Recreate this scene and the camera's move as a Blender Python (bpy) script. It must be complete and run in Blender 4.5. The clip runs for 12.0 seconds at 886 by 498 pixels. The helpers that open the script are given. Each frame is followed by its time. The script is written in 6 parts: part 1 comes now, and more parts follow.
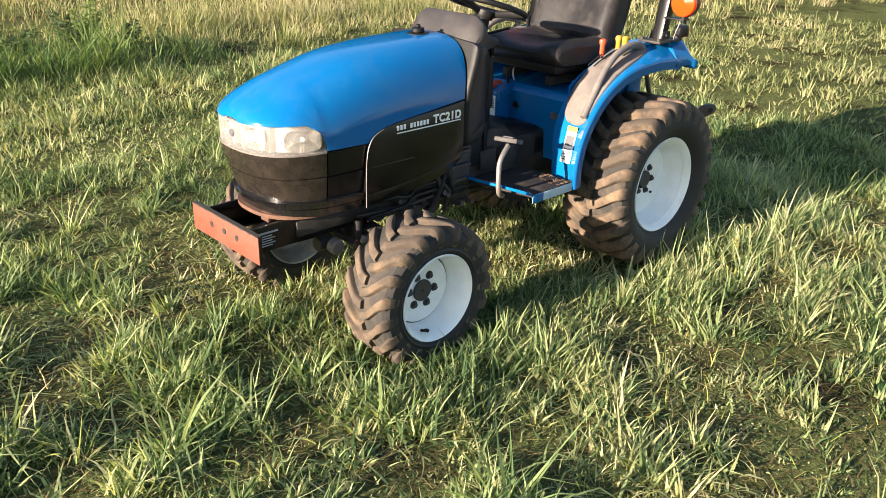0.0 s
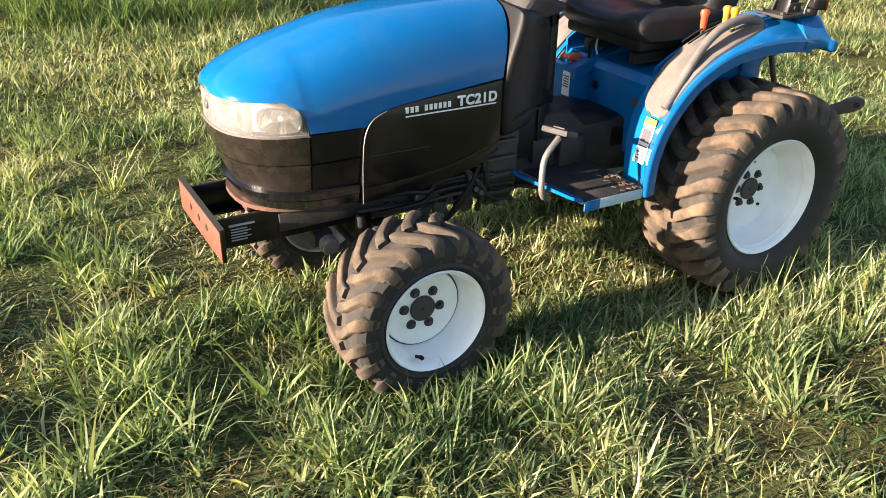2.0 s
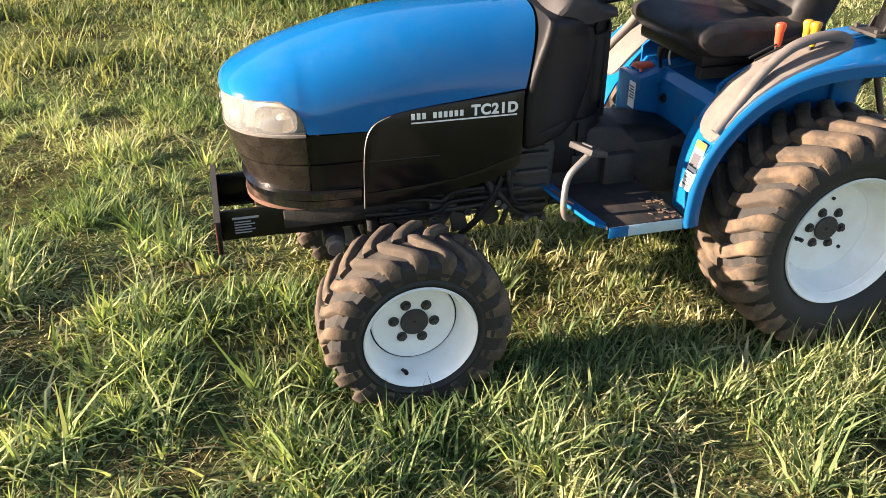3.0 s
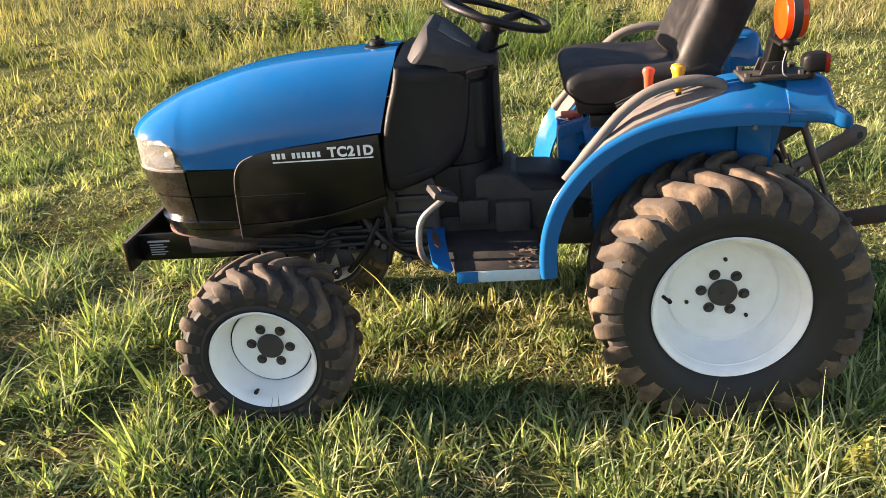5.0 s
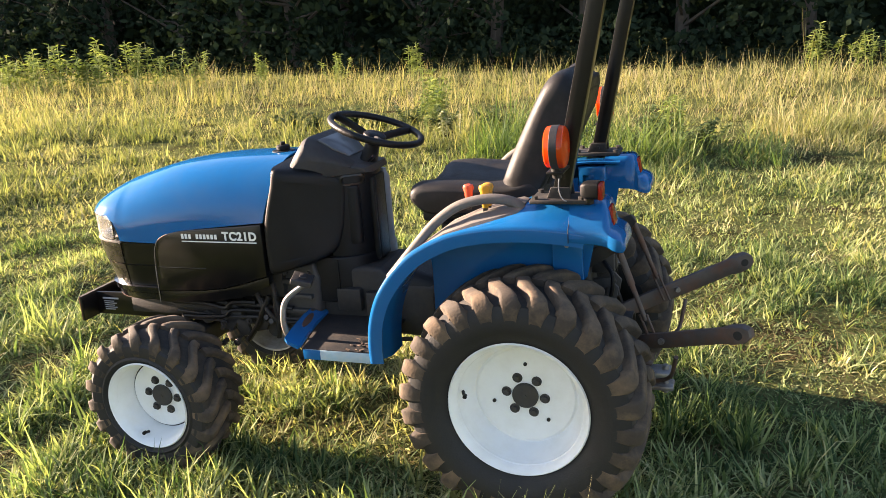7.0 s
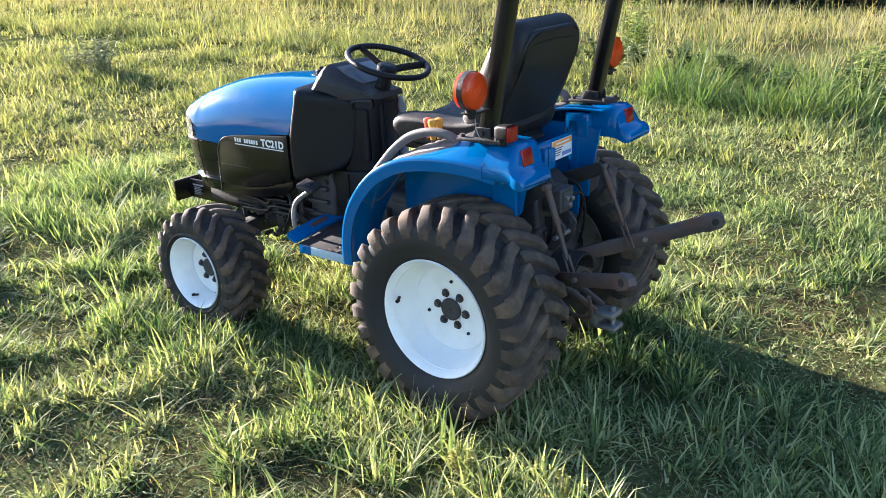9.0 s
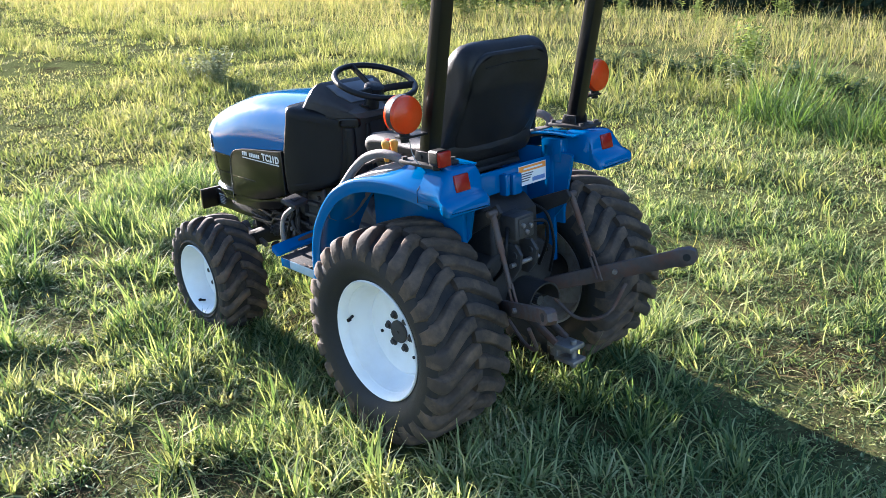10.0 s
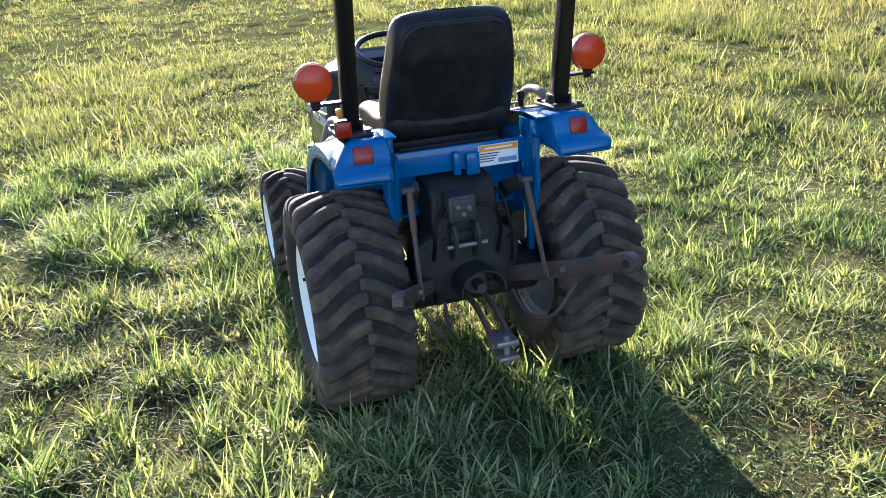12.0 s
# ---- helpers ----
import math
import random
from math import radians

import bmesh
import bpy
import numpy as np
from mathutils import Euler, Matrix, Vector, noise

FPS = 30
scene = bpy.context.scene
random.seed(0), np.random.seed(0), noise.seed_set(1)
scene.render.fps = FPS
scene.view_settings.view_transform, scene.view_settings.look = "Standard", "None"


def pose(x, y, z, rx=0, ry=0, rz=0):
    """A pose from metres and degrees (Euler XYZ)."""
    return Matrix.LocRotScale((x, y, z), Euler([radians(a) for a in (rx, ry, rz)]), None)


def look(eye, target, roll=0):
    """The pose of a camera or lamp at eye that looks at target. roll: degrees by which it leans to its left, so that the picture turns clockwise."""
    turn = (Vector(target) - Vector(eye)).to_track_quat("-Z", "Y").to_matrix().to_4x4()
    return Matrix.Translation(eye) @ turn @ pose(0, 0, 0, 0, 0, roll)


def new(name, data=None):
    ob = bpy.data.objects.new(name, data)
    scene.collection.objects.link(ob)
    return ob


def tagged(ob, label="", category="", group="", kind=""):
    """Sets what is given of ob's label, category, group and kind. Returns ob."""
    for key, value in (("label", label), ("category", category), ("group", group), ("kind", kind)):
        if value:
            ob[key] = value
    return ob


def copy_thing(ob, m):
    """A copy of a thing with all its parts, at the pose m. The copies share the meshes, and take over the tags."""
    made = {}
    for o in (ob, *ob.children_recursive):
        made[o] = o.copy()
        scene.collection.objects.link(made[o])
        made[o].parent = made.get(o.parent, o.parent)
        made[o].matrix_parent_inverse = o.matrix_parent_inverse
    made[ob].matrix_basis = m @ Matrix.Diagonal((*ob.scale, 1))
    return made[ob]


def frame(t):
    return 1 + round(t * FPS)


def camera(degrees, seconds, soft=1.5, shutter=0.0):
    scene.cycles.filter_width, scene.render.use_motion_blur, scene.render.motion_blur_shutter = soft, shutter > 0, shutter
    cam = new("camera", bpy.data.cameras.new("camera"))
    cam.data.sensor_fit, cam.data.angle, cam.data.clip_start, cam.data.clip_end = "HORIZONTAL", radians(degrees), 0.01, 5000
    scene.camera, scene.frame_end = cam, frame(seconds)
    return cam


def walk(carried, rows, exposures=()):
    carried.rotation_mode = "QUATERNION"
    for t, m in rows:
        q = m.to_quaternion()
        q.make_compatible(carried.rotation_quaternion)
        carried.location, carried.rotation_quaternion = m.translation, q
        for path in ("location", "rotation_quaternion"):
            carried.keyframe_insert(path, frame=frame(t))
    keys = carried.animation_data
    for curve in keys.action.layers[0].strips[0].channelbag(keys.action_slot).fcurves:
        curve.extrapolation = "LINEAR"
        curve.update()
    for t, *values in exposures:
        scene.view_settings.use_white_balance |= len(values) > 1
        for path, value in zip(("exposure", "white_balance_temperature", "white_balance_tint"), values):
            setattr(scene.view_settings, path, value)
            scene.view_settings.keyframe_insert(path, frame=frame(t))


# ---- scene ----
cam = camera(55.9, 12.0, soft=0.75)
PATH = [
    (0, (-3.274, -2.625, 1.546), (-2.022, -1.269, 0.775), 2.5),
    (0.5, (-3.046, -2.583, 1.529), (-1.911, -1.146, 0.724), 2.0),
    (1, (-2.766, -2.456, 1.53), (-1.729, -0.956, 0.71), 1.9),
    (1.5, (-2.649, -2.413, 1.532), (-1.672, -0.885, 0.689), 1.9),
    (2, (-2.477, -2.472, 1.51), (-1.585, -0.916, 0.624), 2.7),
    (2.5, (-2.163, -2.542, 1.553), (-1.456, -0.948, 0.574), 3.9),
    (2.7, (-2.056, -2.536, 1.574), (-1.441, -0.902, 0.599), 3.3),
    (4.3, (-1.032, -2.745, 1.528), (-1.165, -0.916, 0.728), -2.9),
    (4.5, (-0.909, -2.746, 1.511), (-1.07, -0.923, 0.705), -3.4),
    (5, (-0.539, -2.767, 1.531), (-0.773, -0.95, 0.728), -3.7),
    (5.5, (-0.243, -2.926, 1.531), (-0.62, -1.112, 0.78), -2.5),
    (6, (0.034, -2.982, 1.551), (-0.454, -1.176, 0.843), -1.5),
    (6.5, (0.327, -2.845, 1.543), (-0.243, -1.049, 0.873), -1.3),
    (6.7, (0.448, -2.823, 1.56), (-0.168, -1.024, 0.939), -1.8),
    (8.3, (1.317, -2.801, 1.695), (0.376, -1.119, 1.162), -2.0),
    (8.5, (1.41, -2.755, 1.694), (0.401, -1.14, 1.08), -1.6),
    (9, (1.712, -2.613, 1.668), (0.536, -1.168, 0.941), -1.3),
    (9.5, (1.977, -2.427, 1.708), (0.669, -1.099, 0.984), -1.5),
    (10, (2.186, -2.106, 1.684), (0.757, -0.891, 0.989), -2.1),
    (10.5, (2.402, -1.77, 1.66), (0.845, -0.729, 0.96), -3.4),
    (11, (2.575, -1.427, 1.66), (0.914, -0.58, 0.935), -3.7),
    (11.5, (2.69, -1.1, 1.635), (0.968, -0.442, 0.859), -3.4),
    (12, (2.803, -0.843, 1.621), (1.009, -0.341, 0.893), -3.7),
]
walk(cam, [(t, look(eye, target, roll)) for t, eye, target, roll in PATH], [(0, 2.35, 6450, 15), (2.5, 2.52, 6600, 18), (4.5, 2.58, 7050, 22), (6.5, 2.73, 7150, 24), (8.5, 2.92, 6100, 20), (9.5, 2.83, 5450, 18), (12, 2.80, 5600, 23)])

# ---- world, sun ----
SUN_EL, SUN_AZ = 12.9, 178.2          # degrees; azimuth counted from +x towards +y
world = bpy.data.worlds.new("sky")
scene.world = world
world.use_nodes = True
wn = world.node_tree.nodes
sky = wn.new("ShaderNodeTexSky")
sky.sky_type, sky.sun_disc = "NISHITA", False
sky.sun_elevation, sky.sun_rotation = radians(SUN_EL), radians(90 - SUN_AZ)
sky.air_density, sky.dust_density, sky.ozone_density = 1.0, 0.5, 1.5
wn["Background"].inputs["Strength"].default_value = 0.07
world.node_tree.links.new(sky.outputs[0], wn["Background"].inputs["Color"])
sun_data = bpy.data.lights.new("sun", "SUN")
sun_data.energy, sun_data.angle, sun_data.color = 5.0, radians(0.6), (1.0, 0.85, 0.66)
sun = new("sun", sun_data)
sun_from = Vector((math.cos(radians(SUN_AZ)) * math.cos(radians(SUN_EL)), math.sin(radians(SUN_AZ)) * math.cos(radians(SUN_EL)), math.sin(radians(SUN_EL))))
sun.matrix_world = look(sun_from * 60, (0, 0, 0))


# ---- materials ----
def material(name, base, rough=0.5, metal=0.0, vary=0.25, size=40.0, bump=0.15, bump_size=200.0, coat=0.0, dirt=None, dirt_amount=0.4, dirt_size=6.0, spec=0.5):
    """Principled surface with fine grain, broad stains and relief."""
    m = bpy.data.materials.new(name)
    m.use_nodes = True
    N, K = m.node_tree.nodes, m.node_tree.links.new
    b = N["Principled BSDF"]
    b.inputs["Roughness"].default_value, b.inputs["Metallic"].default_value = rough, metal
    b.inputs["Coat Weight"].default_value, b.inputs["Coat Roughness"].default_value = coat, 0.12
    b.inputs["Specular IOR Level"].default_value = spec
    tc = N.new("ShaderNodeTexCoord")
    fine = N.new("ShaderNodeTexNoise")
    fine.inputs["Scale"].default_value, fine.inputs["Detail"].default_value = size, 6
    K(tc.outputs["Object"], fine.inputs["Vector"])
    ramp = N.new("ShaderNodeMix")
    ramp.data_type = "RGBA"
    lo = [c * (1 - vary) for c in base]
    hi = [min(1, c * (1 + vary)) for c in base]
    ramp.inputs["A"].default_value, ramp.inputs["B"].default_value = (*lo, 1), (*hi, 1)
    K(fine.outputs["Fac"], ramp.inputs["Factor"])
    out = ramp.outputs["Result"]
    if dirt:
        broad = N.new("ShaderNodeTexNoise")
        broad.inputs["Scale"].default_value, broad.inputs["Detail"].default_value, broad.inputs["Roughness"].default_value = dirt_size, 9, 0.65
        K(tc.outputs["Object"], broad.inputs["Vector"])
        rng = N.new("ShaderNodeMapRange")
        rng.inputs["From Min"].default_value, rng.inputs["From Max"].default_value = 0.45, 0.68
        rng.inputs["To Max"].default_value = dirt_amount
        K(broad.outputs["Fac"], rng.inputs["Value"])
        mx = N.new("ShaderNodeMix")
        mx.data_type = "RGBA"
        mx.inputs["B"].default_value = (*dirt, 1)
        K(rng.outputs[0], mx.inputs["Factor"])
        K(out, mx.inputs["A"])
        out = mx.outputs["Result"]
        rr = N.new("ShaderNodeMapRange")
        rr.inputs["To Min"].default_value, rr.inputs["To Max"].default_value = rough, min(1, rough + 0.5)
        K(rng.outputs[0], rr.inputs["Value"])
        K(rr.outputs[0], b.inputs["Roughness"])
    K(out, b.inputs["Base Color"])
    if bump:
        bn = N.new("ShaderNodeTexNoise")
        bn.inputs["Scale"].default_value, bn.inputs["Detail"].default_value = bump_size, 4
        K(tc.outputs["Object"], bn.inputs["Vector"])
        bp = N.new("ShaderNodeBump")
        bp.inputs["Strength"].default_value, bp.inputs["Distance"].default_value = bump, 0.002
        K(bn.outputs["Fac"], bp.inputs["Height"])
        K(bp.outputs["Normal"], b.inputs["Normal"])
    return m


def leaf_material(name, stops, translucent=0.40, rough=0.55, gloss=0.16):
    """Thin leaf: colour differs from blade to blade, light passes through."""
    m = bpy.data.materials.new(name)
    m.use_nodes = True
    N, K = m.node_tree.nodes, m.node_tree.links.new
    b = N["Principled BSDF"]
    b.inputs["Roughness"].default_value, b.inputs["Specular IOR Level"].default_value = rough, gloss
    geo = N.new("ShaderNodeNewGeometry")
    ramp = N.new("ShaderNodeValToRGB")
    el = ramp.color_ramp.elements
    el[0].position, el[0].color = stops[0][0], (*stops[0][1], 1)
    el[1].position, el[1].color = stops[-1][0], (*stops[-1][1], 1)
    for p, c in stops[1:-1]:
        e = el.new(p)
        e.color = (*c, 1)
    patch = N.new("ShaderNodeTexNoise")
    patch.inputs["Scale"].default_value, patch.inputs["Detail"].default_value = 0.9, 3
    tc = N.new("ShaderNodeTexCoord")
    K(tc.outputs["Object"], patch.inputs["Vector"])
    mixv = N.new("ShaderNodeMath")
    mixv.operation = "MULTIPLY_ADD"
    mixv.inputs[1].default_value = 0.80
    K(geo.outputs["Random Per Island"], mixv.inputs[0])
    half = N.new("ShaderNodeMath")
    half.operation = "MULTIPLY_ADD"
    half.inputs[1].default_value, half.inputs[2].default_value = 1.6, -0.70
    K(patch.outputs["Fac"], half.inputs[0])
    K(half.outputs[0], mixv.inputs[2])
    K(mixv.outputs[0], ramp.inputs["Fac"])
    K(ramp.outputs["Color"], b.inputs["Base Color"])
    tr = N.new("ShaderNodeBsdfTranslucent")
    through_leaf = N.new("ShaderNodeMix")
    through_leaf.data_type, through_leaf.blend_type = "RGBA", "MULTIPLY"
    through_leaf.inputs["Factor"].default_value = 1.0
    through_leaf.inputs["B"].default_value = (1.10, 1.12, 0.52, 1)
    K(ramp.outputs["Color"], through_leaf.inputs["A"])
    K(through_leaf.outputs["Result"], tr.inputs["Color"])
    mix = N.new("ShaderNodeMixShader")
    mix.inputs["Fac"].default_value = translucent
    K(b.outputs[0], mix.inputs[1])
    K(tr.outputs[0], mix.inputs[2])
    K(mix.outputs[0], N["Material Output"].inputs["Surface"])
    return m


def lens_material(name, base, translucent=0.5):
    m = material(name, base, 0.18, 0, 0.08, 120, 0.25, 260, spec=0.6)
    N, K = m.node_tree.nodes, m.node_tree.links.new
    tr = N.new("ShaderNodeBsdfTranslucent")
    tr.inputs["Color"].default_value = (*base, 1)
    mix = N.new("ShaderNodeMixShader")
    mix.inputs["Fac"].default_value = translucent
    K(N["Principled BSDF"].outputs[0], mix.inputs[1])
    K(tr.outputs[0], mix.inputs[2])
    K(mix.outputs[0], N["Material Output"].inputs["Surface"])
    return m


M_blue = material("blue_paint", (0.001, 0.098, 0.275), 0.11, 0, 0.06, 8, 0.02, 300, dirt=(0.10, 0.13, 0.15), dirt_amount=0.08, dirt_size=9, spec=0.30)
M_white = material("white_wheel_paint", (0.80, 0.81, 0.80), 0.38, 0, 0.05, 20, 0.05, 150, dirt=(0.50, 0.46, 0.38), dirt_amount=0.22, dirt_size=7)
M_black = material("black_painted_panel", (0.0036, 0.0036, 0.004), 0.28, 0, 0.3, 30, 0.05, 250, coat=0.15, dirt=(0.022, 0.020, 0.019), dirt_amount=0.10, dirt_size=8, spec=0.25)
M_gloss = material("glossy_black_trim", (0.005, 0.005, 0.0055), 0.16, 0, 0.3, 30, 0.05, 200, coat=0.5, dirt=(0.04, 0.034, 0.03), dirt_amount=0.15, dirt_size=9)
M_grille = material("dusty_black_grille", (0.013, 0.0105, 0.009), 0.26, 0, 0.3, 90, 0.25, 420, coat=0.3, dirt=(0.045, 0.034, 0.024), dirt_amount=0.28, dirt_size=22, spec=0.35)
M_plastic = material("black_plastic", (0.0062, 0.0062, 0.0066), 0.45, 0, 0.2, 60, 0.35, 600, dirt=(0.026, 0.025, 0.025), dirt_amount=0.12, dirt_size=7, spec=0.22)
M_dash = material("sun_faded_grey_plastic", (0.026, 0.0245, 0.025), 0.5, 0, 0.2, 60, 0.35, 600, dirt=(0.085, 0.074, 0.066), dirt_amount=0.3, dirt_size=9, spec=0.3)
M_console = material("dusty_grey_plastic", (0.105, 0.092, 0.084), 0.65, 0, 0.18, 50, 0.3, 500, dirt=(0.175, 0.148, 0.122), dirt_amount=0.6, dirt_size=11)
M_vinyl = material("black_vinyl", (0.010, 0.0095, 0.010), 0.46, 0, 0.2, 40, 0.3, 500, dirt=(0.050, 0.043, 0.038), dirt_amount=0.35, dirt_size=13, spec=0.24)
M_iron = material("oily_cast_iron", (0.016, 0.015, 0.015), 0.6, 0.2, 0.4, 50, 0.5, 120, dirt=(0.06, 0.05, 0.038), dirt_amount=0.6, dirt_size=14)
M_grey_iron = material("grey_cast_housing", (0.045, 0.045, 0.046), 0.55, 0.4, 0.3, 50, 0.4, 140, dirt=(0.085, 0.07, 0.055), dirt_amount=0.6, dirt_size=15)
M_tyre = material("tyre_rubber", (0.009, 0.0088, 0.009), 0.7, 0, 0.3, 60, 0.4, 160, dirt=(0.026, 0.022, 0.019), dirt_amount=0.35, dirt_size=9)
M_tread = material("dusty_tread_rubber", (0.046, 0.034, 0.024), 0.9, 0, 0.35, 45, 0.7, 150, dirt=(0.160, 0.108, 0.066), dirt_amount=0.80, dirt_size=9)
M_crown = material("dusty_tyre_crown", (0.016, 0.0145, 0.013), 0.9, 0, 0.3, 50, 0.5, 150, dirt=(0.075, 0.058, 0.042), dirt_amount=0.7, dirt_size=11)
# the dust lies differently on each lug
tn, tk = M_tread.node_tree.nodes, M_tread.node_tree.links.new
info, shift = tn.new("ShaderNodeObjectInfo"), tn.new("ShaderNodeVectorMath")
shift.operation = "MULTIPLY_ADD"
shift.inputs[1].default_value = (1, 1, 1)
far_off = tn.new("ShaderNodeMath")
far_off.operation, far_off.inputs[1].default_value = "MULTIPLY", 37.0
tk(info.outputs["Random"], far_off.inputs[0])
tk(tn["Texture Coordinate"].outputs["Object"], shift.inputs[0])
tk(far_off.outputs[0], shift.inputs[2])
for node in tn:
    if node.bl_idname == "ShaderNodeTexNoise":
        tk(shift.outputs[0], node.inputs["Vector"])
M_rust = material("orange_red_rusty_paint", (0.16, 0.034, 0.017), 0.6, 0, 0.25, 40, 0.4, 180, dirt=(0.08, 0.036, 0.02), dirt_amount=0.8, dirt_size=14)
M_rustbrown = material("brown_rust", (0.072, 0.034, 0.021), 0.85, 0.1, 0.4, 45, 0.6, 160, dirt=(0.14, 0.07, 0.04), dirt_amount=0.6, dirt_size=20)
M_steel = material("worn_grey_steel", (0.26, 0.25, 0.24), 0.45, 0.7, 0.25, 60, 0.3, 220, dirt=(0.16, 0.10, 0.065), dirt_amount=0.6, dirt_size=18)
M_arm = material("weathered_lift_arm_steel", (0.080, 0.064, 0.057), 0.6, 0.35, 0.3, 40, 0.4, 200, dirt=(0.16, 0.075, 0.045), dirt_amount=0.75, dirt_size=14)
M_amber = lens_material("amber_lens", (0.66, 0.078, 0.008), 0.42)
M_red = lens_material("red_lens", (0.40, 0.020, 0.012), 0.4)
M_head = material("headlamp_lens", (0.95, 0.945, 0.93), 0.03, 0, 0.03, 25, 0.10, 60, dirt=(0.5, 0.44, 0.34), dirt_amount=0.05, dirt_size=10)
M_head.node_tree.nodes["Principled BSDF"].inputs["Transmission Weight"].default_value = 0.94
M_head.node_tree.nodes["Principled BSDF"].inputs["IOR"].default_value = 1.25
M_chrome = material("headlamp_reflector", (0.42, 0.39, 0.35), 0.08, 1.0, 0.15, 9, 0.35, 14, dirt=(0.34, 0.26, 0.16), dirt_amount=0.5, dirt_size=9)
M_lamp_back = material("dull_lamp_housing", (0.27, 0.255, 0.23), 0.4, 0.5, 0.15, 9, 0.2, 40, dirt=(0.30, 0.24, 0.16), dirt_amount=0.5, dirt_size=9)
M_bulb = material("bulb_glass", (0.55, 0.52, 0.45), 0.08, 0, 0.05, 40, 0.0, 40)
M_sticker = material("white_sticker", (0.72, 0.72, 0.70), 0.45, 0, 0.05, 40, 0.05, 200, dirt=(0.45, 0.42, 0.36), dirt_amount=0.3)
M_faded = material("faded_grey_print", (0.30, 0.30, 0.31), 0.6, 0, 0.2)
M_kick = material("pale_worn_plastic", (0.24, 0.245, 0.24), 0.55, 0, 0.15, 40, 0.2, 300, dirt=(0.22, 0.20, 0.17), dirt_amount=0.5, dirt_size=10)
M_orange = material("orange_print", (0.75, 0.26, 0.03), 0.5, 0, 0.05)
M_ink = material("dark_print", (0.06, 0.06, 0.07), 0.5, 0, 0.1)
M_bluegrey = material("faded_blue_print", (0.12, 0.2, 0.42), 0.5, 0, 0.1)
M_redknob = material("red_orange_plastic_knob", (0.62, 0.075, 0.03), 0.4, 0, 0.1, dirt=(0.4, 0.2, 0.12), dirt_amount=0.2)
M_yelknob = material("yellow_plastic_knob", (0.52, 0.25, 0.012), 0.4, 0, 0.1, dirt=(0.35, 0.25, 0.12), dirt_amount=0.2)
M_inner = material("dusty_inner_rim", (0.30, 0.29, 0.275), 0.6, 0, 0.2, 30, 0.2, 160, dirt=(0.16, 0.125, 0.09), dirt_amount=0.8, dirt_size=13)
M_mat = material("black_rubber_floor_mat", (0.018, 0.0175, 0.018), 0.8, 0, 0.3, 50, 0.5, 300, dirt=(0.065, 0.050, 0.038), dirt_amount=0.5, dirt_size=12, spec=0.2)
M_edge = material("worn_pale_blue_edge", (0.30, 0.44, 0.52), 0.5, 0, 0.2, 40, 0.2, 200, dirt=(0.45, 0.44, 0.40), dirt_amount=0.7, dirt_size=10)
M_display = material("instrument_glass", (0.085, 0.092, 0.105), 0.30, 0, 0.2, 20, 0, coat=0.3)
M_leafdry = material("dry_leaf_litter", (0.10, 0.062, 0.038), 0.85, 0, 0.4)
M_hole = material("dark_recess", (0.012, 0.011, 0.010), 0.8)


# ---- mesh helpers ----
def part(name, bm, mat, parent, label="", sharp=38, mats=()):
    """Link a bmesh as one mesh object under a thing or a part."""
    bmesh.ops.recalc_face_normals(bm, faces=bm.faces[:])
    me = bpy.data.meshes.new(name)
    bm.to_mesh(me)
    bm.free()
    for mm in (mat, *mats):
        me.materials.append(mm)
    me.polygons.foreach_set("use_smooth", [True] * len(me.polygons))
    me.set_sharp_from_angle(angle=radians(sharp))
    ob = new(name, me)
    ob.parent = parent
    return tagged(ob, label)


def loft(bm, loops, closed=True, caps=True, mat=0):
    rows = [[bm.verts.new(p) for p in lp] for lp in loops]
    n = len(rows[0])
    fs = []
    for a, b in zip(rows, rows[1:]):
        for i in range(n if closed else n - 1):
            j = (i + 1) % n
            fs.append(bm.faces.new((a[i], a[j], b[j], b[i])))
    if caps and closed:
        fs.append(bm.faces.new(rows[0][::-1]))
        fs.append(bm.faces.new(rows[-1]))
    for f in fs:
        f.material_index = mat
    return fs


def rounded(x0, x1, y0, y1, r, seg=3):
    """Rounded rectangle as (u, v) points."""
    out = []
    for cx, cy, a0 in ((x1 - r, y1 - r, 0), (x0 + r, y1 - r, 90), (x0 + r, y0 + r, 180), (x1 - r, y0 + r, 270)):
        for k in range(seg + 1):
            a = radians(a0 + 90 * k / seg)
            out.append((cx + r * math.cos(a), cy + r * math.sin(a)))
    return out


def box(bm, x0, x1, y0, y1, z0, z1, bevel=0.004, seg=2, mat=0, m=None):
    vs = [bm.verts.new((x, y, z)) for z in (z0, z1) for x, y in ((x0, y0), (x1, y0), (x1, y1), (x0, y1))]
    fs = [bm.faces.new([vs[i] for i in q]) for q in ((3, 2, 1, 0), (4, 5, 6, 7), (0, 1, 5, 4), (1, 2, 6, 5), (2, 3, 7, 6), (3, 0, 4, 7))]
    if m is not None:
        bmesh.ops.transform(bm, matrix=m, verts=vs)
    for f in fs:
        f.material_index = mat
    if bevel:
        es = list({e for f in fs for e in f.edges})
        r = bmesh.ops.bevel(bm, geom=es, offset=bevel, segments=seg, profile=0.5, affect="EDGES", clamp_overlap=True)
        for f in r["faces"]:
            f.material_index = mat


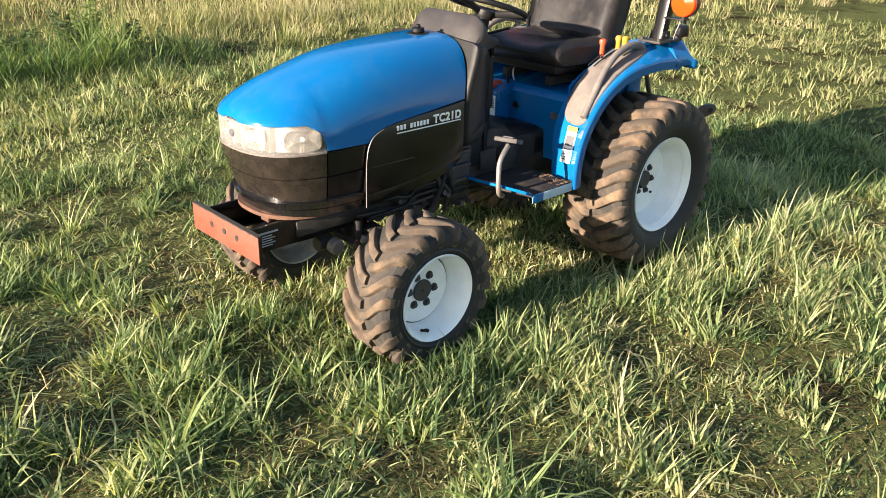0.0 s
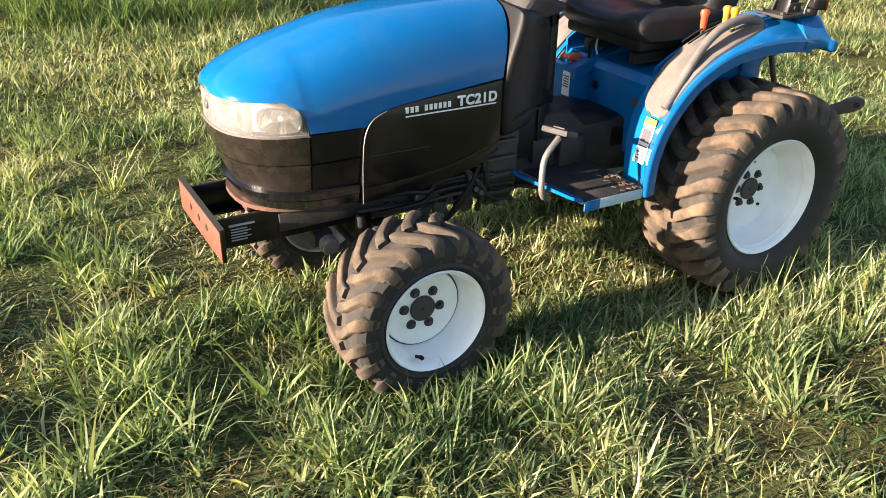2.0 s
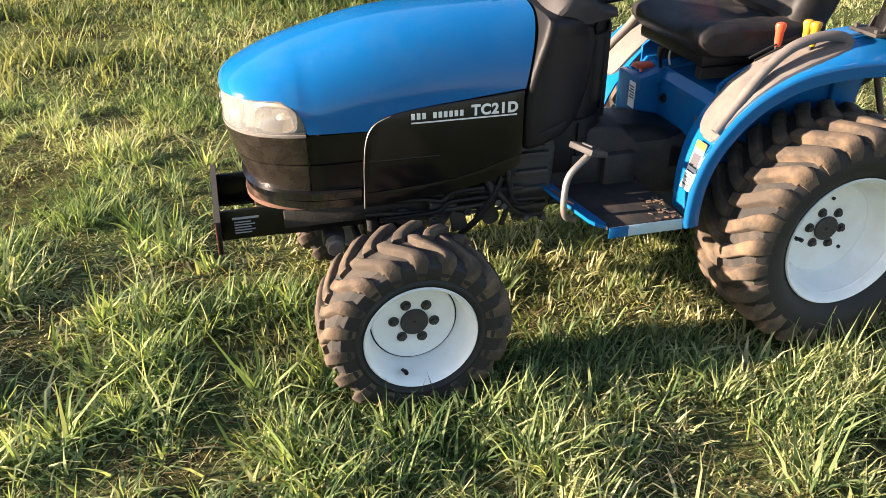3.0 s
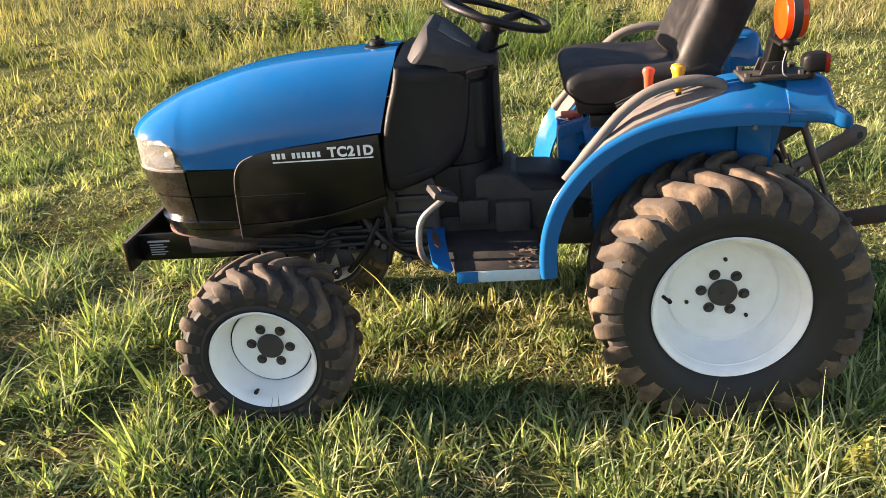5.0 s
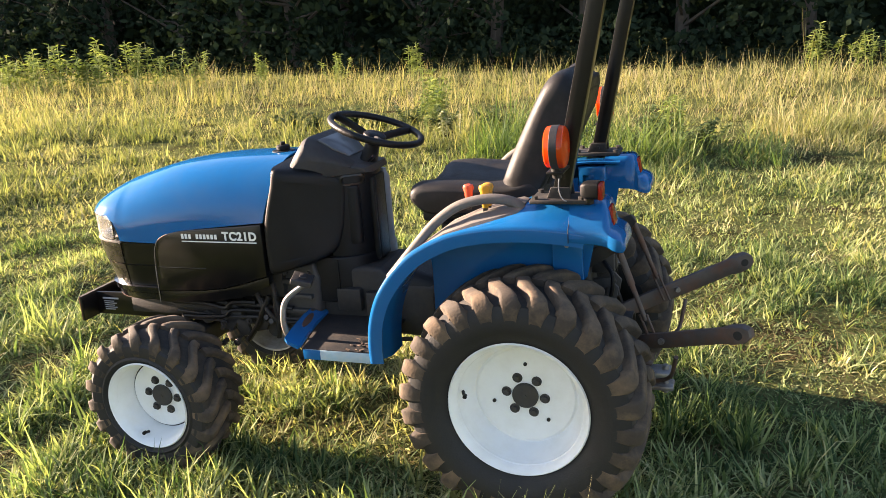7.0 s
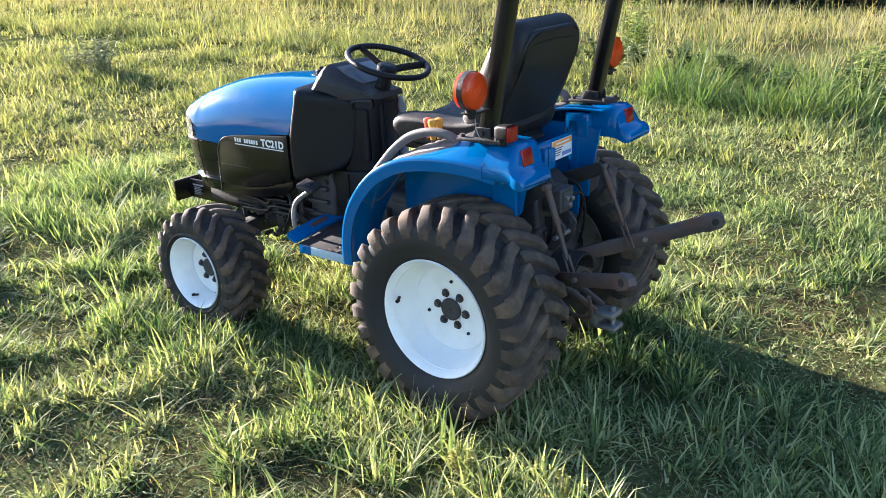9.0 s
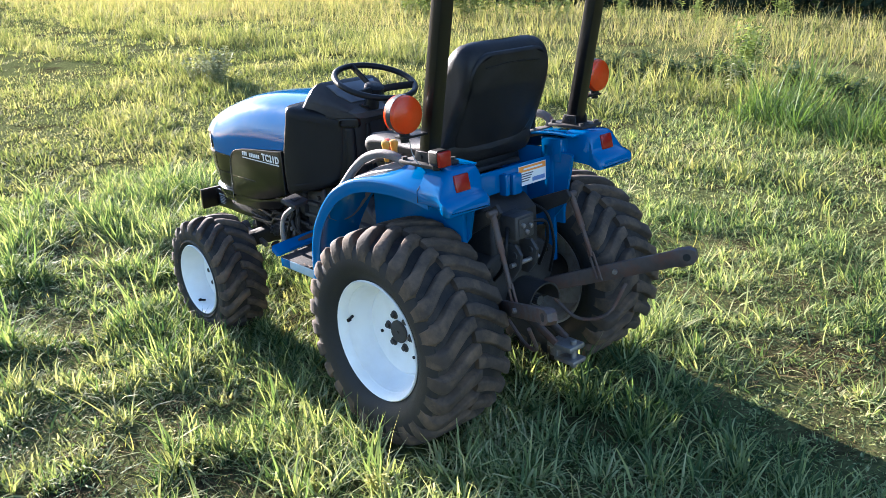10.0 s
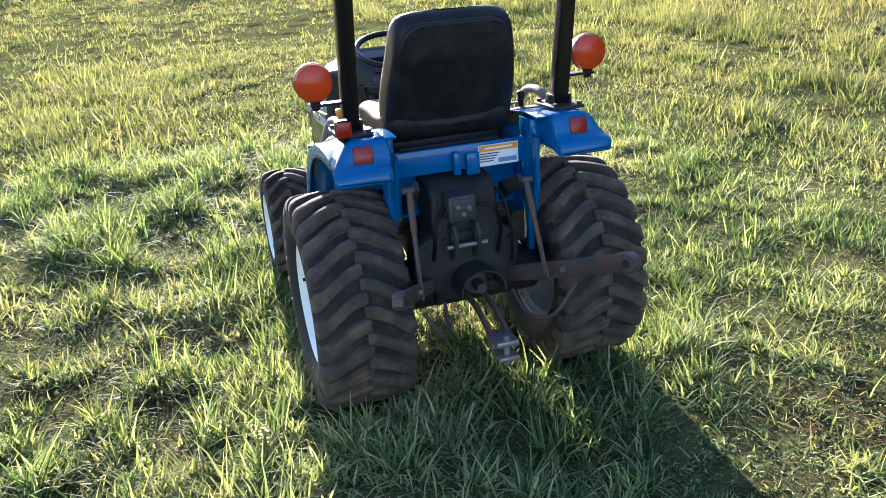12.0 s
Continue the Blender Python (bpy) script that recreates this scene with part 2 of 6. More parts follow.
def slab(bm, prof, y0, y1, bevel=0.0, seg=3, mat=0, axis="y"):
    """Polygon in x, z drawn out along y (or x, y along z; or y, z along x)."""
    def at(p, t):
        return (p[0], t, p[1]) if axis == "y" else (p[0], p[1], t) if axis == "z" else (t, p[0], p[1])
    a = [bm.verts.new(at(p, y0)) for p in prof]
    b = [bm.verts.new(at(p, y1)) for p in prof]
    n = len(prof)
    caps = [bm.faces.new(a), bm.faces.new(b[::-1])]
    fs = caps + [bm.faces.new((a[i], a[(i + 1) % n], b[(i + 1) % n], b[i])) for i in range(n)]
    for f in fs:
        f.material_index = mat
    bmesh.ops.recalc_face_normals(bm, faces=fs)
    if bevel:
        es = list({e for f in caps for e in f.edges})
        r = bmesh.ops.bevel(bm, geom=es, offset=bevel, segments=seg, profile=0.5, affect="EDGES", clamp_overlap=True)
        for f in r["faces"]:
            f.material_index = mat


def smooth_line(pts, steps=5):
    """Catmull-Rom through the points."""
    p = [Vector(q) for q in pts]
    p = [2 * p[0] - p[1]] + p + [2 * p[-1] - p[-2]]
    out = []
    for i in range(1, len(p) - 2):
        for k in range(steps):
            t = k / steps
            out.append(0.5 * (2 * p[i] + (p[i + 1] - p[i - 1]) * t + (2 * p[i - 1] - 5 * p[i] + 4 * p[i + 1] - p[i + 2]) * t * t + (3 * p[i] - p[i - 1] - 3 * p[i + 1] + p[i + 2]) * t ** 3))
    return out + [p[-2]]


def tube(bm, pts, r, n=10, smooth=True, mat=0, flat=1.0, steps=5):
    """Round (or flattened) bar along a line."""
    line = smooth_line(pts, steps) if smooth and len(pts) > 2 else [Vector(q) for q in pts]
    loops = []
    up = Vector((0.02, 1, 0.03))
    for i, q in enumerate(line):
        d = (line[min(i + 1, len(line) - 1)] - line[max(i - 1, 0)]).normalized()
        u = up.cross(d)
        if u.length < 0.15:
            u = Vector((1, 0, 0.1)).cross(d)
        u.normalize()
        v = d.cross(u)
        rr = r[min(i, len(r) - 1)] if isinstance(r, (list, tuple)) else r
        loops.append([q + u * rr * math.cos(2 * math.pi * k / n) + v * rr * flat * math.sin(2 * math.pi * k / n) for k in range(n)])
    return loft(bm, loops, mat=mat)


def revolve(bm, prof, n=48, side=1, mat=0, centre=(0, 0, 0), closed=False):
    """Profile of (radius, y) about the y axis."""
    cx, cy, cz = centre
    loops = [[(cx + r * math.cos(2 * math.pi * k / n), cy + y * side, cz + r * math.sin(2 * math.pi * k / n)) for r, y in prof] for k in range(n)]
    rows = [[bm.verts.new(p) for p in lp] for lp in loops]
    m = len(prof)
    for k in range(n):
        a, b = rows[k], rows[(k + 1) % n]
        for i in range(m if closed else m - 1):
            f = bm.faces.new((a[i], a[(i + 1) % m], b[(i + 1) % m], b[i]))
            f.material_index = mat
    bmesh.ops.remove_doubles(bm, verts=[v for r in rows for v in r], dist=1e-5)


def cylinder(bm, a, b, r, n=16, mat=0, bevel=0.0, r2=None):
    a, b = Vector(a), Vector(b)
    d = (b - a).normalized()
    u = d.orthogonal().normalized()
    v = d.cross(u)
    stops = [(0, r), (1, r if r2 is None else r2)]
    L = (b - a).length
    if bevel:
        stops = [(0, r - bevel), (bevel / L, r), (1 - bevel / L, r if r2 is None else r2), (1, (r if r2 is None else r2) - bevel)]
    loft(bm, [[a + d * L * t + (u * math.cos(2 * math.pi * k / n) + v * math.sin(2 * math.pi * k / n)) * q for k in range(n)] for t, q in stops], mat=mat)


def lerp_table(x, table):
    if x <= table[0][0]:
        return table[0][1]
    for (a, va), (b, vb) in zip(table, table[1:]):
        if x <= b:
            return va + (vb - va) * (x - a) / (b - a)
    return table[-1][1]


def step01(t):
    t = max(0.0, min(1.0, t))
    return t * t * (3 - 2 * t)


# ---- ground ----
def ground_z(x, y):
    """Height of the soil: nearly level, a little lower under the front wheels, with soft bumps."""
    z = -0.035 + 0.022 * max(-1.6, min(0.3, x))
    far = min(1.0, math.hypot(x, y) / 6)
    z += 0.018 * noise.noise(Vector((x * 0.9, y * 0.9, 3.1))) + 0.05 * far * noise.noise(Vector((x * 0.21, y * 0.21, 7.7)))
    return z

# ---- tractor ----
tractor = tagged(new("compact_tractor"), "blue compact tractor with black side panels and white wheels", "tractor")
tractor.matrix_world = pose(0, 0, 0, 0, -1.6, 1.3)

HW = 0.262                      # half width of the bonnet
TOP = [(-1.893, 0.880), (-1.885, 0.897), (-1.855, 0.922), (-1.765, 0.967), (-1.668, 1.002), (-1.481, 1.050), (-1.294, 1.072), (-1.124, 1.080), (-0.955, 1.083)]
LOW = [(-1.893, 0.872), (-1.735, 0.872), (-1.700, 0.850), (-1.680, 0.820), (-1.668, 0.776), (-1.480, 0.771), (-1.465, 0.777), (-1.450, 0.795), (-1.412, 0.812), (-1.326, 0.831), (-1.162, 0.845), (-0.955, 0.860)]


def half_width(x):
    u = max(0.0, min(1.0, (-1.585 - x) / 0.310))
    return HW * (1 - u ** 2.5) ** (1 / 2.5)


def plan(n=180):
    """Plan line of the nose from the left rear round to the right rear."""
    pts = []
    for k in range(n + 1):
        a = math.pi * k / n
        c, s = math.cos(a), math.sin(a)
        pts.append((-1.585 - 0.310 * abs(s) ** (2 / 2.5), -HW * math.copysign(abs(c) ** (2 / 2.5), c)))
    rear = [(x, -HW) for x in (-0.985, -1.05, -1.12, -1.20, -1.28, -1.36, -1.44, -1.50, -1.522, -1.55)]
    return rear + pts + [(x, -y) for x, y in rear[::-1]]


def shell(bm, x_from, x_to, lo, hi, inset=0.0, rows=6, thick=0.006, side=0, mat=0):
    """Skin round the nose between two heights; side -1 left, 1 right, 0 all round."""
    line = [(x, y) for x, y in plan() if x_from - 1e-6 <= x <= x_to + 1e-6 and (side == 0 or y * side > 0)]
    loops = []
    for i, (x, y) in enumerate(line):
        a, b = Vector(line[max(0, i - 1)]), Vector(line[min(len(line) - 1, i + 1)])
        d = (b - a).normalized()
        nrm = Vector((d.y, -d.x))
        if nrm.dot(Vector((x + 1.2, y))) < 0:
            nrm = -nrm
        col = []
        for r in range(rows + 1):
            z = lo(x) + (hi(x) - lo(x)) * r / rows
            nose = max(0.0, -nrm.x)
            tuck = inset + nose * 0.26 * max(0.0, 0.75 - z) + 0.10 * max(0.0, 0.70 - z)
            col.append((x - nrm.x * tuck, y - nrm.y * tuck, z))
        loops.append(col)
    fs = loft(bm, loops, closed=False, caps=False, mat=mat)
    bmesh.ops.recalc_face_normals(bm, faces=fs)
    bmesh.ops.solidify(bm, geom=fs, thickness=thick)


# bonnet
bm = bmesh.new()
xs = [-1.8925, -1.889, -1.88, -1.865, -1.845, -1.82, -1.79, -1.76, -1.735, -1.715, -1.70, -1.69, -1.68, -1.668, -1.64, -1.60, -1.56, -1.52, -1.48, -1.465, -1.45, -1.41, -1.36, -1.30, -1.22, -1.14, -1.06, -1.0, -0.962]
top_line = smooth_line([(x, 0, z) for x, z in TOP], 6)
TOPS = [(p.x, p.z) for p in top_line]
loops = []
for x in xs:
    w, zt, zl = half_width(x), lerp_table(x, TOPS), lerp_table(x, LOW)
    zb = min(zl, 0.766 + 0.100 * (1 - step01((x + 1.89) / 0.30)))
    k = step01((x + 1.9) / 0.7)
    e1, e2 = 2 / (2.3 + 1.1 * k), 2 / (2.0 + 0.8 * k)
    cut = math.asin(min(1.0, (max(0.0, (zl - zb) / (zt - zb))) ** (1 / e2)))
    lp = []
    for i in range(33):
        a = cut + (math.pi - 2 * cut) * i / 32
        c, s = math.cos(a), max(0.0, math.sin(a))
        z = zb + (zt - zb) * s ** e2
        up = (z - 0.85) / 0.23
        y = -w * math.copysign(abs(c) ** e1, c) * (1 - 0.05 * k * max(0, up))
        rear = step01((x + 1.25) / 0.29)
        lp.append((x - rear * 0.052 * max(0.0, min(1.0, (1.06 - z) / 0.2)), y, z))
    loops.append(lp)
fs = loft(bm, loops, closed=False, caps=False)
bmesh.ops.recalc_face_normals(bm, faces=fs)
bmesh.ops.solidify(bm, geom=fs, thickness=0.006)
hood = part("hood", bm, M_blue, tractor, "glossy blue sheet-metal bonnet", sharp=50)

bm = bmesh.new()
cylinder(bm, (-1.035, -0.005, 1.075), (-1.035, -0.005, 1.084), 0.045, 24, bevel=0.002)
cylinder(bm, (-1.035, -0.005, 1.084), (-1.035, -0.005, 1.104), 0.026, 18, bevel=0.004)
cylinder(bm, (-1.035, -0.005, 1.104), (-1.035, -0.005, 1.116), 0.010, 12, bevel=0.002)
part("filler_cap", bm, M_plastic, hood, "black filler cap")

# headlamp band, grille, side panels
bm = bmesh.new()
shell(bm, -2, -1.672, lambda x: 0.768, lambda x: lerp_table(x, LOW) - 0.003, 0.004, 6, 0.008)
lamp_band = part("headlamp", bm, M_head, tractor, "hazy wrap-round headlamp lens")
lamp_band.visible_shadow = False
bm = bmesh.new()
shell(bm, -2, -1.676, lambda x: 0.770, lambda x: lerp_table(x, LOW) - 0.006, 0.055, 6, 0.004)
part("lamp_housing", bm, M_lamp_back, lamp_band, "grey inner housing of the headlamps")
for s in (-1, 1):
    # hollow reflector facing forwards and outwards, its bulb, and the ribs between the chambers
    for yy, xx, turn, wide in ((0.206, -1.738, 60, 0.064), (0.090, -1.838, 18, 0.046)):
        face = pose(xx, s * yy, 0.818, 0, 0, -s * turn)
        bm = bmesh.new()
        loft(bm, [[face @ Vector((0.034 - 0.052 * q ** 2 - 0.004, wide * q * math.copysign(abs(math.cos(a)) ** 0.6, math.cos(a)), 0.039 * q * math.copysign(abs(math.sin(a)) ** 0.6, math.sin(a)))) for a in [2 * math.pi * k / 28 for k in range(28)]] for q in (0.08, 0.25, 0.45, 0.65, 0.82, 0.93, 1.0)], caps=False)
        part("lamp_reflector", bm, M_chrome, lamp_band, "silvery hollow lamp reflector", sharp=60)
        bm = bmesh.new()
        cylinder(bm, face @ Vector((0.026, 0, 0)), face @ Vector((-0.004, 0, 0)), 0.007, 12, bevel=0.002)
        part("bulb", bm, M_bulb, lamp_band, "small glass bulb")
    for yy, xx in ((0.030, -1.868), (0.138, -1.828)):
        bm = bmesh.new()
        box(bm, xx, xx + 0.05, s * yy - 0.002, s * yy + 0.002, 0.773, 0.862, 0.0005)
        part("lamp_rib", bm, M_lamp_back, lamp_band)
bm = bmesh.new()
shell(bm, -2, -1.672, lambda x: 0.7665, lambda x: 0.7735, 0.0015, 1, 0.008)
part("lamp_frame", bm, M_console, lamp_band, "dusty lower rim of the lamp")
bm = bmesh.new()
cylinder(bm, (-1.888, 0, 0.825), (-1.895, 0, 0.825), 0.014, 16, bevel=0.002)
part("badge", bm, M_ink, lamp_band, "small round dark badge")
bm = bmesh.new()
shell(bm, -2, -1.672, lambda x: 0.682, lambda x: 0.765, 0.004, 4, 0.008)
shell(bm, -2, -1.672, lambda x: 0.592, lambda x: 0.676, 0.004, 4, 0.008)
shell(bm, -2, -1.665, lambda x: 0.60, lambda x: 0.76, 0.014, 2, 0.004)
grille = part("grille", bm, M_grille, tractor, "dusty dark front grille in two bands")
bm = bmesh.new()
shell(bm, -2, -1.52, lambda x: 0.566, lambda x: 0.589, -0.012, 3, 0.02)
shell(bm, -2, -1.52, lambda x: 0.534, lambda x: 0.560, -0.004, 3, 0.02)
shell(bm, -2, -1.53, lambda x: 0.540, lambda x: 0.585, 0.010, 2, 0.006)
part("lower_trim", bm, M_gloss, grille, "rounded black lower trim")
for s in (-1, 1):
    bm = bmesh.new()
    shell(bm, -1.668, -1.500, lambda x: 0.682, lambda x: 0.768, 0.005, 3, 0.006, s)
    shell(bm, -1.668, -1.500, lambda x: 0.592, lambda x: 0.676, 0.005, 3, 0.006, s)
    shell(bm, -1.668, -1.500, lambda x: 0.60, lambda x: 0.76, 0.013, 2, 0.004, s)
    part("front_side_panel", bm, M_black, tractor, "black panel beside the grille")
    # main side panel with its raised, rounded front edge
    bm = bmesh.new()
    up = [(-1.515, 0.53), (-1.512, 0.66), (-1.505, 0.735), (-1.490, 0.775), (-1.468, 0.797), (-1.43, 0.813), (-1.36, 0.826), (-1.25, 0.836), (-1.13, 0.845), (-1.02, 0.855)]
    low = [(-1.02, 0.655), (-1.07, 0.640), (-1.15, 0.616), (-1.23, 0.598), (-1.32, 0.588), (-1.42, 0.582), (-1.514, 0.580)]
    ring = [(p.x, p.z) for p in smooth_line([(x, 0, z) for x, z in up[1:]], 3)]
    slab(bm, ring + low, s * 0.240, s * 0.268, 0.004, 2)
    lower = [(-1.514, 0.576)] + [(x, z - 0.005) for x, z in low[::-1]] + [(-1.02, 0.62), (-1.10, 0.575), (-1.25, 0.545), (-1.45, 0.532), (-1.515, 0.532)]
    slab(bm, lower, s * 0.225, s * 0.258, 0.004, 2)
    box(bm, -1.50, -1.28, s * 0.266 - 0.003, s * 0.266 + 0.003, 0.674, 0.680, 0.002, 2)
    sp = part("side_panel", bm, M_black, tractor, "satin black engine side panel")
    bm = bmesh.new()
    tube(bm, [(x, s * 0.2685, z) for x, z in up[:6]], 0.0014, 6)
    part("edge_strip", bm, M_steel, sp, "thin worn bright edge")
    bm = bmesh.new()
    yy = s * 0.2695
    a, b = (-1.368, -1.205)
    for bar in range(10):
        if bar == 3:
            continue
        x0 = a + (b - a) * bar / 10
        box(bm, x0, x0 + 0.0105, yy - 0.0008, yy + 0.0008, 0.7965, 0.8145, 0)
    box(bm, -1.368, -1.043, yy - 0.0008, yy + 0.0008, 0.784, 0.788, 0)
    part("brand_mark", bm, M_sticker, sp, "white printed bars")
    cu = bpy.data.curves.new("model_number", "FONT")
    cu.body, cu.size, cu.extrude, cu.offset = "TC21D", 0.044, 0.0008, 0.0017
    cu.space_character = 1.12
    tmp = new("tmp", cu)
    bpy.context.view_layer.update()
    me = bpy.data.meshes.new_from_object(tmp.evaluated_get(bpy.context.evaluated_depsgraph_get()))
    bpy.data.objects.remove(tmp)
    me.name = "model_number"
    me.materials.append(M_sticker)
    ob = new("model_number", me)
    ob.parent = sp
    ob.matrix_local = pose(-1.186 if s < 0 else -1.043, yy, 0.795, 90, 0, 0 if s < 0 else 180)
    tagged(ob, "white model lettering")

# front bumper weight carrier
bm = bmesh.new()
box(bm, -1.952, -1.940, -0.235, 0.225, 0.415, 0.520, 0.002, mat=1)
box(bm, -1.9555, -1.9515, -0.2345, 0.2245, 0.4155, 0.5195, 0.001)
bumper = part("bumper_plate", bm, M_rust, tractor, "rusty orange-red front plate with bolt holes", mats=(M_black,))
bm = bmesh.new()
rnd = random.Random(9)
loops = []
for k in range(25):
    y = -0.233 + 0.456 * k / 24
    d = rnd.uniform(0.002, 0.006)
    loops.append([(-1.9562, y, 0.5205 - d), (-1.9562, y, 0.521), (-1.939, y, 0.521 + d * 0.3), (-1.939, y, 0.512)])
loft(bm, loops)
part("worn_edge", bm, M_hole, bumper, "chipped dark top edge")
for y in (-0.09, -0.005, 0.085):
    bm = bmesh.new()
    cylinder(bm, (-1.9575, y, 0.472), (-1.954, y, 0.472), 0.011, 14)
    part("bolt_hole", bm, M_hole, bumper)
for s in (-1, 1):
    bm = bmesh.new()
    slab(bm, [(-1.94, 0.425), (-1.94, 0.515), (-1.70, 0.520), (-1.45, 0.505), (-1.45, 0.42), (-1.70, 0.415)], s * 0.165 - 0.02 * s - 0.006, s * 0.165 - 0.02 * s + 0.006, 0.002, 2)
    box(bm, -1.94, -1.50, s * 0.105 if s > 0 else -0.145, 0.145 if s > 0 else -0.105, 0.415, 0.425, 0.002)
    rail = part("bumper_rail", bm, M_black, tractor, "black steel side rail of the bumper")
    if s < 0:
        bm = bmesh.new()
        box(bm, -1.905, -1.825, -0.1535, -0.1515, 0.486, 0.493, 0)
        for k in range(5):
            box(bm, -1.900, -1.850 + 0.012 * (k % 2), -0.1535, -0.1515, 0.475 - 0.009 * k, 0.4785 - 0.009 * k, 0)
        part("decal", bm, M_faded, rail, "faded printed decal bars")
bm = bmesh.new()
line = [(x, y) for x, y in plan() if x < -1.6]
loops = []
for x, y in line[::9]:
    xx, yy2 = -1.60 + (x + 1.60) * 0.80, y * 0.80
    loops.append([(xx - 0.012, yy2 * 1.03, 0.520), (xx + 0.02, yy2 * 0.95, 0.520), (xx + 0.02, yy2 * 0.95, 0.532), (xx - 0.012, yy2 * 1.03, 0.534)])
loft(bm, loops)
box(bm, -1.83, -1.78, -0.10, -0.05, 0.500, 0.534, 0.003)
part("nose_support", bm, M_rustbrown, tractor, "rusty brown curved support under the nose")

# engine, frame and transmission
bm = bmesh.new()
box(bm, -1.62, -1.00, -0.19, 0.19, 0.54, 0.80, 0.02)
engine = part("engine", bm, M_iron, tractor, "greasy dark engine block")
bm = bmesh.new()
box(bm, -1.55, -1.06, -0.13, 0.13, 0.405, 0.541, 0.02)
part("sump", bm, M_iron, engine)
for k in range(6):
    bm = bmesh.new()
    box(bm, -1.50 + 0.08 * k, -1.46 + 0.08 * k, -0.145, 0.145, 0.42, 0.54, 0.005)
    part("cooling_rib", bm, M_iron, engine)
for nm, x, y0, y1, z, r in (("oil_filter", -1.25, -0.12, -0.20, 0.47, 0.045), ("pump", -1.08, -0.10, -0.17, 0.40, 0.03), ("drain_cap", -1.38, -0.12, -0.18, 0.44, 0.028)):
    bm = bmesh.new()
    cylinder(bm, (x, y0, z), (x, y1, z), r, 18, bevel=0.005)
    part(nm, bm, M_grey_iron, engine)
bm = bmesh.new()
for s in (-1, 1):
    box(bm, -1.75, -0.95, s * 0.15 - 0.012, s * 0.15 + 0.012, 0.44, 0.50, 0.004)
    tube(bm, [(-1.55, s * 0.18, 0.515), (-1.2, s * 0.19, 0.51), (-0.98, s * 0.18, 0.50)], 0.009, 8)
part("frame_rail", bm, M_iron, tractor, "dark steel chassis rails")
bm = bmesh.new()
slab(bm, [(-1.02, 0.42), (-1.03, 0.66), (-0.88, 0.68), (-0.86, 0.62), (-0.87, 0.42), (-0.90, 0.37), (-0.99, 0.37)], -0.165, 0.165, 0.02)
for z in (0.42, 0.48, 0.54, 0.60):
    box(bm, -1.01, -0.89, -0.185, 0.185, z, z + 0.018, 0.004)
for x, z in ((-1.0, 0.39), (-0.9, 0.39), (-1.0, 0.64), (-0.9, 0.64)):
    cylinder(bm, (x, -0.165, z), (x, -0.178, z), 0.010, 6)
part("bell_housing", bm, M_grey_iron, tractor, "grey ribbed cast clutch housing")
bm = bmesh.new()
slab(bm, [(-0.88, 0.39), (-0.88, 0.66), (-0.62, 0.66), (-0.55, 0.60), (-0.30, 0.60), (0.12, 0.62), (0.16, 0.42), (0.10, 0.30), (-0.16, 0.30), (-0.32, 0.385), (-0.60, 0.395)], -0.13, 0.13, 0.02)
box(bm, -0.80, -0.70, -0.155, 0.155, 0.49, 0.58, 0.008)
box(bm, -0.68, -0.56, -0.16, 0.16, 0.46, 0.57, 0.01)
cylinder(bm, (0, -0.40, 0.361), (0, 0.40, 0.361), 0.065, 24)
cylinder(bm, (0, -0.30, 0.361), (0, 0.30, 0.361), 0.095, 24, bevel=0.01)
part("transmission", bm, M_iron, tractor, "dark transmission and rear axle casing")
bm = bmesh.new()
cylinder(bm, (-1.413, -0.34, 0.365), (-1.413, 0.34, 0.365), 0.034, 18)
slab(bm, [(-0.33, 0.335), (-0.30, 0.39), (-0.10, 0.41), (0.10, 0.41), (0.30, 0.39), (0.33, 0.335), (0.10, 0.325), (-0.10, 0.325)], -1.45, -1.375, 0.012, axis="x")
for s in (-1, 1):
    cylinder(bm, (-1.413, s * 0.335, 0.19), (-1.413, s * 0.335, 0.405), 0.046, 16, bevel=0.010)
    box(bm, -1.50, -1.33, s * 0.29 - 0.018, s * 0.29 + 0.018, 0.385, 0.415, 0.006)
    cylinder(bm, (-1.413, s * 0.33, 0.236), (-1.413, s * 0.40, 0.236), 0.06, 18, bevel=0.006)
cylinder(bm, (-1.49, -0.03, 0.37), (-1.38, -0.03, 0.37), 0.055, 18, bevel=0.01)
cylinder(bm, (-1.36, 0, 0.37), (-0.85, 0, 0.40), 0.020, 12)
part("front_axle", bm, M_iron, tractor, "muddy cast front axle")
bm = bmesh.new()
tube(bm, [(-1.52, -0.31, 0.36), (-1.52, -0.05, 0.37), (-1.52, 0.31, 0.36)], 0.012, 10)
tube(bm, [(-1.48, -0.16, 0.34), (-1.48, -0.17, 0.45)], 0.018, 10)
cylinder(bm, (-1.63, -0.10, 0.36), (-1.56, -0.10, 0.36), 0.03, 14, bevel=0.005)
part("steering_link", bm, M_iron, tractor, "dark steering link and pivot")
bm = bmesh.new()
cylinder(bm, (-1.60, -0.165, 0.375), (-1.60, -0.205, 0.370), 0.030, 18, bevel=0.005)
part("pivot_cap", bm, M_console, tractor, "dusty round pivot cap")
bm = bmesh.new()
slab(bm, [(-1.53, 0.31), (-1.535, 0.37), (-1.515, 0.385), (-1.50, 0.37), (-1.503, 0.335), (-1.49, 0.31), (-1.505, 0.30)], -0.215, -0.205, 0.002)
part("tow_hook", bm, M_rustbrown, tractor, "small rusty hook")
bm = bmesh.new()
cylinder(bm, (-1.76, 0.10, 0.36), (-1.66, 0.06, 0.40), 0.045, 18, bevel=0.008)
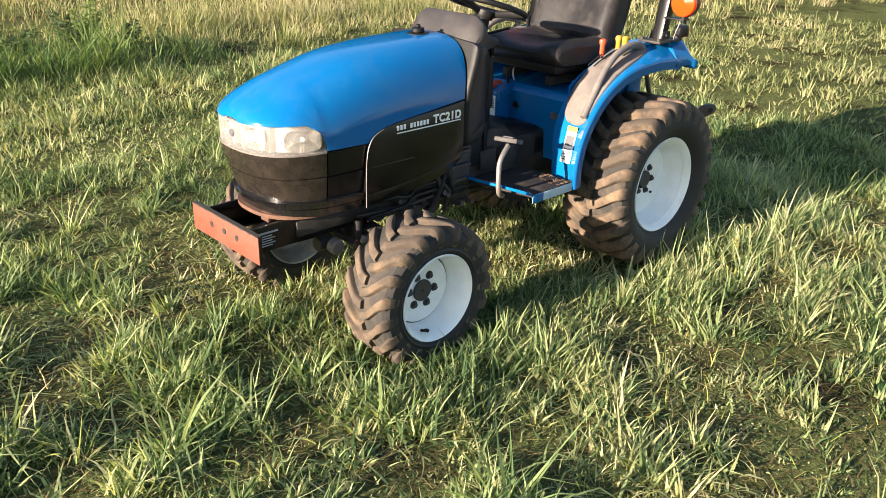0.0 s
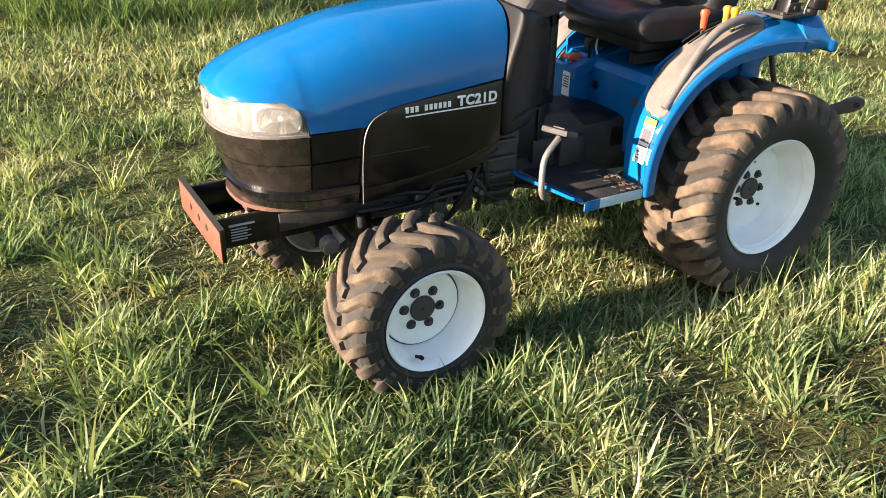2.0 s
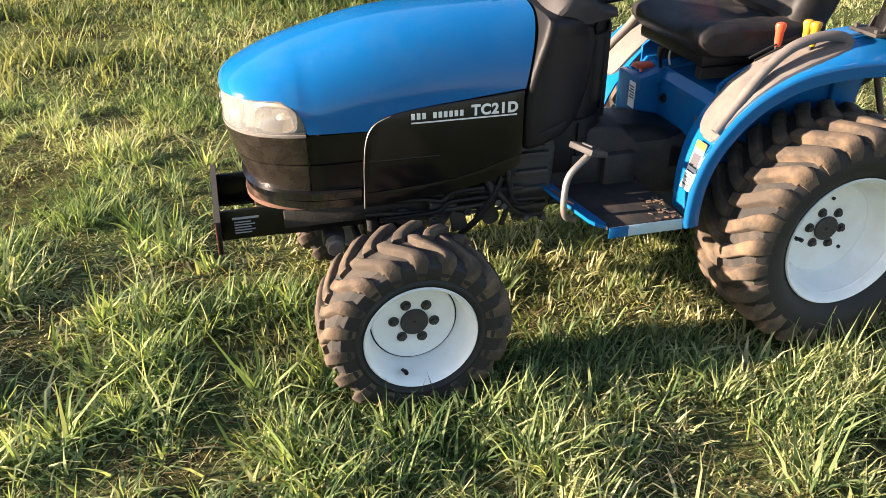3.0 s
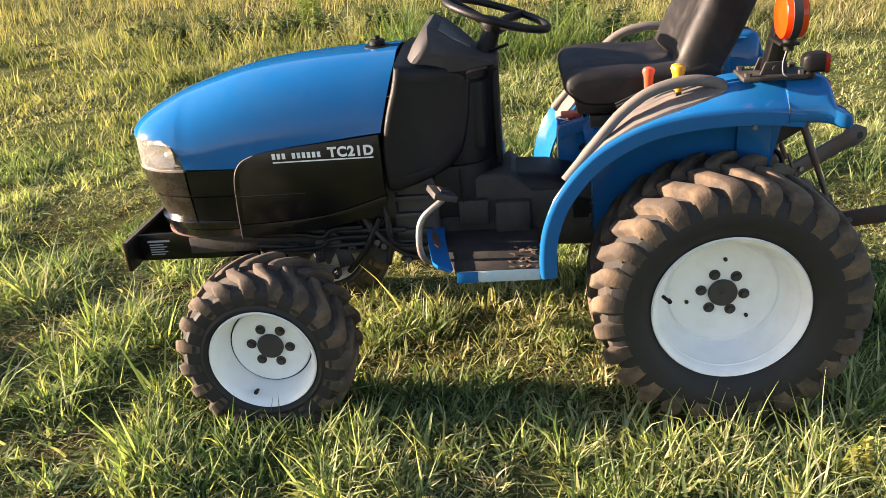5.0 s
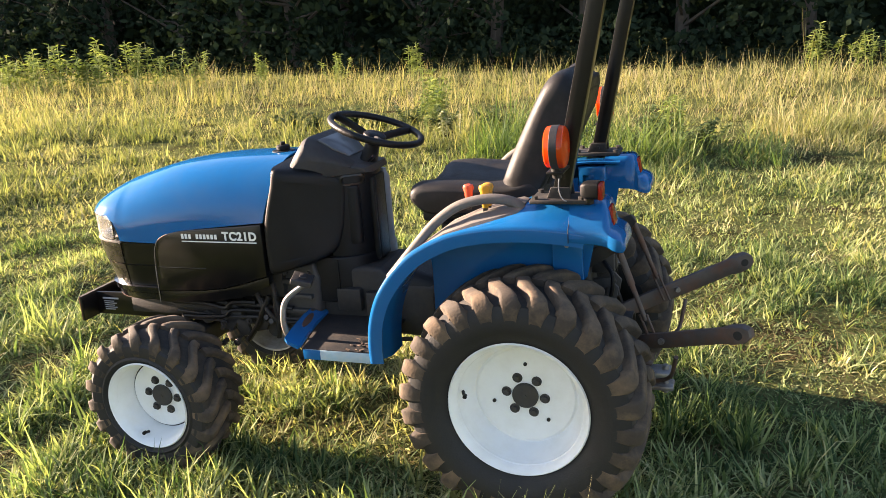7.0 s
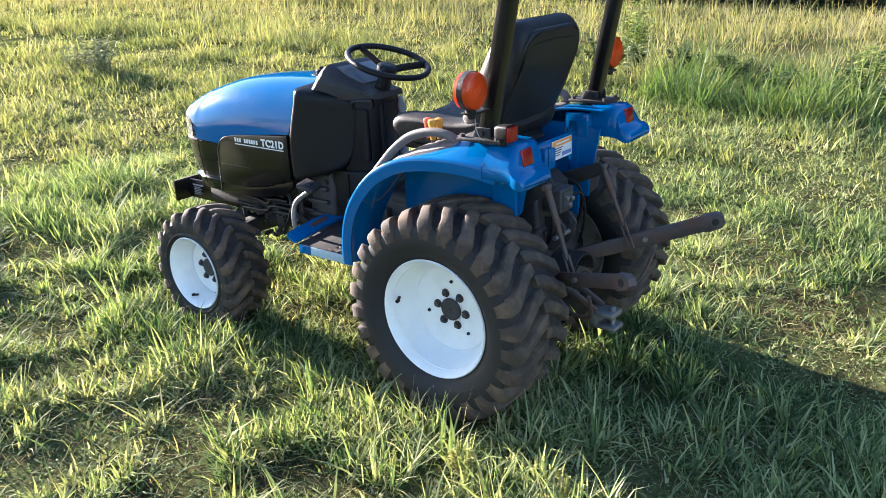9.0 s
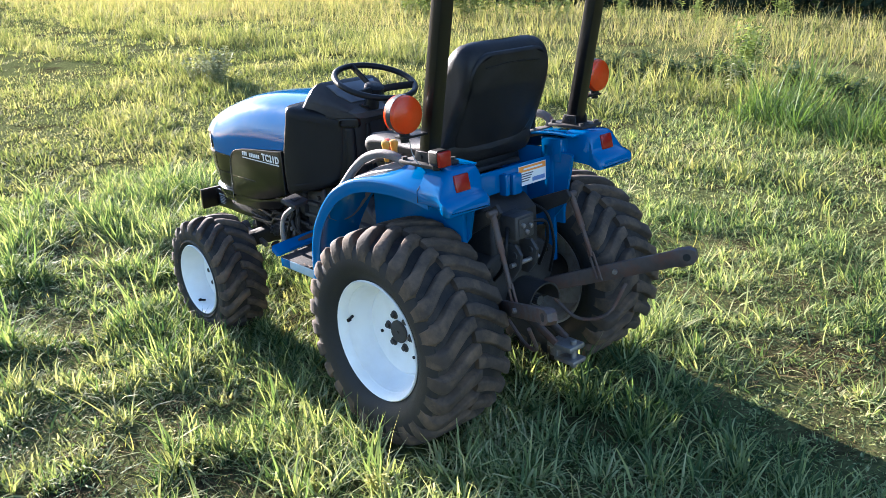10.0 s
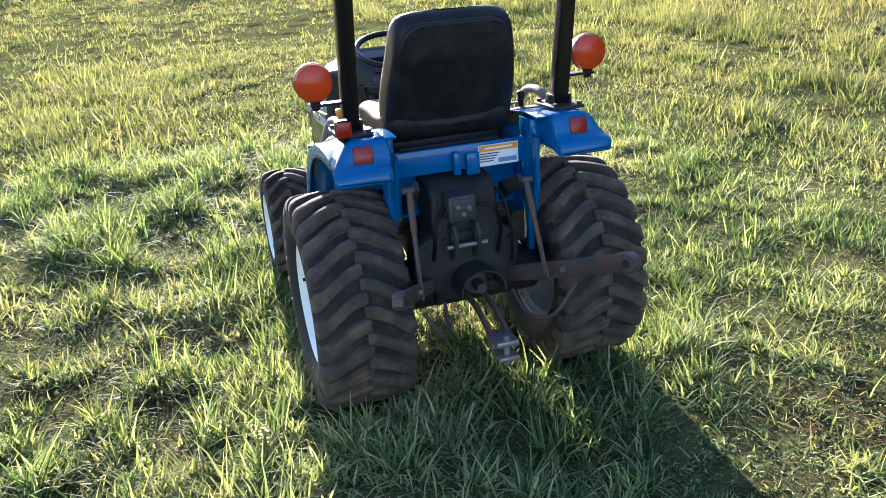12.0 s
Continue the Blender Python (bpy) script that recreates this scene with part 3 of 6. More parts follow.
cylinder(bm, (-1.80, 0.115, 0.345), (-1.76, 0.10, 0.36), 0.036, 16, bevel=0.004)
part("steering_cylinder", bm, M_console, tractor, "dusty grey steering cylinder end")
bm = bmesh.new()
slab(bm, [(-1.50, 0.40), (-1.40, 0.375), (-1.33, 0.355), (-1.33, 0.33), (-1.41, 0.35), (-1.51, 0.375)], -0.235, -0.215, 0.004)
part("axle_bracket", bm, M_console, tractor, "dusty cast bracket over the axle")
for pts, r in (
    ([(-1.10, -0.20, 0.54), (-1.06, -0.22, 0.49), (-1.02, -0.20, 0.44), (-0.97, -0.19, 0.405), (-0.91, -0.19, 0.40)], 0.008),
    ([(-1.14, -0.19, 0.60), (-1.09, -0.21, 0.50), (-1.10, -0.18, 0.42)], 0.009),
    ([(-1.50, -0.19, 0.47), (-1.30, -0.20, 0.46), (-1.10, -0.20, 0.465), (-0.9, -0.19, 0.46)], 0.007),
    ([(-1.45, -0.19, 0.44), (-1.20, -0.19, 0.435), (-1.0, -0.19, 0.44)], 0.006),
    ([(-1.05, -0.19, 0.62), (-1.03, -0.21, 0.50), (-1.05, -0.19, 0.38)], 0.010),
    ([(-0.86, -0.14, 0.42), (-0.70, -0.17, 0.39), (-0.5, -0.17, 0.40)], 0.009),
):
    bm = bmesh.new()
    tube(bm, pts, r, 8)
    part("hydraulic_line", bm, M_iron, tractor)
for x, z in ((-1.075, 0.475), (-1.055, 0.46), (-0.975, 0.405), (-0.915, 0.40)):
    bm = bmesh.new()
    cylinder(bm, (x, -0.225, z), (x, -0.19, z - 0.01), 0.011, 6)
    part("hose_fitting", bm, M_grey_iron, tractor, "dull steel hose fitting")

# pipes along the chassis, a stepped elbow and a bracket
for pts, r in (
    ([(-1.50, -0.205, 0.515), (-1.34, -0.21, 0.512), (-1.26, -0.212, 0.500), (-1.22, -0.212, 0.525), (-1.12, -0.21, 0.528)], 0.010),
    ([(-1.46, -0.205, 0.455), (-1.28, -0.208, 0.462), (-1.23, -0.208, 0.490), (-1.10, -0.205, 0.492)], 0.009),
    ([(-1.06, -0.205, 0.555), (-1.09, -0.215, 0.50), (-1.13, -0.21, 0.43), (-1.19, -0.19, 0.36)], 0.011),
    ([(-1.03, -0.205, 0.56), (-1.035, -0.215, 0.51), (-1.02, -0.215, 0.47), (-0.985, -0.21, 0.455), (-0.95, -0.205, 0.455)], 0.008),
):
    bm = bmesh.new()
    tube(bm, pts, r, 8)
    part("hydraulic_line", bm, M_plastic, tractor)
rnd = random.Random(17)
for k in range(8):
    x0, z0 = rnd.uniform(-1.34, -1.02), rnd.uniform(0.34, 0.47)
    bm = bmesh.new()
    cylinder(bm, (x0, -0.17, z0), (x0 + 0.005, -0.205, z0), rnd.uniform(0.008, 0.016), 6, bevel=0.001)
    cylinder(bm, (x0 + 0.005, -0.205, z0), (x0 + 0.006, -0.215, z0), 0.006, 8)
    part("hose_fitting", bm, rnd.choice((M_grey_iron, M_iron)), tractor)
for x0, z0, tx in ((-1.30, 0.395, 0.03), (-1.22, 0.375, -0.02), (-1.15, 0.40, 0.02)):
    bm = bmesh.new()
    slab(bm, [(x0, z0), (x0 + 0.055, z0 + 0.012), (x0 + 0.06 + tx, z0 + 0.065), (x0 + 0.01 + tx, z0 + 0.075)], -0.20, -0.182, 0.004, 2)
    part("casting_lug", bm, M_iron, engine)

# cowl, dash, column
bm = bmesh.new()
prof = [(-0.952, 1.080), (-0.90, 1.068), (-0.80, 1.035), (-0.728, 1.000), (-0.722, 0.96), (-0.733, 0.85), (-0.755, 0.770), (-0.79, 0.722), (-0.84, 0.697), (-0.92, 0.678), (-1.000, 0.658), (-1.014, 0.70), (-1.016, 0.78), (-1.008, 0.86), (-0.968, 1.0)]
ring = [(p.x, p.z) for p in smooth_line([(x, 0, z) for x, z in prof + prof[:1]], 3)][:-1]
loops = []
cx, cz = -0.87, 0.87
for y, k in ((-0.266, 0.80), (-0.265, 0.90), (-0.261, 0.955), (-0.252, 0.985), (-0.235, 1.0), (0, 1.0), (0.235, 1.0), (0.252, 0.985), (0.261, 0.955), (0.265, 0.90), (0.266, 0.80)):
    loops.append([(cx + (x - cx) * k - 0.012 * step01((x + 0.82) / 0.1), y * (1 - 0.50 * step01((cx + (x - cx) * k + 0.935) / 0.205)), cz + (z - cz) * k - 0.16 * max(0, abs(y) - 0.14) * max(0, (z - 0.95) / 0.12)) for x, z in ring])
loft(bm, loops)
part("cowl", bm, M_plastic, tractor, "black moulded cowl behind the bonnet")
bm = bmesh.new()
prof = [(-0.935, 1.035), (-0.925, 1.058), (-0.905, 1.095), (-0.872, 1.142), (-0.852, 1.152), (-0.832, 1.146), (-0.76, 1.090), (-0.70, 1.046), (-0.645, 1.034), (-0.64, 1.01), (-0.78, 1.0)]
loops = []
for y, k in ((-0.205, 0.45), (-0.200, 0.62), (-0.180, 0.82), (-0.152, 0.965), (-0.13, 1.0), (0, 1.0), (0.13, 1.0), (0.152, 0.965), (0.180, 0.82), (0.200, 0.62), (0.205, 0.45)):
    loops.append([(-0.80 + (x + 0.80) * (0.75 + 0.25 * k), y * (1 - 0.52 * step01((x + 0.87) / 0.19)), 1.02 + (z - 1.02) * k) for x, z in prof])
loft(bm, loops)
dash = part("dashboard", bm, M_dash, tractor, "sun-faded grey hooded dashboard", sharp=30)
bm = bmesh.new()
m = Matrix.Translation((-0.772, 0, 1.1005)) @ pose(0, 0, 0, 0, 37.5, 0)
slab(bm, [(-0.062, -0.125), (0.0, -0.105), (0.055, -0.068), (0.055, 0.068), (0.0, 0.105), (-0.062, 0.125)], -0.006, 0.004, 0.002, 2, axis="z")
bmesh.ops.transform(bm, matrix=m, verts=bm.verts[:])
part("instrument_panel", bm, M_display, dash, "glassy instrument panel")
bm = bmesh.new()
half = [(-0.80, 0.135), (-0.755, 0.128), (-0.715, 0.108), (-0.685, 0.080), (-0.662, 0.040), (-0.655, 0.0)]
round_plan = [(p.x, p.y) for p in smooth_line([(x, -y, 0) for x, y in half] + [(x, y, 0) for x, y in half[-2::-1]], 3)]
loft(bm, [[(x + dx, y * k, z) for x, y in round_plan] for z, k, dx in ((0.64, 0.97, -0.012), (0.66, 1.0, -0.008), (0.85, 1.0, 0.0), (1.00, 1.0, 0.006), (1.035, 0.96, 0.0))])
pillar = part("pillar", bm, M_plastic, tractor, "black pillar under the steering wheel")
for q in (-1, 1):
    bm = bmesh.new()
    loft(bm, [[(-0.722 + 0.034 * k * math.cos(2 * math.pi * j / 20), q * 0.096 + 0.022 * k * math.sin(2 * math.pi * j / 20), z) for j in range(20)] for z, k in ((0.745, 0.85), (0.752, 0.97), (0.77, 1.0), (0.955, 1.0), (0.965, 0.96), (0.967, 0.85))])
    part("side_tube", bm, M_plastic, pillar, "rounded black side cover", sharp=50)
    bm = bmesh.new()
    ring = rounded(-0.745, -0.672, 0.968, 1.008, 0.012, 3)
    hole = rounded(-0.738, -0.679, 0.975, 1.001, 0.009, 3)
    loft(bm, [[(x, q * (o - 0.75 * (x + 0.745)), z) for x, z in r] for r, o in ((ring, 0.110), (ring, 0.137), (hole, 0.139), (hole, 0.116))])
    part("cup_recess", bm, M_black, pillar, "black moulded recess")
bm = bmesh.new()
slab(bm, [(-0.87, -0.150), (-0.77, -0.146), (-0.71, -0.115), (-0.665, -0.055), (-0.665, 0.055), (-0.71, 0.115), (-0.77, 0.146), (-0.87, 0.150)], 0.52, 0.70, 0.008, axis="z")
box(bm, -0.785, -0.780, -0.154, 0.154, 0.53, 0.69, 0.001)
part("pillar_cover", bm, M_plastic, tractor, "dusty black lower pillar cover")
bm = bmesh.new()
box(bm, -0.662, -0.645, -0.040, 0.040, 0.67, 0.99, 0.005)
kick = part("kick_panel", bm, M_plastic, tractor, "black panel on the pillar")
for q in (-1, 1):
    bm = bmesh.new()
    box(bm, -0.668, -0.648, q * 0.047 - 0.006, q * 0.047 + 0.006, 0.67, 0.985, 0.004)
    part("edge_strip", bm, M_plastic, kick)
bm = bmesh.new()
loft(bm, [[(-0.672 + r * math.cos(2 * math.pi * j / 16), 0.098 + r * math.sin(2 * math.pi * j / 16), z) for j in range(16)] for z, r in ((0.655, 0.020), (0.66, 0.030), (0.70, 0.031), (0.715, 0.024), (0.96, 0.023), (0.975, 0.014), (0.99, 0.012))])
part("fluid_bottle", bm, M_kick, pillar, "pale worn plastic fluid tube")
bm = bmesh.new()
tilt = Matrix.Translation((-0.640, 0, 1.155)) @ pose(0, 0, 0, 0, 18.6, 0)
n = 56
loops = []
for k in range(n):
    a = 2 * math.pi * k / n
    loops.append([tilt @ Vector(((0.170 + 0.0125 * math.cos(2 * math.pi * j / 10)) * math.cos(a), (0.170 + 0.0125 * math.cos(2 * math.pi * j / 10)) * math.sin(a), 0.0125 * math.sin(2 * math.pi * j / 10))) for j in range(10)])
loft(bm, loops + loops[:1], caps=False)
bmesh.ops.remove_doubles(bm, verts=bm.verts[:], dist=1e-5)
wheel_rim = part("steering_wheel", bm, M_plastic, tractor, "thin black three-spoke steering wheel")
bm = bmesh.new()
for a in (90, 210, 330):
    d = Vector((math.cos(radians(a + 90)), math.sin(radians(a + 90)), 0))
    tube(bm, [tilt @ (d * 0.168), tilt @ (d * 0.09 + Vector((0, 0, -0.016))), tilt @ (d * 0.02 + Vector((0, 0, -0.035)))], 0.015, 8, flat=0.5)
loft(bm, [[tilt @ Vector((r * math.cos(2 * math.pi * j / 20), r * math.sin(2 * math.pi * j / 20), z)) for j in range(20)] for r, z in ((0.035, -0.055), (0.043, -0.04), (0.043, -0.022), (0.034, -0.014), (0.012, -0.012))])
part("spoke", bm, M_plastic, wheel_rim)
bm = bmesh.new()
cylinder(bm, (-0.70, 0, 1.00), tilt @ Vector((0, 0, -0.05)), 0.038, 16, r2=0.026)
cylinder(bm, (-0.665, -0.03, 1.045), (-0.61, -0.11, 1.075), 0.006, 8)
part("steering_column", bm, M_plastic, tractor)

# foot plates, pedals
for s in (-1, 1):
    bm = bmesh.new()
    slab(bm, [(-0.80, s * 0.455), (-0.54, s * 0.455), (-0.54, s * 0.10), (-0.88, s * 0.10)][::s], 0.452, 0.464, 0.002, axis="z")
    plate = part("foot_plate", bm, M_mat, tractor, "black rubber-covered foot plate")
    bm = bmesh.new()
    box(bm, -0.79, -0.54, s * 0.452 - 0.004, s * 0.452 + 0.004, 0.424, 0.462, 0.002)
    box(bm, -0.795, -0.73, s * 0.457 - 0.0012, s * 0.457 + 0.0012, 0.425, 0.461, 0.0005, mat=1)
    part("plate_edge", bm, M_edge, plate, "worn pale blue metal edge", mats=(M_blue,))
    if s < 0:
        bm = bmesh.new()
        loft(bm, [[(xa, y, za), (xb, y, zb2), (xb, y, zb2 - 0.012), (xa, y, za - 0.012)] for xa, xb, y, za, zb2 in ((-0.850, -0.812, -0.466, 0.492, 0.476), (-0.866, -0.806, -0.452, 0.498, 0.477), (-0.884, -0.824, -0.36, 0.500, 0.480), (-0.905, -0.845, -0.24, 0.500, 0.480), (-0.915, -0.858, -0.10, 0.498, 0.480))])
        part("toe_plate", bm, M_blue, plate, "scuffed bright blue toe plate")
        bm = bmesh.new()
        loft(bm, [[(-0.872 + 0.012 * math.cos(q) - 0.013 * math.sin(q), -0.262 + 0.065 * math.sin(q), z - 0.33 * (0.012 * math.cos(q))) for q in [2 * math.pi * j / 16 for j in range(16)]] for z in (0.486, 0.4925)])
        part("worn_patch", bm, M_rustbrown, plate, "dark rusty slot in the toe plate")
        bm = bmesh.new()
        rnd = random.Random(5)
        for k in range(34):
            x, y = -0.55 - abs(rnd.gauss(0, 0.04)), rnd.uniform(-0.45, -0.30)
            box(bm, -0.009, 0.007, -0.0035, 0.004, 0, 0.002, 0.0, m=pose(x, y, 0.466 + 0.002 * (k % 3), rnd.uniform(-12, 12), rnd.uniform(-12, 12), rnd.uniform(0, 180)))
        part("dead_leaf_litter", bm, M_leafdry, plate, "dry brown leaves and mud")
bm = bmesh.new()
tube(bm, [(-0.86, -0.345, 0.445), (-0.905, -0.365, 0.475), (-0.912, -0.366, 0.545), (-0.895, -0.355, 0.605), (-0.83, -0.335, 0.655)], 0.0105, 10)
ped = part("pedal_arm", bm, M_steel, tractor, "bent bare steel pedal arm")
bm = bmesh.new()
box(bm, -0.045, 0.03, -0.05, 0.05, -0.008, 0.012, 0.004, m=pose(-0.825, -0.335, 0.672, 0, 18, 20))
box(bm, -0.02, 0.006, -0.022, 0.022, 0.012, 0.018, 0.002, m=pose(-0.825, -0.335, 0.672, 0, 18, 20))
part("pedal_pad", bm, M_dash, ped, "scuffed grey pedal pad")
bm = bmesh.new()
tube(bm, [(-0.70, 0.20, 0.47), (-0.76, 0.22, 0.56), (-0.80, 0.23, 0.64)], 0.010, 10)
box(bm, -0.04, 0.03, -0.05, 0.05, -0.008, 0.010, 0.004, m=pose(-0.80, 0.23, 0.65, 0, 18, 0))
part("brake_pedal", bm, M_steel, tractor, "worn steel brake pedal")

# seat platform and seat
bm = bmesh.new()
slab(bm, [(-0.355, 0.46), (-0.372, 0.745), (-0.345, 0.775), (-0.02, 0.795), (-0.02, 0.62), (-0.30, 0.46)], -0.252, 0.252, 0.008)
box(bm, -0.455, -0.36, 0.09, 0.245, 0.50, 0.742, 0.008)
plat = part("seat_platform", bm, M_blue, tractor, "blue sheet-metal seat platform")
bm = bmesh.new()
loft(bm, [[(x, y, z) for y, z in rounded(-w, w, 0.44, h, 0.05, 4)] for x, w, h in ((-0.70, 0.12, 0.635), (-0.60, 0.125, 0.648), (-0.50, 0.125, 0.642), (-0.42, 0.13, 0.62), (-0.36, 0.13, 0.605))])
part("tunnel_cover", bm, M_plastic, plat, "black moulded tunnel cover", sharp=30)
bm = bmesh.new()
cylinder(bm, (-0.366, 0.045, 0.678), (-0.376, 0.045, 0.678), 0.017, 16, bevel=0.002)
cylinder(bm, (-0.376, 0.045, 0.678), (-0.386, 0.045, 0.678), 0.008, 10)
part("key_switch", bm, M_plastic, plat, "round dark key switch")
bm = bmesh.new()
slab(bm, [(-0.452, 0.700), (-0.452, 0.745), (-0.30, 0.785), (-0.14, 0.822), (-0.12, 0.815), (-0.12, 0.79), (-0.34, 0.735)], 0.076, 0.090, 0.002)
slab(bm, [(-0.452, 0.738), (-0.30, 0.778), (-0.14, 0.815), (-0.14, 0.822), (-0.30, 0.786), (-0.452, 0.746)], 0.088, 0.130, 0.002)
part("lever_bracket", bm, M_blue, plat, "sloping folded blue bracket")
bm = bmesh.new()
box(bm, -0.458, -0.4555, 0.098, 0.142, 0.628, 0.722, 0)
sticker = part("sticker", bm, M_sticker, plat, "white sticker with grey print")
for k in range(5):
    bm = bmesh.new()
    box(bm, -0.4592, -0.4575, 0.104, 0.137 - 0.006 * (k % 2), 0.662 + 0.010 * k, 0.667 + 0.010 * k, 0)
    part("print_bar", bm, M_ink, sticker)
bm = bmesh.new()
tube(bm, [(-0.33, 0.10, 0.78), (-0.335, 0.105, 0.815), (-0.32, 0.11, 0.86)], 0.004, 6)
part("control_rod", bm, M_sticker, plat, "thin pale control rod")
bm = bmesh.new()
tube(bm, [(-0.36, 0.11, 0.77), (-0.37, 0.10, 0.83), (-0.34, 0.06, 0.87), (-0.25, 0.03, 0.87)], 0.007, 8)
part("control_cable", bm, M_plastic, plat)
for y, z in ((-0.235, 0.535), (-0.235, 0.575), (-0.215, 0.50)):
    bm = bmesh.new()
    cylinder(bm, (-0.364, y, z), (-0.374, y, z), 0.009, 6, bevel=0.001)
    part("bolt", bm, M_iron, plat)
bm = bmesh.new()
box(bm, -0.3695, -0.3675, -0.225, -0.165, 0.655, 0.685, 0)
part("small_decal", bm, M_ink, plat)
bm = bmesh.new()
for s in (-1, 1):
    box(bm, -0.36, -0.02, s * 0.13 - 0.018, s * 0.13 + 0.018, 0.80, 0.84, 0.004)
    tube(bm, [(-0.33, s * 0.13, 0.82), (-0.20, s * 0.13, 0.87), (-0.33, s * 0.13, 0.905)], 0.012, 8)
box(bm, -0.37, 0.0, -0.19, 0.19, 0.862, 0.880, 0.006)
part("seat_frame", bm, M_iron, tractor, "dark steel seat suspension frame")
bm = bmesh.new()
prof = [(-0.425, 0.935), (-0.443, 0.960), (-0.437, 0.995), (-0.40, 1.018), (-0.30, 1.022), (-0.17, 1.012), (-0.07, 1.028), (0.0, 1.055), (0.03, 0.99), (0.0, 0.925), (-0.08, 0.905), (-0.25, 0.900), (-0.38, 0.905)]
ring = [(p.x, p.z) for p in smooth_line([(x, 0, z) for x, z in prof + prof[:1]], 3)][:-1]
loops = []
for y, k, dz in ((-0.238, 0.55, 0), (-0.236, 0.78, 0), (-0.226, 0.92, 0.004), (-0.20, 1.0, 0.012), (-0.16, 1.0, 0.010), (-0.11, 1.0, -0.008), (0, 1.0, -0.016)):
    loops.append([(-0.21 + (x + 0.21) * (0.7 + 0.3 * k), y, 0.962 + (z - 0.962) * k * (0.72 if z > 0.962 else 1.0) + (dz if z > 0.975 else 0)) for x, z in ring])
loops += [[(x, -y, z) for x, y, z in lp] for lp in loops[-2::-1]]
loft(bm, loops)
seat = part("seat_cushion", bm, M_vinyl, tractor, "black vinyl seat cushion with side bolsters")
seat.location.z = -0.014
bm = bmesh.new()
edge = [(-0.428 + 0.04 * abs(k / 6) ** 3, 0.222 * k / 6, 0.944) for k in range(-6, 7)]
tube(bm, [(-0.10, -0.232, 0.944), (-0.25, -0.234, 0.944)] + edge + [(-0.25, 0.234, 0.944), (-0.10, 0.232, 0.944)], 0.0045, 6)
part("piping", bm, M_plastic, seat, "raised black seam round the cushion")
bm = bmesh.new()
box(bm, -0.405, -0.02, -0.212, 0.212, 0.875, 0.922, 0.014)
part("seat_pan", bm, M_plastic, seat)
bm = bmesh.new()
prof = [(-0.108, 1.005), (-0.072, 1.09), (-0.034, 1.17), (0.004, 1.25), (0.042, 1.318), (0.078, 1.350), (0.115, 1.348), (0.145, 1.315), (0.148, 1.26), (0.128, 1.19), (0.088, 1.10), (0.045, 1.02), (0.005, 0.955), (-0.035, 0.930), (-0.085, 0.945)]
ring = [(p.x, p.z) for p in smooth_line([(x, 0, z) for x, z in prof + prof[:1]], 3)][:-1]
loops = []
for y, k, dx, top in ((-0.236, 0.50, 0, 0.62), (-0.234, 0.72, 0, 0.74), (-0.226, 0.88, 0, 0.845), (-0.212, 0.96, -0.006, 0.915), (-0.190, 0.99, -0.008, 0.962), (-0.150, 1.0, -0.004, 0.990), (-0.08, 1.0, 0.012, 1.0), (0, 1.0, 0.018, 1.0)):
    lp = []
    for x, z in ring:
        mid = -0.01 + (z - 0.95) * 0.28
        zz = 1.13 + (z - 1.13) * (top if z > 1.13 else 0.86 + 0.14 * k)
        lp.append((mid + (zz - z) * 0.28 + (x - mid) * k + (dx if x < mid else 0), y * (1.0 - 0.10 * step01((z - 1.0) / 0.35)), zz))
    loops.append(lp)
loops += [[(x, -y, z) for x, y, z in lp] for lp in loops[-2::-1]]
loft(bm, loops)
back = part("backrest", bm, M_vinyl, tractor, "black vinyl high seat back")


def back_x(z):
    return 0.146 + (z - 1.26) * 0.24 if z > 1.2 else 0.1316 + (z - 1.2) * 0.50


bm = bmesh.new()
loops = []
for w, z0, z1, r, dx in ((0.200, 0.955, 1.318, 0.092, -0.016), (0.200, 0.955, 1.318, 0.092, -0.003), (0.196, 0.959, 1.314, 0.088, 0.003), (0.188, 0.967, 1.306, 0.080, 0.0055)):
    line = rounded(-w, w, z0, z1, r, 6)
    loops.append([(back_x(z) + dx, y, z) for y, z in line])
loft(bm, loops, caps=False)
fill = []
for k in range(17):
    z = 0.967 + 0.339 * k / 16
    d = max(0.0, z - 1.226, 1.047 - z)
    w = 0.108 + math.sqrt(max(0.0, 0.080 ** 2 - d * d)) if d > 0 else 0.188
    fill.append([(back_x(z) + 0.0055 + 0.002 * math.cos(3 * y) , y, z) for y in [w * (k / 4 - 1) for k in range(9)]])
loft(bm, fill, closed=False, caps=False)
part("back_shell", bm, M_vinyl, back, "matt black plastic seat back shell", sharp=60)
bm = bmesh.new()
tube(bm, [(back_x(1.268) + 0.007, -0.135, 1.268), (back_x(1.276) + 0.007, 0, 1.276), (back_x(1.268) + 0.007, 0.135, 1.268)], 0.003, 6)
part("seam", bm, M_plastic, back)

# mudguards
EDGE = [(-0.536, 0.43), (-0.536, 0.50), (-0.525, 0.58), (-0.496, 0.662), (-0.452, 0.730), (-0.40, 0.788), (-0.336, 0.837), (-0.236, 0.884), (-0.122, 0.908), (0.005, 0.916), (0.11, 0.912), (0.20, 0.900)]
RISE = [-0.045, -0.045, -0.043, -0.040, -0.035, -0.028, -0.020, -0.008, 0.014, 0.050, 0.064, 0.074]
INY = [-0.30, -0.295, -0.285, -0.27, -0.262, -0.258, -0.255, -0.25, -0.25, -0.25, -0.25, -0.25]


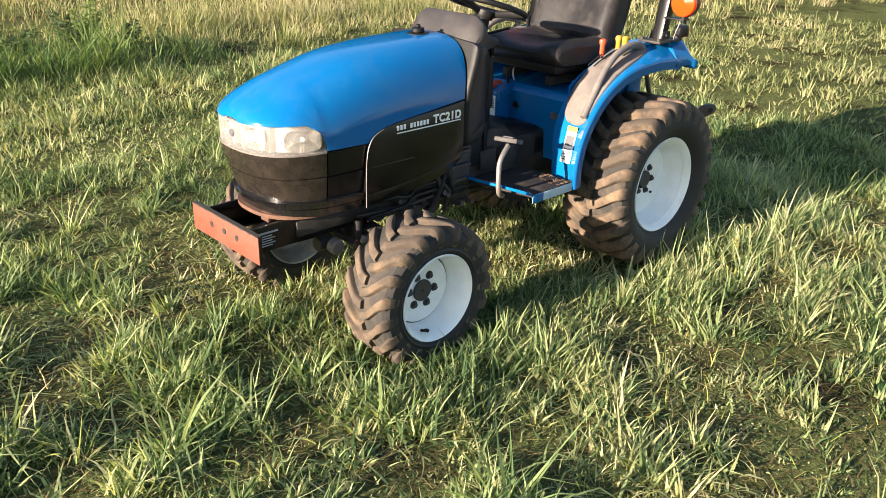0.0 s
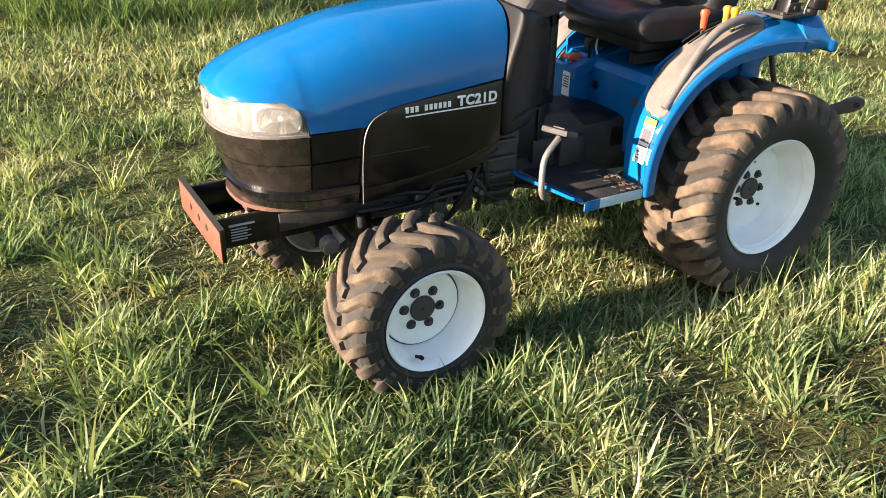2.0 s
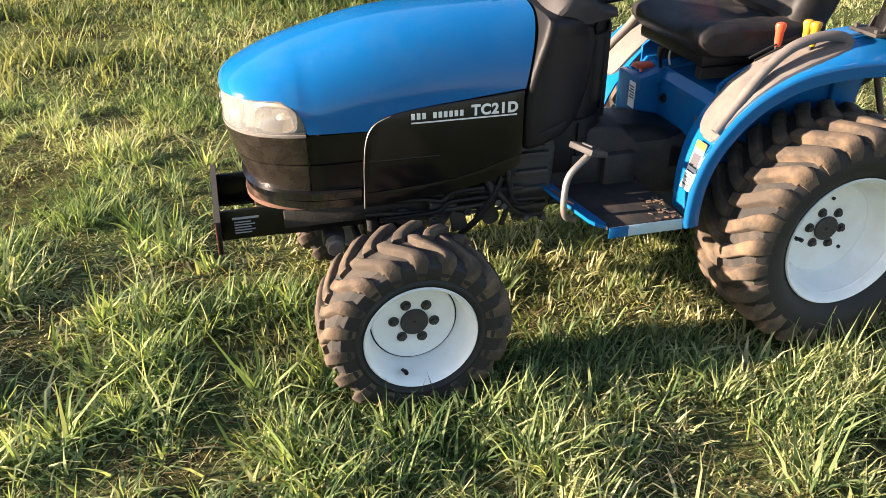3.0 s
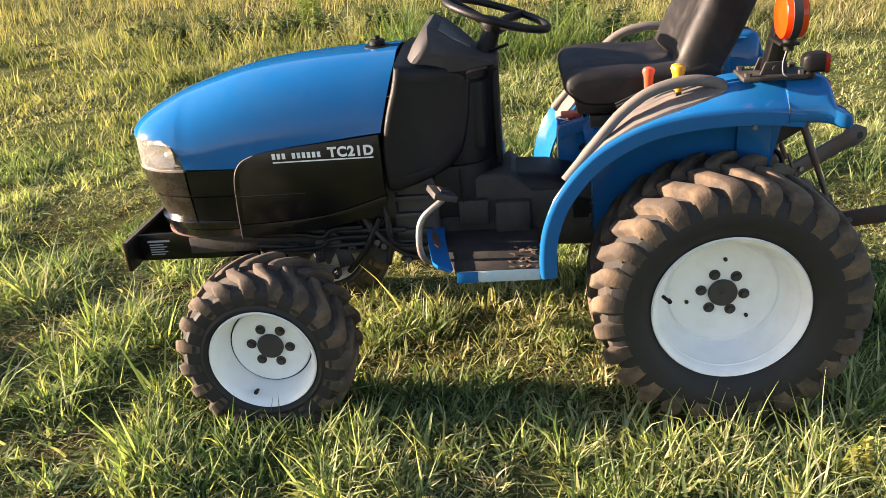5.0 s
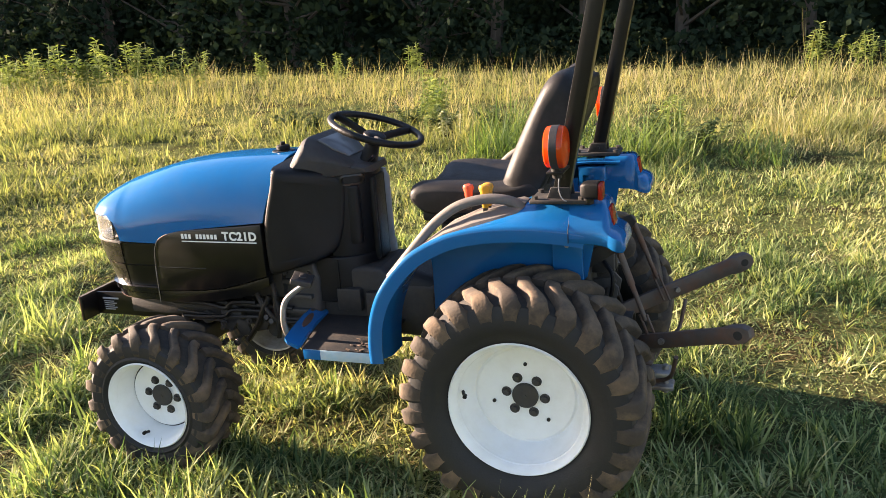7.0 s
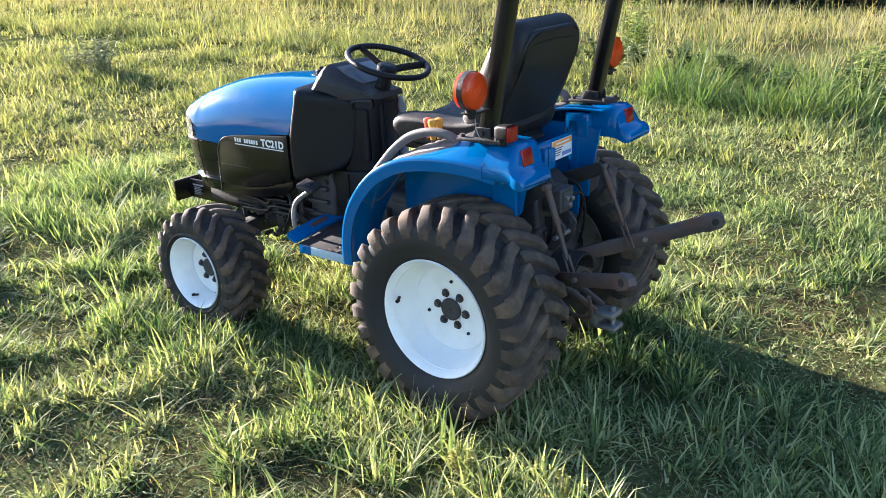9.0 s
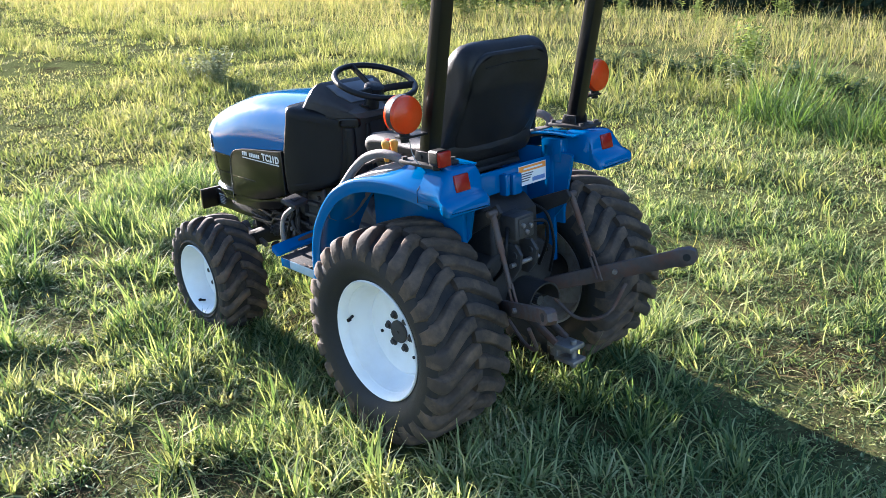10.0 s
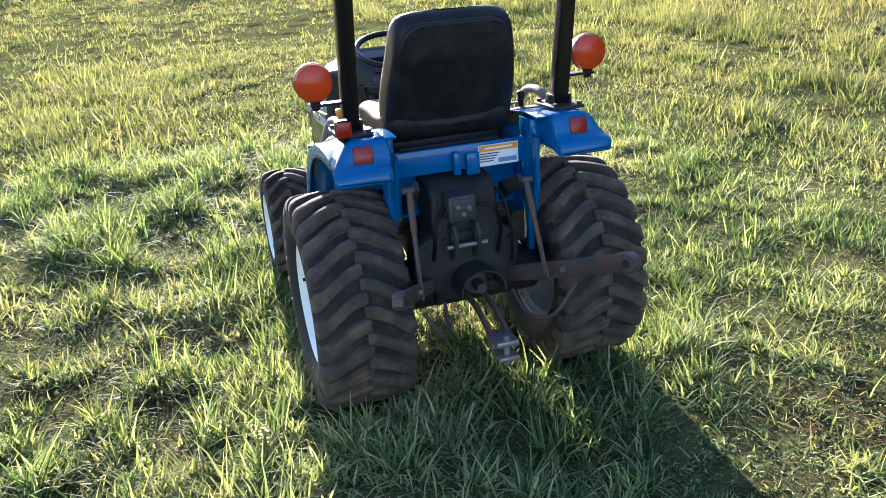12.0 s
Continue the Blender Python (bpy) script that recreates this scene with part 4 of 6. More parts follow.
def fender(s):
    bm = bmesh.new()
    loops = []
    line = smooth_line([(x, 0, z) for x, z in EDGE], 4)
    m = len(line) - 1

    def station(f):
        """Edge point, outward way and rise at a share f of the mudguard's length."""
        g = f * m
        i = min(int(g), m - 1)
        q = line[i].lerp(line[i + 1], g - i)
        d = (line[min(i + 2, m)] - line[max(i - 1, 0)]).normalized()
        t = f * (len(EDGE) - 1)
        k = min(int(t), len(EDGE) - 2)
        return q, Vector((-d.z, 0, d.x)), RISE[k] + (RISE[k + 1] - RISE[k]) * (t - k)

    for i, q in enumerate(line):
        t = i / m * (len(EDGE) - 1)
        k = min(int(t), len(EDGE) - 2)
        rise = RISE[k] + (RISE[k + 1] - RISE[k]) * (t - k)
        iy = INY[k] + (INY[k + 1] - INY[k]) * (t - k)
        d = (line[min(i + 1, m)] - line[max(i - 1, 0)]).normalized()
        out = Vector((-d.z, 0, d.x))
        lip = 0.046
        pts = [(q - out * lip, -0.462), (q - out * 0.01, -0.468), (q, -0.466), (q + out * 0.006, -0.458), (q + out * rise * 0.5, -0.425), (q + out * rise * 0.92, -0.392), (q + out * rise, -0.375), (q + out * rise, (iy - 0.375) / 2), (q + out * rise, iy)]
        loops.append([(p.x, -s * y, p.z) for p, y in pts])
    fs = loft(bm, loops, closed=False, caps=False)
    bmesh.ops.recalc_face_normals(bm, faces=fs)
    bmesh.ops.solidify(bm, geom=fs, thickness=0.006)
    # lamp housing at the tail
    tail = [(0.150, 0.285, 0.466, 0.982, 0.914, 0.868), (0.225, 0.287, 0.468, 0.985, 0.915, 0.866), (0.248, 0.288, 0.471, 0.983, 0.913, 0.864), (0.258, 0.289, 0.473, 0.975, 0.911, 0.862), (0.265, 0.289, 0.475, 0.958, 0.909, 0.860), (0.272, 0.289, 0.478, 0.925, 0.905, 0.857), (0.278, 0.289, 0.481, 0.911, 0.901, 0.854), (0.290, 0.290, 0.484, 0.904, 0.897, 0.850), (0.303, 0.291, 0.485, 0.897, 0.891, 0.848), (0.311, 0.294, 0.482, 0.888, 0.884, 0.849), (0.316, 0.299, 0.476, 0.877, 0.875, 0.853), (0.318, 0.306, 0.468, 0.867, 0.866, 0.859)]
    loops = []
    for x, yi, yo, zt, zs, zb in tail:
        loops.append([(x, s * yi, zb), (x, s * yi, zt - 0.012), (x, s * (yi + 0.012), zt), (x, s * (yo - 0.062), zt), (x, s * (yo - 0.042), zt - (zt - zs) * 0.14), (x, s * (yo - 0.010), zs + (zt - zs) * 0.16), (x, s * yo, zs - 0.004), (x, s * yo, zb + 0.006), (x, s * (yo - 0.008), zb)])
    loft(bm, loops)
    box(bm, 0.055, 0.158, min(s * 0.248, s * 0.292), max(s * 0.248, s * 0.292), 0.862, 0.958, 0.006)
    f = part("fender", bm, M_blue, tractor, "blue mudguard with a dusty grey console on top", sharp=55)
    bm = bmesh.new()
    wall = [(-0.365, 0.46)] + [(p.x + 0.01, p.z + 0.0) for p in line[2:] if p.x > -0.375] + [(0.20, 0.84), (0.17, 0.70), (0.10, 0.62), (-0.30, 0.46)]
    slab(bm, wall, s * 0.250, s * 0.262, 0.0)
    box(bm, 0.06, 0.16, s * 0.27 - 0.012, s * 0.27 + 0.012, 0.62, 0.93, 0.005)
    part("inner_wall", bm, M_blue, f, "blue inner wall of the wheel arch")
    bm = bmesh.new()
    cylinder(bm, (0.11, s * 0.280, 0.81), (0.11, s * 0.288, 0.81), 0.008, 6)
    part("bolt", bm, M_steel, f)
    # reflector
    bm = bmesh.new()
    mm = pose(0.2690, s * 0.378, 0.940, 0, -12, 0)
    box(bm, -0.004, 0.006, -0.032, 0.032, -0.028, 0.028, 0.004, m=mm)
    part("rear_reflector", bm, M_red, f, "red rectangular rear reflector")
    bm = bmesh.new()
    tube(bm, [(0.150, s * 0.468, 0.872), (0.150, s * 0.468, 0.912), (0.150, s * 0.402, 0.979), (0.150, s * 0.30, 0.985)], 0.0013, 6, smooth=False)
    part("joint_line", bm, M_hole, f)
    # console and grab rail
    bm = bmesh.new()
    loops = []
    for t, y0, y1, h in ((0.322, 0.345, 0.395, 0.002), (0.335, 0.318, 0.425, 0.010), (0.36, 0.300, 0.436, 0.014), (0.40, 0.288, 0.440, 0.017), (0.46, 0.278, 0.440, 0.018), (0.54, 0.270, 0.438, 0.022), (0.62, 0.268, 0.432, 0.026), (0.70, 0.268, 0.426, 0.024), (0.76, 0.268, 0.420, 0.018), (0.80, 0.275, 0.412, 0.014), (0.815, 0.285, 0.40, 0.004)):
        q, out, rise = station(t)
        def at(y, hh):
            up = rise * min(1.0, max(0.0, (0.466 - y) / 0.082))
            p = q + out * (up + hh)
            return (p.x, s * y, p.z)
        loops.append([at(y0, -0.008), at(y0, h * 0.6), at(y0 + 0.012, h), at(y1 - 0.05, h), at(y1 - 0.025, h * 0.85), at(y1 - 0.006, h * 0.4), at(y1, -0.008)])
    fs = loft(bm, loops)
    con = part("console", bm, M_console, tractor, "dusty grey plastic console", sharp=30)
    bm = bmesh.new()
    pts = [(-0.455, 0.420, 0.725), (-0.39, 0.410, 0.800), (-0.345, 0.402, 0.852), (-0.29, 0.394, 0.910), (-0.215, 0.389, 0.962), (-0.125, 0.386, 0.986), (-0.05, 0.384, 0.982), (-0.012, 0.382, 0.962), (-0.018, 0.38, 0.940)]
    lift = 0.028 if s > 0 else 0.0
    tube(bm, [(x, s * y, z + lift * min(1.0, max(0.0, (z - 0.85) / 0.1))) for x, y, z in pts], 0.0165, 12, flat=0.9)
    part("grab_rail", bm, M_console, con, "worn grey moulded grab rail")
    bm = bmesh.new()
    for y in (0.305, 0.335):
        tube(bm, [(-0.30, s * y, 0.912), (-0.2, s * y, 0.952), (-0.1, s * y, 0.973)], 0.004, 6, flat=0.5)
    part("lever_slot", bm, M_hole, con, "dark lever slots")
    return f


def lever(parent, x, y, z0, z1, mat, label, lean=0.0):
    bm = bmesh.new()
    box(bm, x - 0.008, x + 0.008, y - 0.004, y + 0.004, z0, z1 - 0.05, 0.002)
    lv = part("lever", bm, M_iron, parent)
    bm = bmesh.new()
    loft(bm, [[(x + lean * (z - z1) + a * w, y + b * w * 0.75, z) for a, b in [(math.cos(2 * math.pi * k / 12), math.sin(2 * math.pi * k / 12)) for k in range(12)]] for z, w in ((z1 - 0.075, 0.009), (z1 - 0.06, 0.013), (z1 - 0.03, 0.014), (z1 - 0.012, 0.019), (z1 - 0.003, 0.016), (z1, 0.008))])
    part("knob", bm, mat, lv, label)


fl = fender(-1)
fender(1)
lever(tractor, -0.203, -0.300, 0.93, 1.015, M_redknob, "faded red lever knob")
lever(tractor, -0.128, -0.330, 0.945, 1.026, M_yelknob, "yellow lever knob")
lever(tractor, -0.129, -0.366, 0.930, 1.028, M_yelknob, "yellow lever knob")
lever(tractor, -0.03, 0.295, 0.96, 1.03, M_plastic, "black lever knob")
bm = bmesh.new()
cylinder(bm, (-0.405, 0.158, 0.742), (-0.405, 0.158, 0.765), 0.009, 8)
box(bm, -0.440, -0.370, 0.135, 0.180, 0.760, 0.778, 0.007)
part("orange_lever", bm, M_redknob, plat, "small orange-red control knob")
# warning decal on the mudguard's front face
dm = pose(-0.484, -0.380, 0.596, 0, 15, 0)
bm = bmesh.new()
box(bm, -0.002, 0.0, -0.024, 0.030, -0.075, 0.085, 0, m=dm)
decal = part("warning_decal", bm, M_sticker, tractor, "white warning decal with an orange head")


def print_bar(decal, mat, x0, x1, y0, y1, z0, z1, m=None):
    bm = bmesh.new()
    if m is None:
        box(bm, x0, x1, y0, y1, z0, z1, 0)
    else:
        box(bm, x0, x1, y0, y1, z0, z1, 0, m=m)
    part("print_bar", bm, mat, decal)


print_bar(decal, M_orange, -0.003, -0.001, -0.024, 0.030, 0.062, 0.085, dm)
print_bar(decal, M_ink, -0.003, -0.001, -0.018, 0.024, 0.0, 0.045, dm)
for k in range(5):
    print_bar(decal, M_ink, -0.003, -0.001, -0.018, 0.024 - 0.01 * (k % 2), -0.062 + 0.011 * k, -0.057 + 0.011 * k, dm)

# rear cross panel
bm = bmesh.new()
box(bm, 0.085, 0.100, -0.255, 0.255, 0.800, 0.888, 0.004)
box(bm, 0.095, 0.12, 0.02, 0.07, 0.78, 0.86, 0.006)
box(bm, 0.095, 0.13, -0.03, -0.005, 0.79, 0.87, 0.004)
panel = part("rear_panel", bm, M_blue, tractor, "blue rear cross panel")
bm = bmesh.new()
box(bm, 0.1005, 0.1025, 0.070, 0.222, 0.800, 0.876, 0)
decal = part("warning_decal", bm, M_sticker, tractor, "white decal with an orange heading bar")
print_bar(decal, M_orange, 0.102, 0.1035, 0.072, 0.220, 0.852, 0.874)
for k in range(4):
    print_bar(decal, M_ink, 0.102, 0.1035, 0.076, 0.150 - 0.008 * k, 0.842 - 0.009 * k, 0.846 - 0.009 * k)
print_bar(decal, M_bluegrey, 0.102, 0.1035, 0.145, 0.215, 0.808, 0.824)
print_bar(decal, M_sticker, 0.1035, 0.1045, 0.095, 0.2, 0.860, 0.866)
for s in (-1, 1):
    bm = bmesh.new()
    box(bm, 0.07, 0.12, s * 0.258 - 0.010, s * 0.258 + 0.010, 0.46, 0.93, 0.004)
    part("support_post", bm, M_blue, panel, "blue upright support")

# roll bar
posts = []
for s in (-1, 1):
    bm = bmesh.new()
    m0 = [(0.085, 0.985), (0.222, 1.64)]
    loops = []
    for x, z in m0:
        loops.append([(x + u, s * 0.378 + v, z) for u, v in rounded(0.004, 0.054, -0.027, 0.027, 0.005, 2)])
    loft(bm, loops)
    post = part("roll_bar_post", bm, M_black, tractor, "square black roll bar tube")
    bm = bmesh.new()
    box(bm, 0.03, 0.20, s * 0.38 - 0.06, s * 0.38 + 0.06, 0.984, 0.996, 0.003)
    for x in (0.045, 0.185):
        for y in (-0.045, 0.045):
            cylinder(bm, (x, s * 0.38 + y, 0.996), (x, s * 0.38 + y, 1.006), 0.010, 6)
    part("base_plate", bm, M_iron, post, "bolted base plate")
    bm = bmesh.new()
    for y in (-0.036, 0.029):
        slab(bm, [(0.078, 0.994), (0.092, 1.030), (0.148, 1.030), (0.152, 0.994)], s * 0.378 + y, s * 0.378 + y + 0.007, 0.002)
    cylinder(bm, (0.118, s * 0.378 - 0.042, 1.012), (0.118, s * 0.378 + 0.042, 1.012), 0.008, 8)
    part("foot_bracket", bm, M_iron, post, "dark bolted foot bracket")
    bm = bmesh.new()
    for y in (-0.036, 0.029):
        slab(bm, [(0.212, 1.60), (0.235, 1.72), (0.300, 1.710), (0.345, 1.685), (0.325, 1.61)], s * 0.378 + y, s * 0.378 + y + 0.008, 0.002)
    cylinder(bm, (0.318, s * 0.378 - 0.06, 1.635), (0.318, s * 0.378 + 0.06, 1.635), 0.014, 12, bevel=0.002)
    cylinder(bm, (0.335, s * 0.378 - 0.055, 1.68), (0.335, s * 0.378 + 0.055, 1.68), 0.010, 12)
    part("hinge_bracket", bm, M_black, post, "folding hinge bracket with pins")
    posts.append(post)
bm = bmesh.new()
pts = [(0.258, -0.378, 1.655), (0.320, -0.378, 1.95), (0.350, -0.372, 2.08), (0.366, -0.330, 2.155), (0.372, -0.25, 2.18), (0.372, 0, 2.182), (0.372, 0.25, 2.18), (0.366, 0.330, 2.155), (0.350, 0.372, 2.08), (0.320, 0.378, 1.95), (0.258, 0.378, 1.655)]
line = smooth_line(pts, 4)
loops = []
for i, q in enumerate(line):
    d = (line[min(i + 1, len(line) - 1)] - line[max(i - 1, 0)]).normalized()
    u = Vector((1, 0, -0.2)).normalized()
    u = (u - d * u.dot(d)).normalized()
    v = d.cross(u)
    loops.append([q + u * a + v * b for a, b in rounded(-0.025, 0.025, -0.0265, 0.0265, 0.005, 2)])
loft(bm, loops)
part("roll_bar_hoop", bm, M_black, tractor, "square black upper hoop of the roll bar")

# amber flashers on brackets, red tail lamp
for s, post in zip((-1, 1), posts):
    bm = bmesh.new()
    box(bm, 0.10, 0.15, min(s * 0.40, s * 0.505), max(s * 0.40, s * 0.505), 1.088, 1.096, 0.002)
    cylinder(bm, (0.128, s * 0.487, 1.096), (0.128, s * 0.487, 1.112), 0.018, 12)
    cylinder(bm, (0.128, s * 0.487, 1.075), (0.128, s * 0.487, 1.088), 0.014, 10)
    part("flasher_bracket", bm, M_plastic, post, "black lamp bracket")
    bm = bmesh.new()
    # body axis along x
    n = 28
    for prof, mt in (([(-0.038, 0.012), (-0.037, 0.020), (-0.035, 0.024), (-0.036, 0.038), (-0.034, 0.041), (-0.034, 0.053), (-0.029, 0.059), (-0.012, 0.062)], 0), ([(-0.013, 0.062), (-0.012, 0.063), (0.012, 0.063), (0.013, 0.062)], 1), ([(0.012, 0.062), (0.029, 0.059), (0.034, 0.053), (0.034, 0.041), (0.036, 0.038), (0.035, 0.024), (0.037, 0.020), (0.038, 0.012)], 0)):
        loft(bm, [[(0.128 + 0.86 * x, s * 0.487 + r * math.cos(2 * math.pi * k / n), 1.165 + r * math.sin(2 * math.pi * k / n)) for k in range(n)] for x, r in prof], caps=(mt == 0), mat=mt)
    bmesh.ops.remove_doubles(bm, verts=bm.verts[:], dist=1e-5)
    part("flasher_lamp", bm, M_amber, post, "round amber double-faced flasher", mats=(M_dash,))
bm = bmesh.new()
loft(bm, [[(x, -0.425 + u * k, 1.026 + v * k) for u, v in rounded(-0.026, 0.026, -0.026, 0.026, 0.010, 3)] for x, k in ((0.184, 0.55), (0.190, 0.80), (0.202, 0.95), (0.237, 1.0))])
cylinder(bm, (0.206, -0.425, 0.982), (0.206, -0.425, 1.004), 0.016, 12, bevel=0.003)
tail_lamp = part("tail_lamp", bm, M_plastic, tractor, "small tail lamp with a dark body")
bm = bmesh.new()
box(bm, 0.236, 0.252, -0.450, -0.400, 0.998, 1.048, 0.005)
part("lens", bm, M_red, tail_lamp, "red lens")
bm = bmesh.new()
tube(bm, [(0.13, -0.47, 1.08), (0.125, -0.455, 1.03), (0.14, -0.44, 0.995), (0.19, -0.425, 0.992)], 0.0016, 6)
part("wire", bm, M_faded, fl, "loose grey lamp wire")

# rear linkage
bm = bmesh.new()
slab(bm, [(-0.03, 0.45), (-0.03, 0.79), (0.10, 0.775), (0.155, 0.73), (0.165, 0.48), (0.14, 0.34), (0.0, 0.34)], -0.135, 0.115, 0.018)
slab(bm, [(-0.20, 0.56), (-0.22, 0.44), (-0.12, 0.36), (0.10, 0.36), (0.18, 0.44), (0.19, 0.55), (0.12, 0.60), (-0.12, 0.60)], 0.04, 0.168, 0.014, axis="x")
for y, z in ((-0.17, 0.55), (-0.17, 0.42), (0.15, 0.55), (0.15, 0.42), (-0.10, 0.575), (0.08, 0.575), (-0.08, 0.39), (0.06, 0.39)):
    cylinder(bm, (0.166, y, z), (0.178, y, z), 0.010, 6, bevel=0.001)
housing = part("hydraulic_housing", bm, M_iron, tractor, "grimy dark rear hydraulic housing")
bm = bmesh.new()
box(bm, 0.15, 0.235, -0.095, 0.005, 0.655, 0.745, 0.008)
box(bm, 0.233, 0.240, -0.080, -0.010, 0.668, 0.735, 0.002)
part("control_valve", bm, M_grey_iron, housing, "grey valve block with a worn cover")
for y in (-0.075, 0.010):
    bm = bmesh.new()
    slab(bm, [(0.15, 0.50), (0.15, 0.63), (0.215, 0.635), (0.245, 0.60), (0.235, 0.545), (0.20, 0.50)], y - 0.007, y + 0.007, 0.002, 2)
    cylinder(bm, (0.215, y - 0.012, 0.595), (0.215, y + 0.012, 0.595), 0.013, 12, bevel=0.002)
    part("top_link_lug", bm, M_grey_iron, housing, "drilled top link lug")
bm = bmesh.new()
cylinder(bm, (0.215, -0.105, 0.560), (0.215, 0.045, 0.560), 0.009, 10)
part("link_pin", bm, M_steel, housing, "worn steel pin")
for pts, r in (([(0.20, -0.10, 0.70), (0.235, -0.145, 0.66), (0.22, -0.15, 0.57), (0.16, -0.14, 0.50)], 0.008), ([(0.20, 0.01, 0.70), (0.23, 0.07, 0.69), (0.21, 0.10, 0.60), (0.17, 0.10, 0.50)], 0.007), ([(0.12, 0.10, 0.74), (0.19, 0.125, 0.70), (0.21, 0.14, 0.58), (0.18, 0.15, 0.46)], 0.006)):
    bm = bmesh.new()
    tube(bm, pts, r, 8)
    part("hydraulic_hose", bm, M_plastic, housing)
for y, z in ((-0.065, 0.712), (-0.025, 0.704), (-0.045, 0.684)):
    bm = bmesh.new()
    cylinder(bm, (0.238, y, z), (0.252, y, z - 0.003), 0.009, 8, bevel=0.002)
    part("hose_coupler", bm, M_steel, housing, "worn bright hydraulic coupler")
# power take-off with its arched guard
bm = bmesh.new()
loops = []
for x in (0.165, 0.285):
    outer = [(x, 0.085 * math.cos(radians(a)), 0.405 + 0.075 * math.sin(radians(a))) for a in range(-10, 191, 20)]
    loops.append(outer + [(x, 0.079 * math.cos(radians(a)), 0.405 + 0.069 * math.sin(radians(a))) for a in range(190, -11, -20)])
loft(bm, loops)
shield = part("power_shaft_guard", bm, M_iron, tractor, "dark arched power take-off guard")
bm = bmesh.new()
cylinder(bm, (0.16, 0.0, 0.405), (0.20, 0.0, 0.405), 0.045, 20, bevel=0.004)
loft(bm, [[(x, (0.0175 + 0.0025 * (k % 2)) * math.cos(2 * math.pi * k / 24), 0.405 + (0.0175 + 0.0025 * (k % 2)) * math.sin(2 * math.pi * k / 24)) for k in range(24)] for x in (0.20, 0.262)])
part("power_shaft", bm, M_grey_iron, shield, "worn splined power take-off shaft", sharp=20)
# drawbar: two slanting straps and a clevis end
bm = bmesh.new()
for y in (-0.012, 0.050):
    tube(bm, [(0.15, y - 0.01, 0.345), (0.24, y, 0.315), (0.34, y + 0.008, 0.255)], 0.017, 10, flat=0.6)
drawbar = part("drawbar", bm, M_arm, tractor, "rust-flecked drawbar of two straps")
bm = bmesh.new()
box(bm, 0.30, 0.415, -0.012, 0.072, 0.236, 0.258, 0.006)
box(bm, 0.33, 0.425, -0.008, 0.068, 0.186, 0.204, 0.006)
box(bm, 0.31, 0.345, -0.006, 0.066, 0.200, 0.240, 0.004)
cylinder(bm, (0.395, 0.03, 0.165), (0.395, 0.03, 0.275), 0.012, 12, bevel=0.003)
part("clevis", bm, M_steel, drawbar, "pale worn clevis with a pin")
for s in (-1, 1):
    y0 = -0.235 if s < 0 else 0.180
    top, low = Vector((0.262, y0, 0.800 if s < 0 else 0.775)), Vector((0.374, y0 + (-0.018 if s < 0 else 0.012), 0.492))
    bm = bmesh.new()
    slab(bm, [(0.08, 0.66), (0.08, 0.73), (top.x, top.z + 0.025), (top.x + 0.02, top.z), (top.x, top.z - 0.028)], y0 - 0.024 * s - 0.008, y0 - 0.024 * s + 0.008, 0.003)
    part("lift_arm", bm, M_iron, tractor, "dark upper lift arm")
    bm = bmesh.new()
    tube(bm, [top, top.lerp(low, 0.42)], 0.0115, 10)
    tube(bm, [top.lerp(low, 0.38), top.lerp(low, 0.80)], 0.0085, 10)
    for o in (-0.011, 0.011):
        tube(bm, [top.lerp(low, 0.74) + Vector((o, 0, 0)), low + Vector((o + 0.012, 0, -0.03))], 0.0045, 8)
    cylinder(bm, top - Vector((0, 0.024, 0)), top + Vector((0, 0.024, 0)), 0.012, 12, bevel=0.003)
    part("lift_rod", bm, M_arm, tractor, "rusty lift rod with a turnbuckle")
    bm = bmesh.new()
    if s > 0:
        a, b = Vector((0.13, 0.12, 0.39)), Vector((0.680, 0.372, 0.580))
    else:
        a, b = Vector((0.13, -0.14, 0.40)), Vector((0.670, -0.405, 0.592))
    d = (b - a).normalized()
    side = Vector((0, 0, 1)).cross(d).normalized()
    up = d.cross(side)
    L = (b - a).length
    loops = []
    slim = 1.0 if s > 0 else 0.82
    for t, h, w in ((0.0, 0.018, 0.008), (0.04, 0.026, 0.009), (0.3, 0.030, 0.009), (0.86, 0.030, 0.009), (0.90, 0.034, 0.018), (0.97, 0.031, 0.018), (1.0, 0.015, 0.016)):
        loops.append([a + d * L * t + side * w * u + up * h * slim * v for u, v in ((-1, -0.9), (-0.8, -1), (0.8, -1), (1, -0.9), (1, 0.9), (0.8, 1), (-0.8, 1), (-1, 0.9))])
    loft(bm, loops)
    arm = part("lower_arm", bm, M_arm, tractor, "rust-patched lower hitch arm")
    bm = bmesh.new()
    c = a + d * (L * 0.945)
    cylinder(bm, c - side * 0.0195, c + side * 0.0195, 0.014, 16)
    part("ball_eye", bm, M_hole, arm, "dark ball joint eye")
    bm = bmesh.new()
    c2 = a + d * (L * 0.52)
    cylinder(bm, c2 - side * 0.02, c2 + side * 0.02, 0.010, 8)
    part("arm_bolt", bm, M_steel, arm, "bare steel bolt")
    bm = bmesh.new()
    tube(bm, [(0.22, s * 0.13, 0.36), (0.32, s * 0.15, 0.30), (0.42, s * 0.20, 0.33), (0.45, s * 0.27, 0.44)], 0.007, 8)
    part("stabiliser_chain", bm, M_arm, tractor)


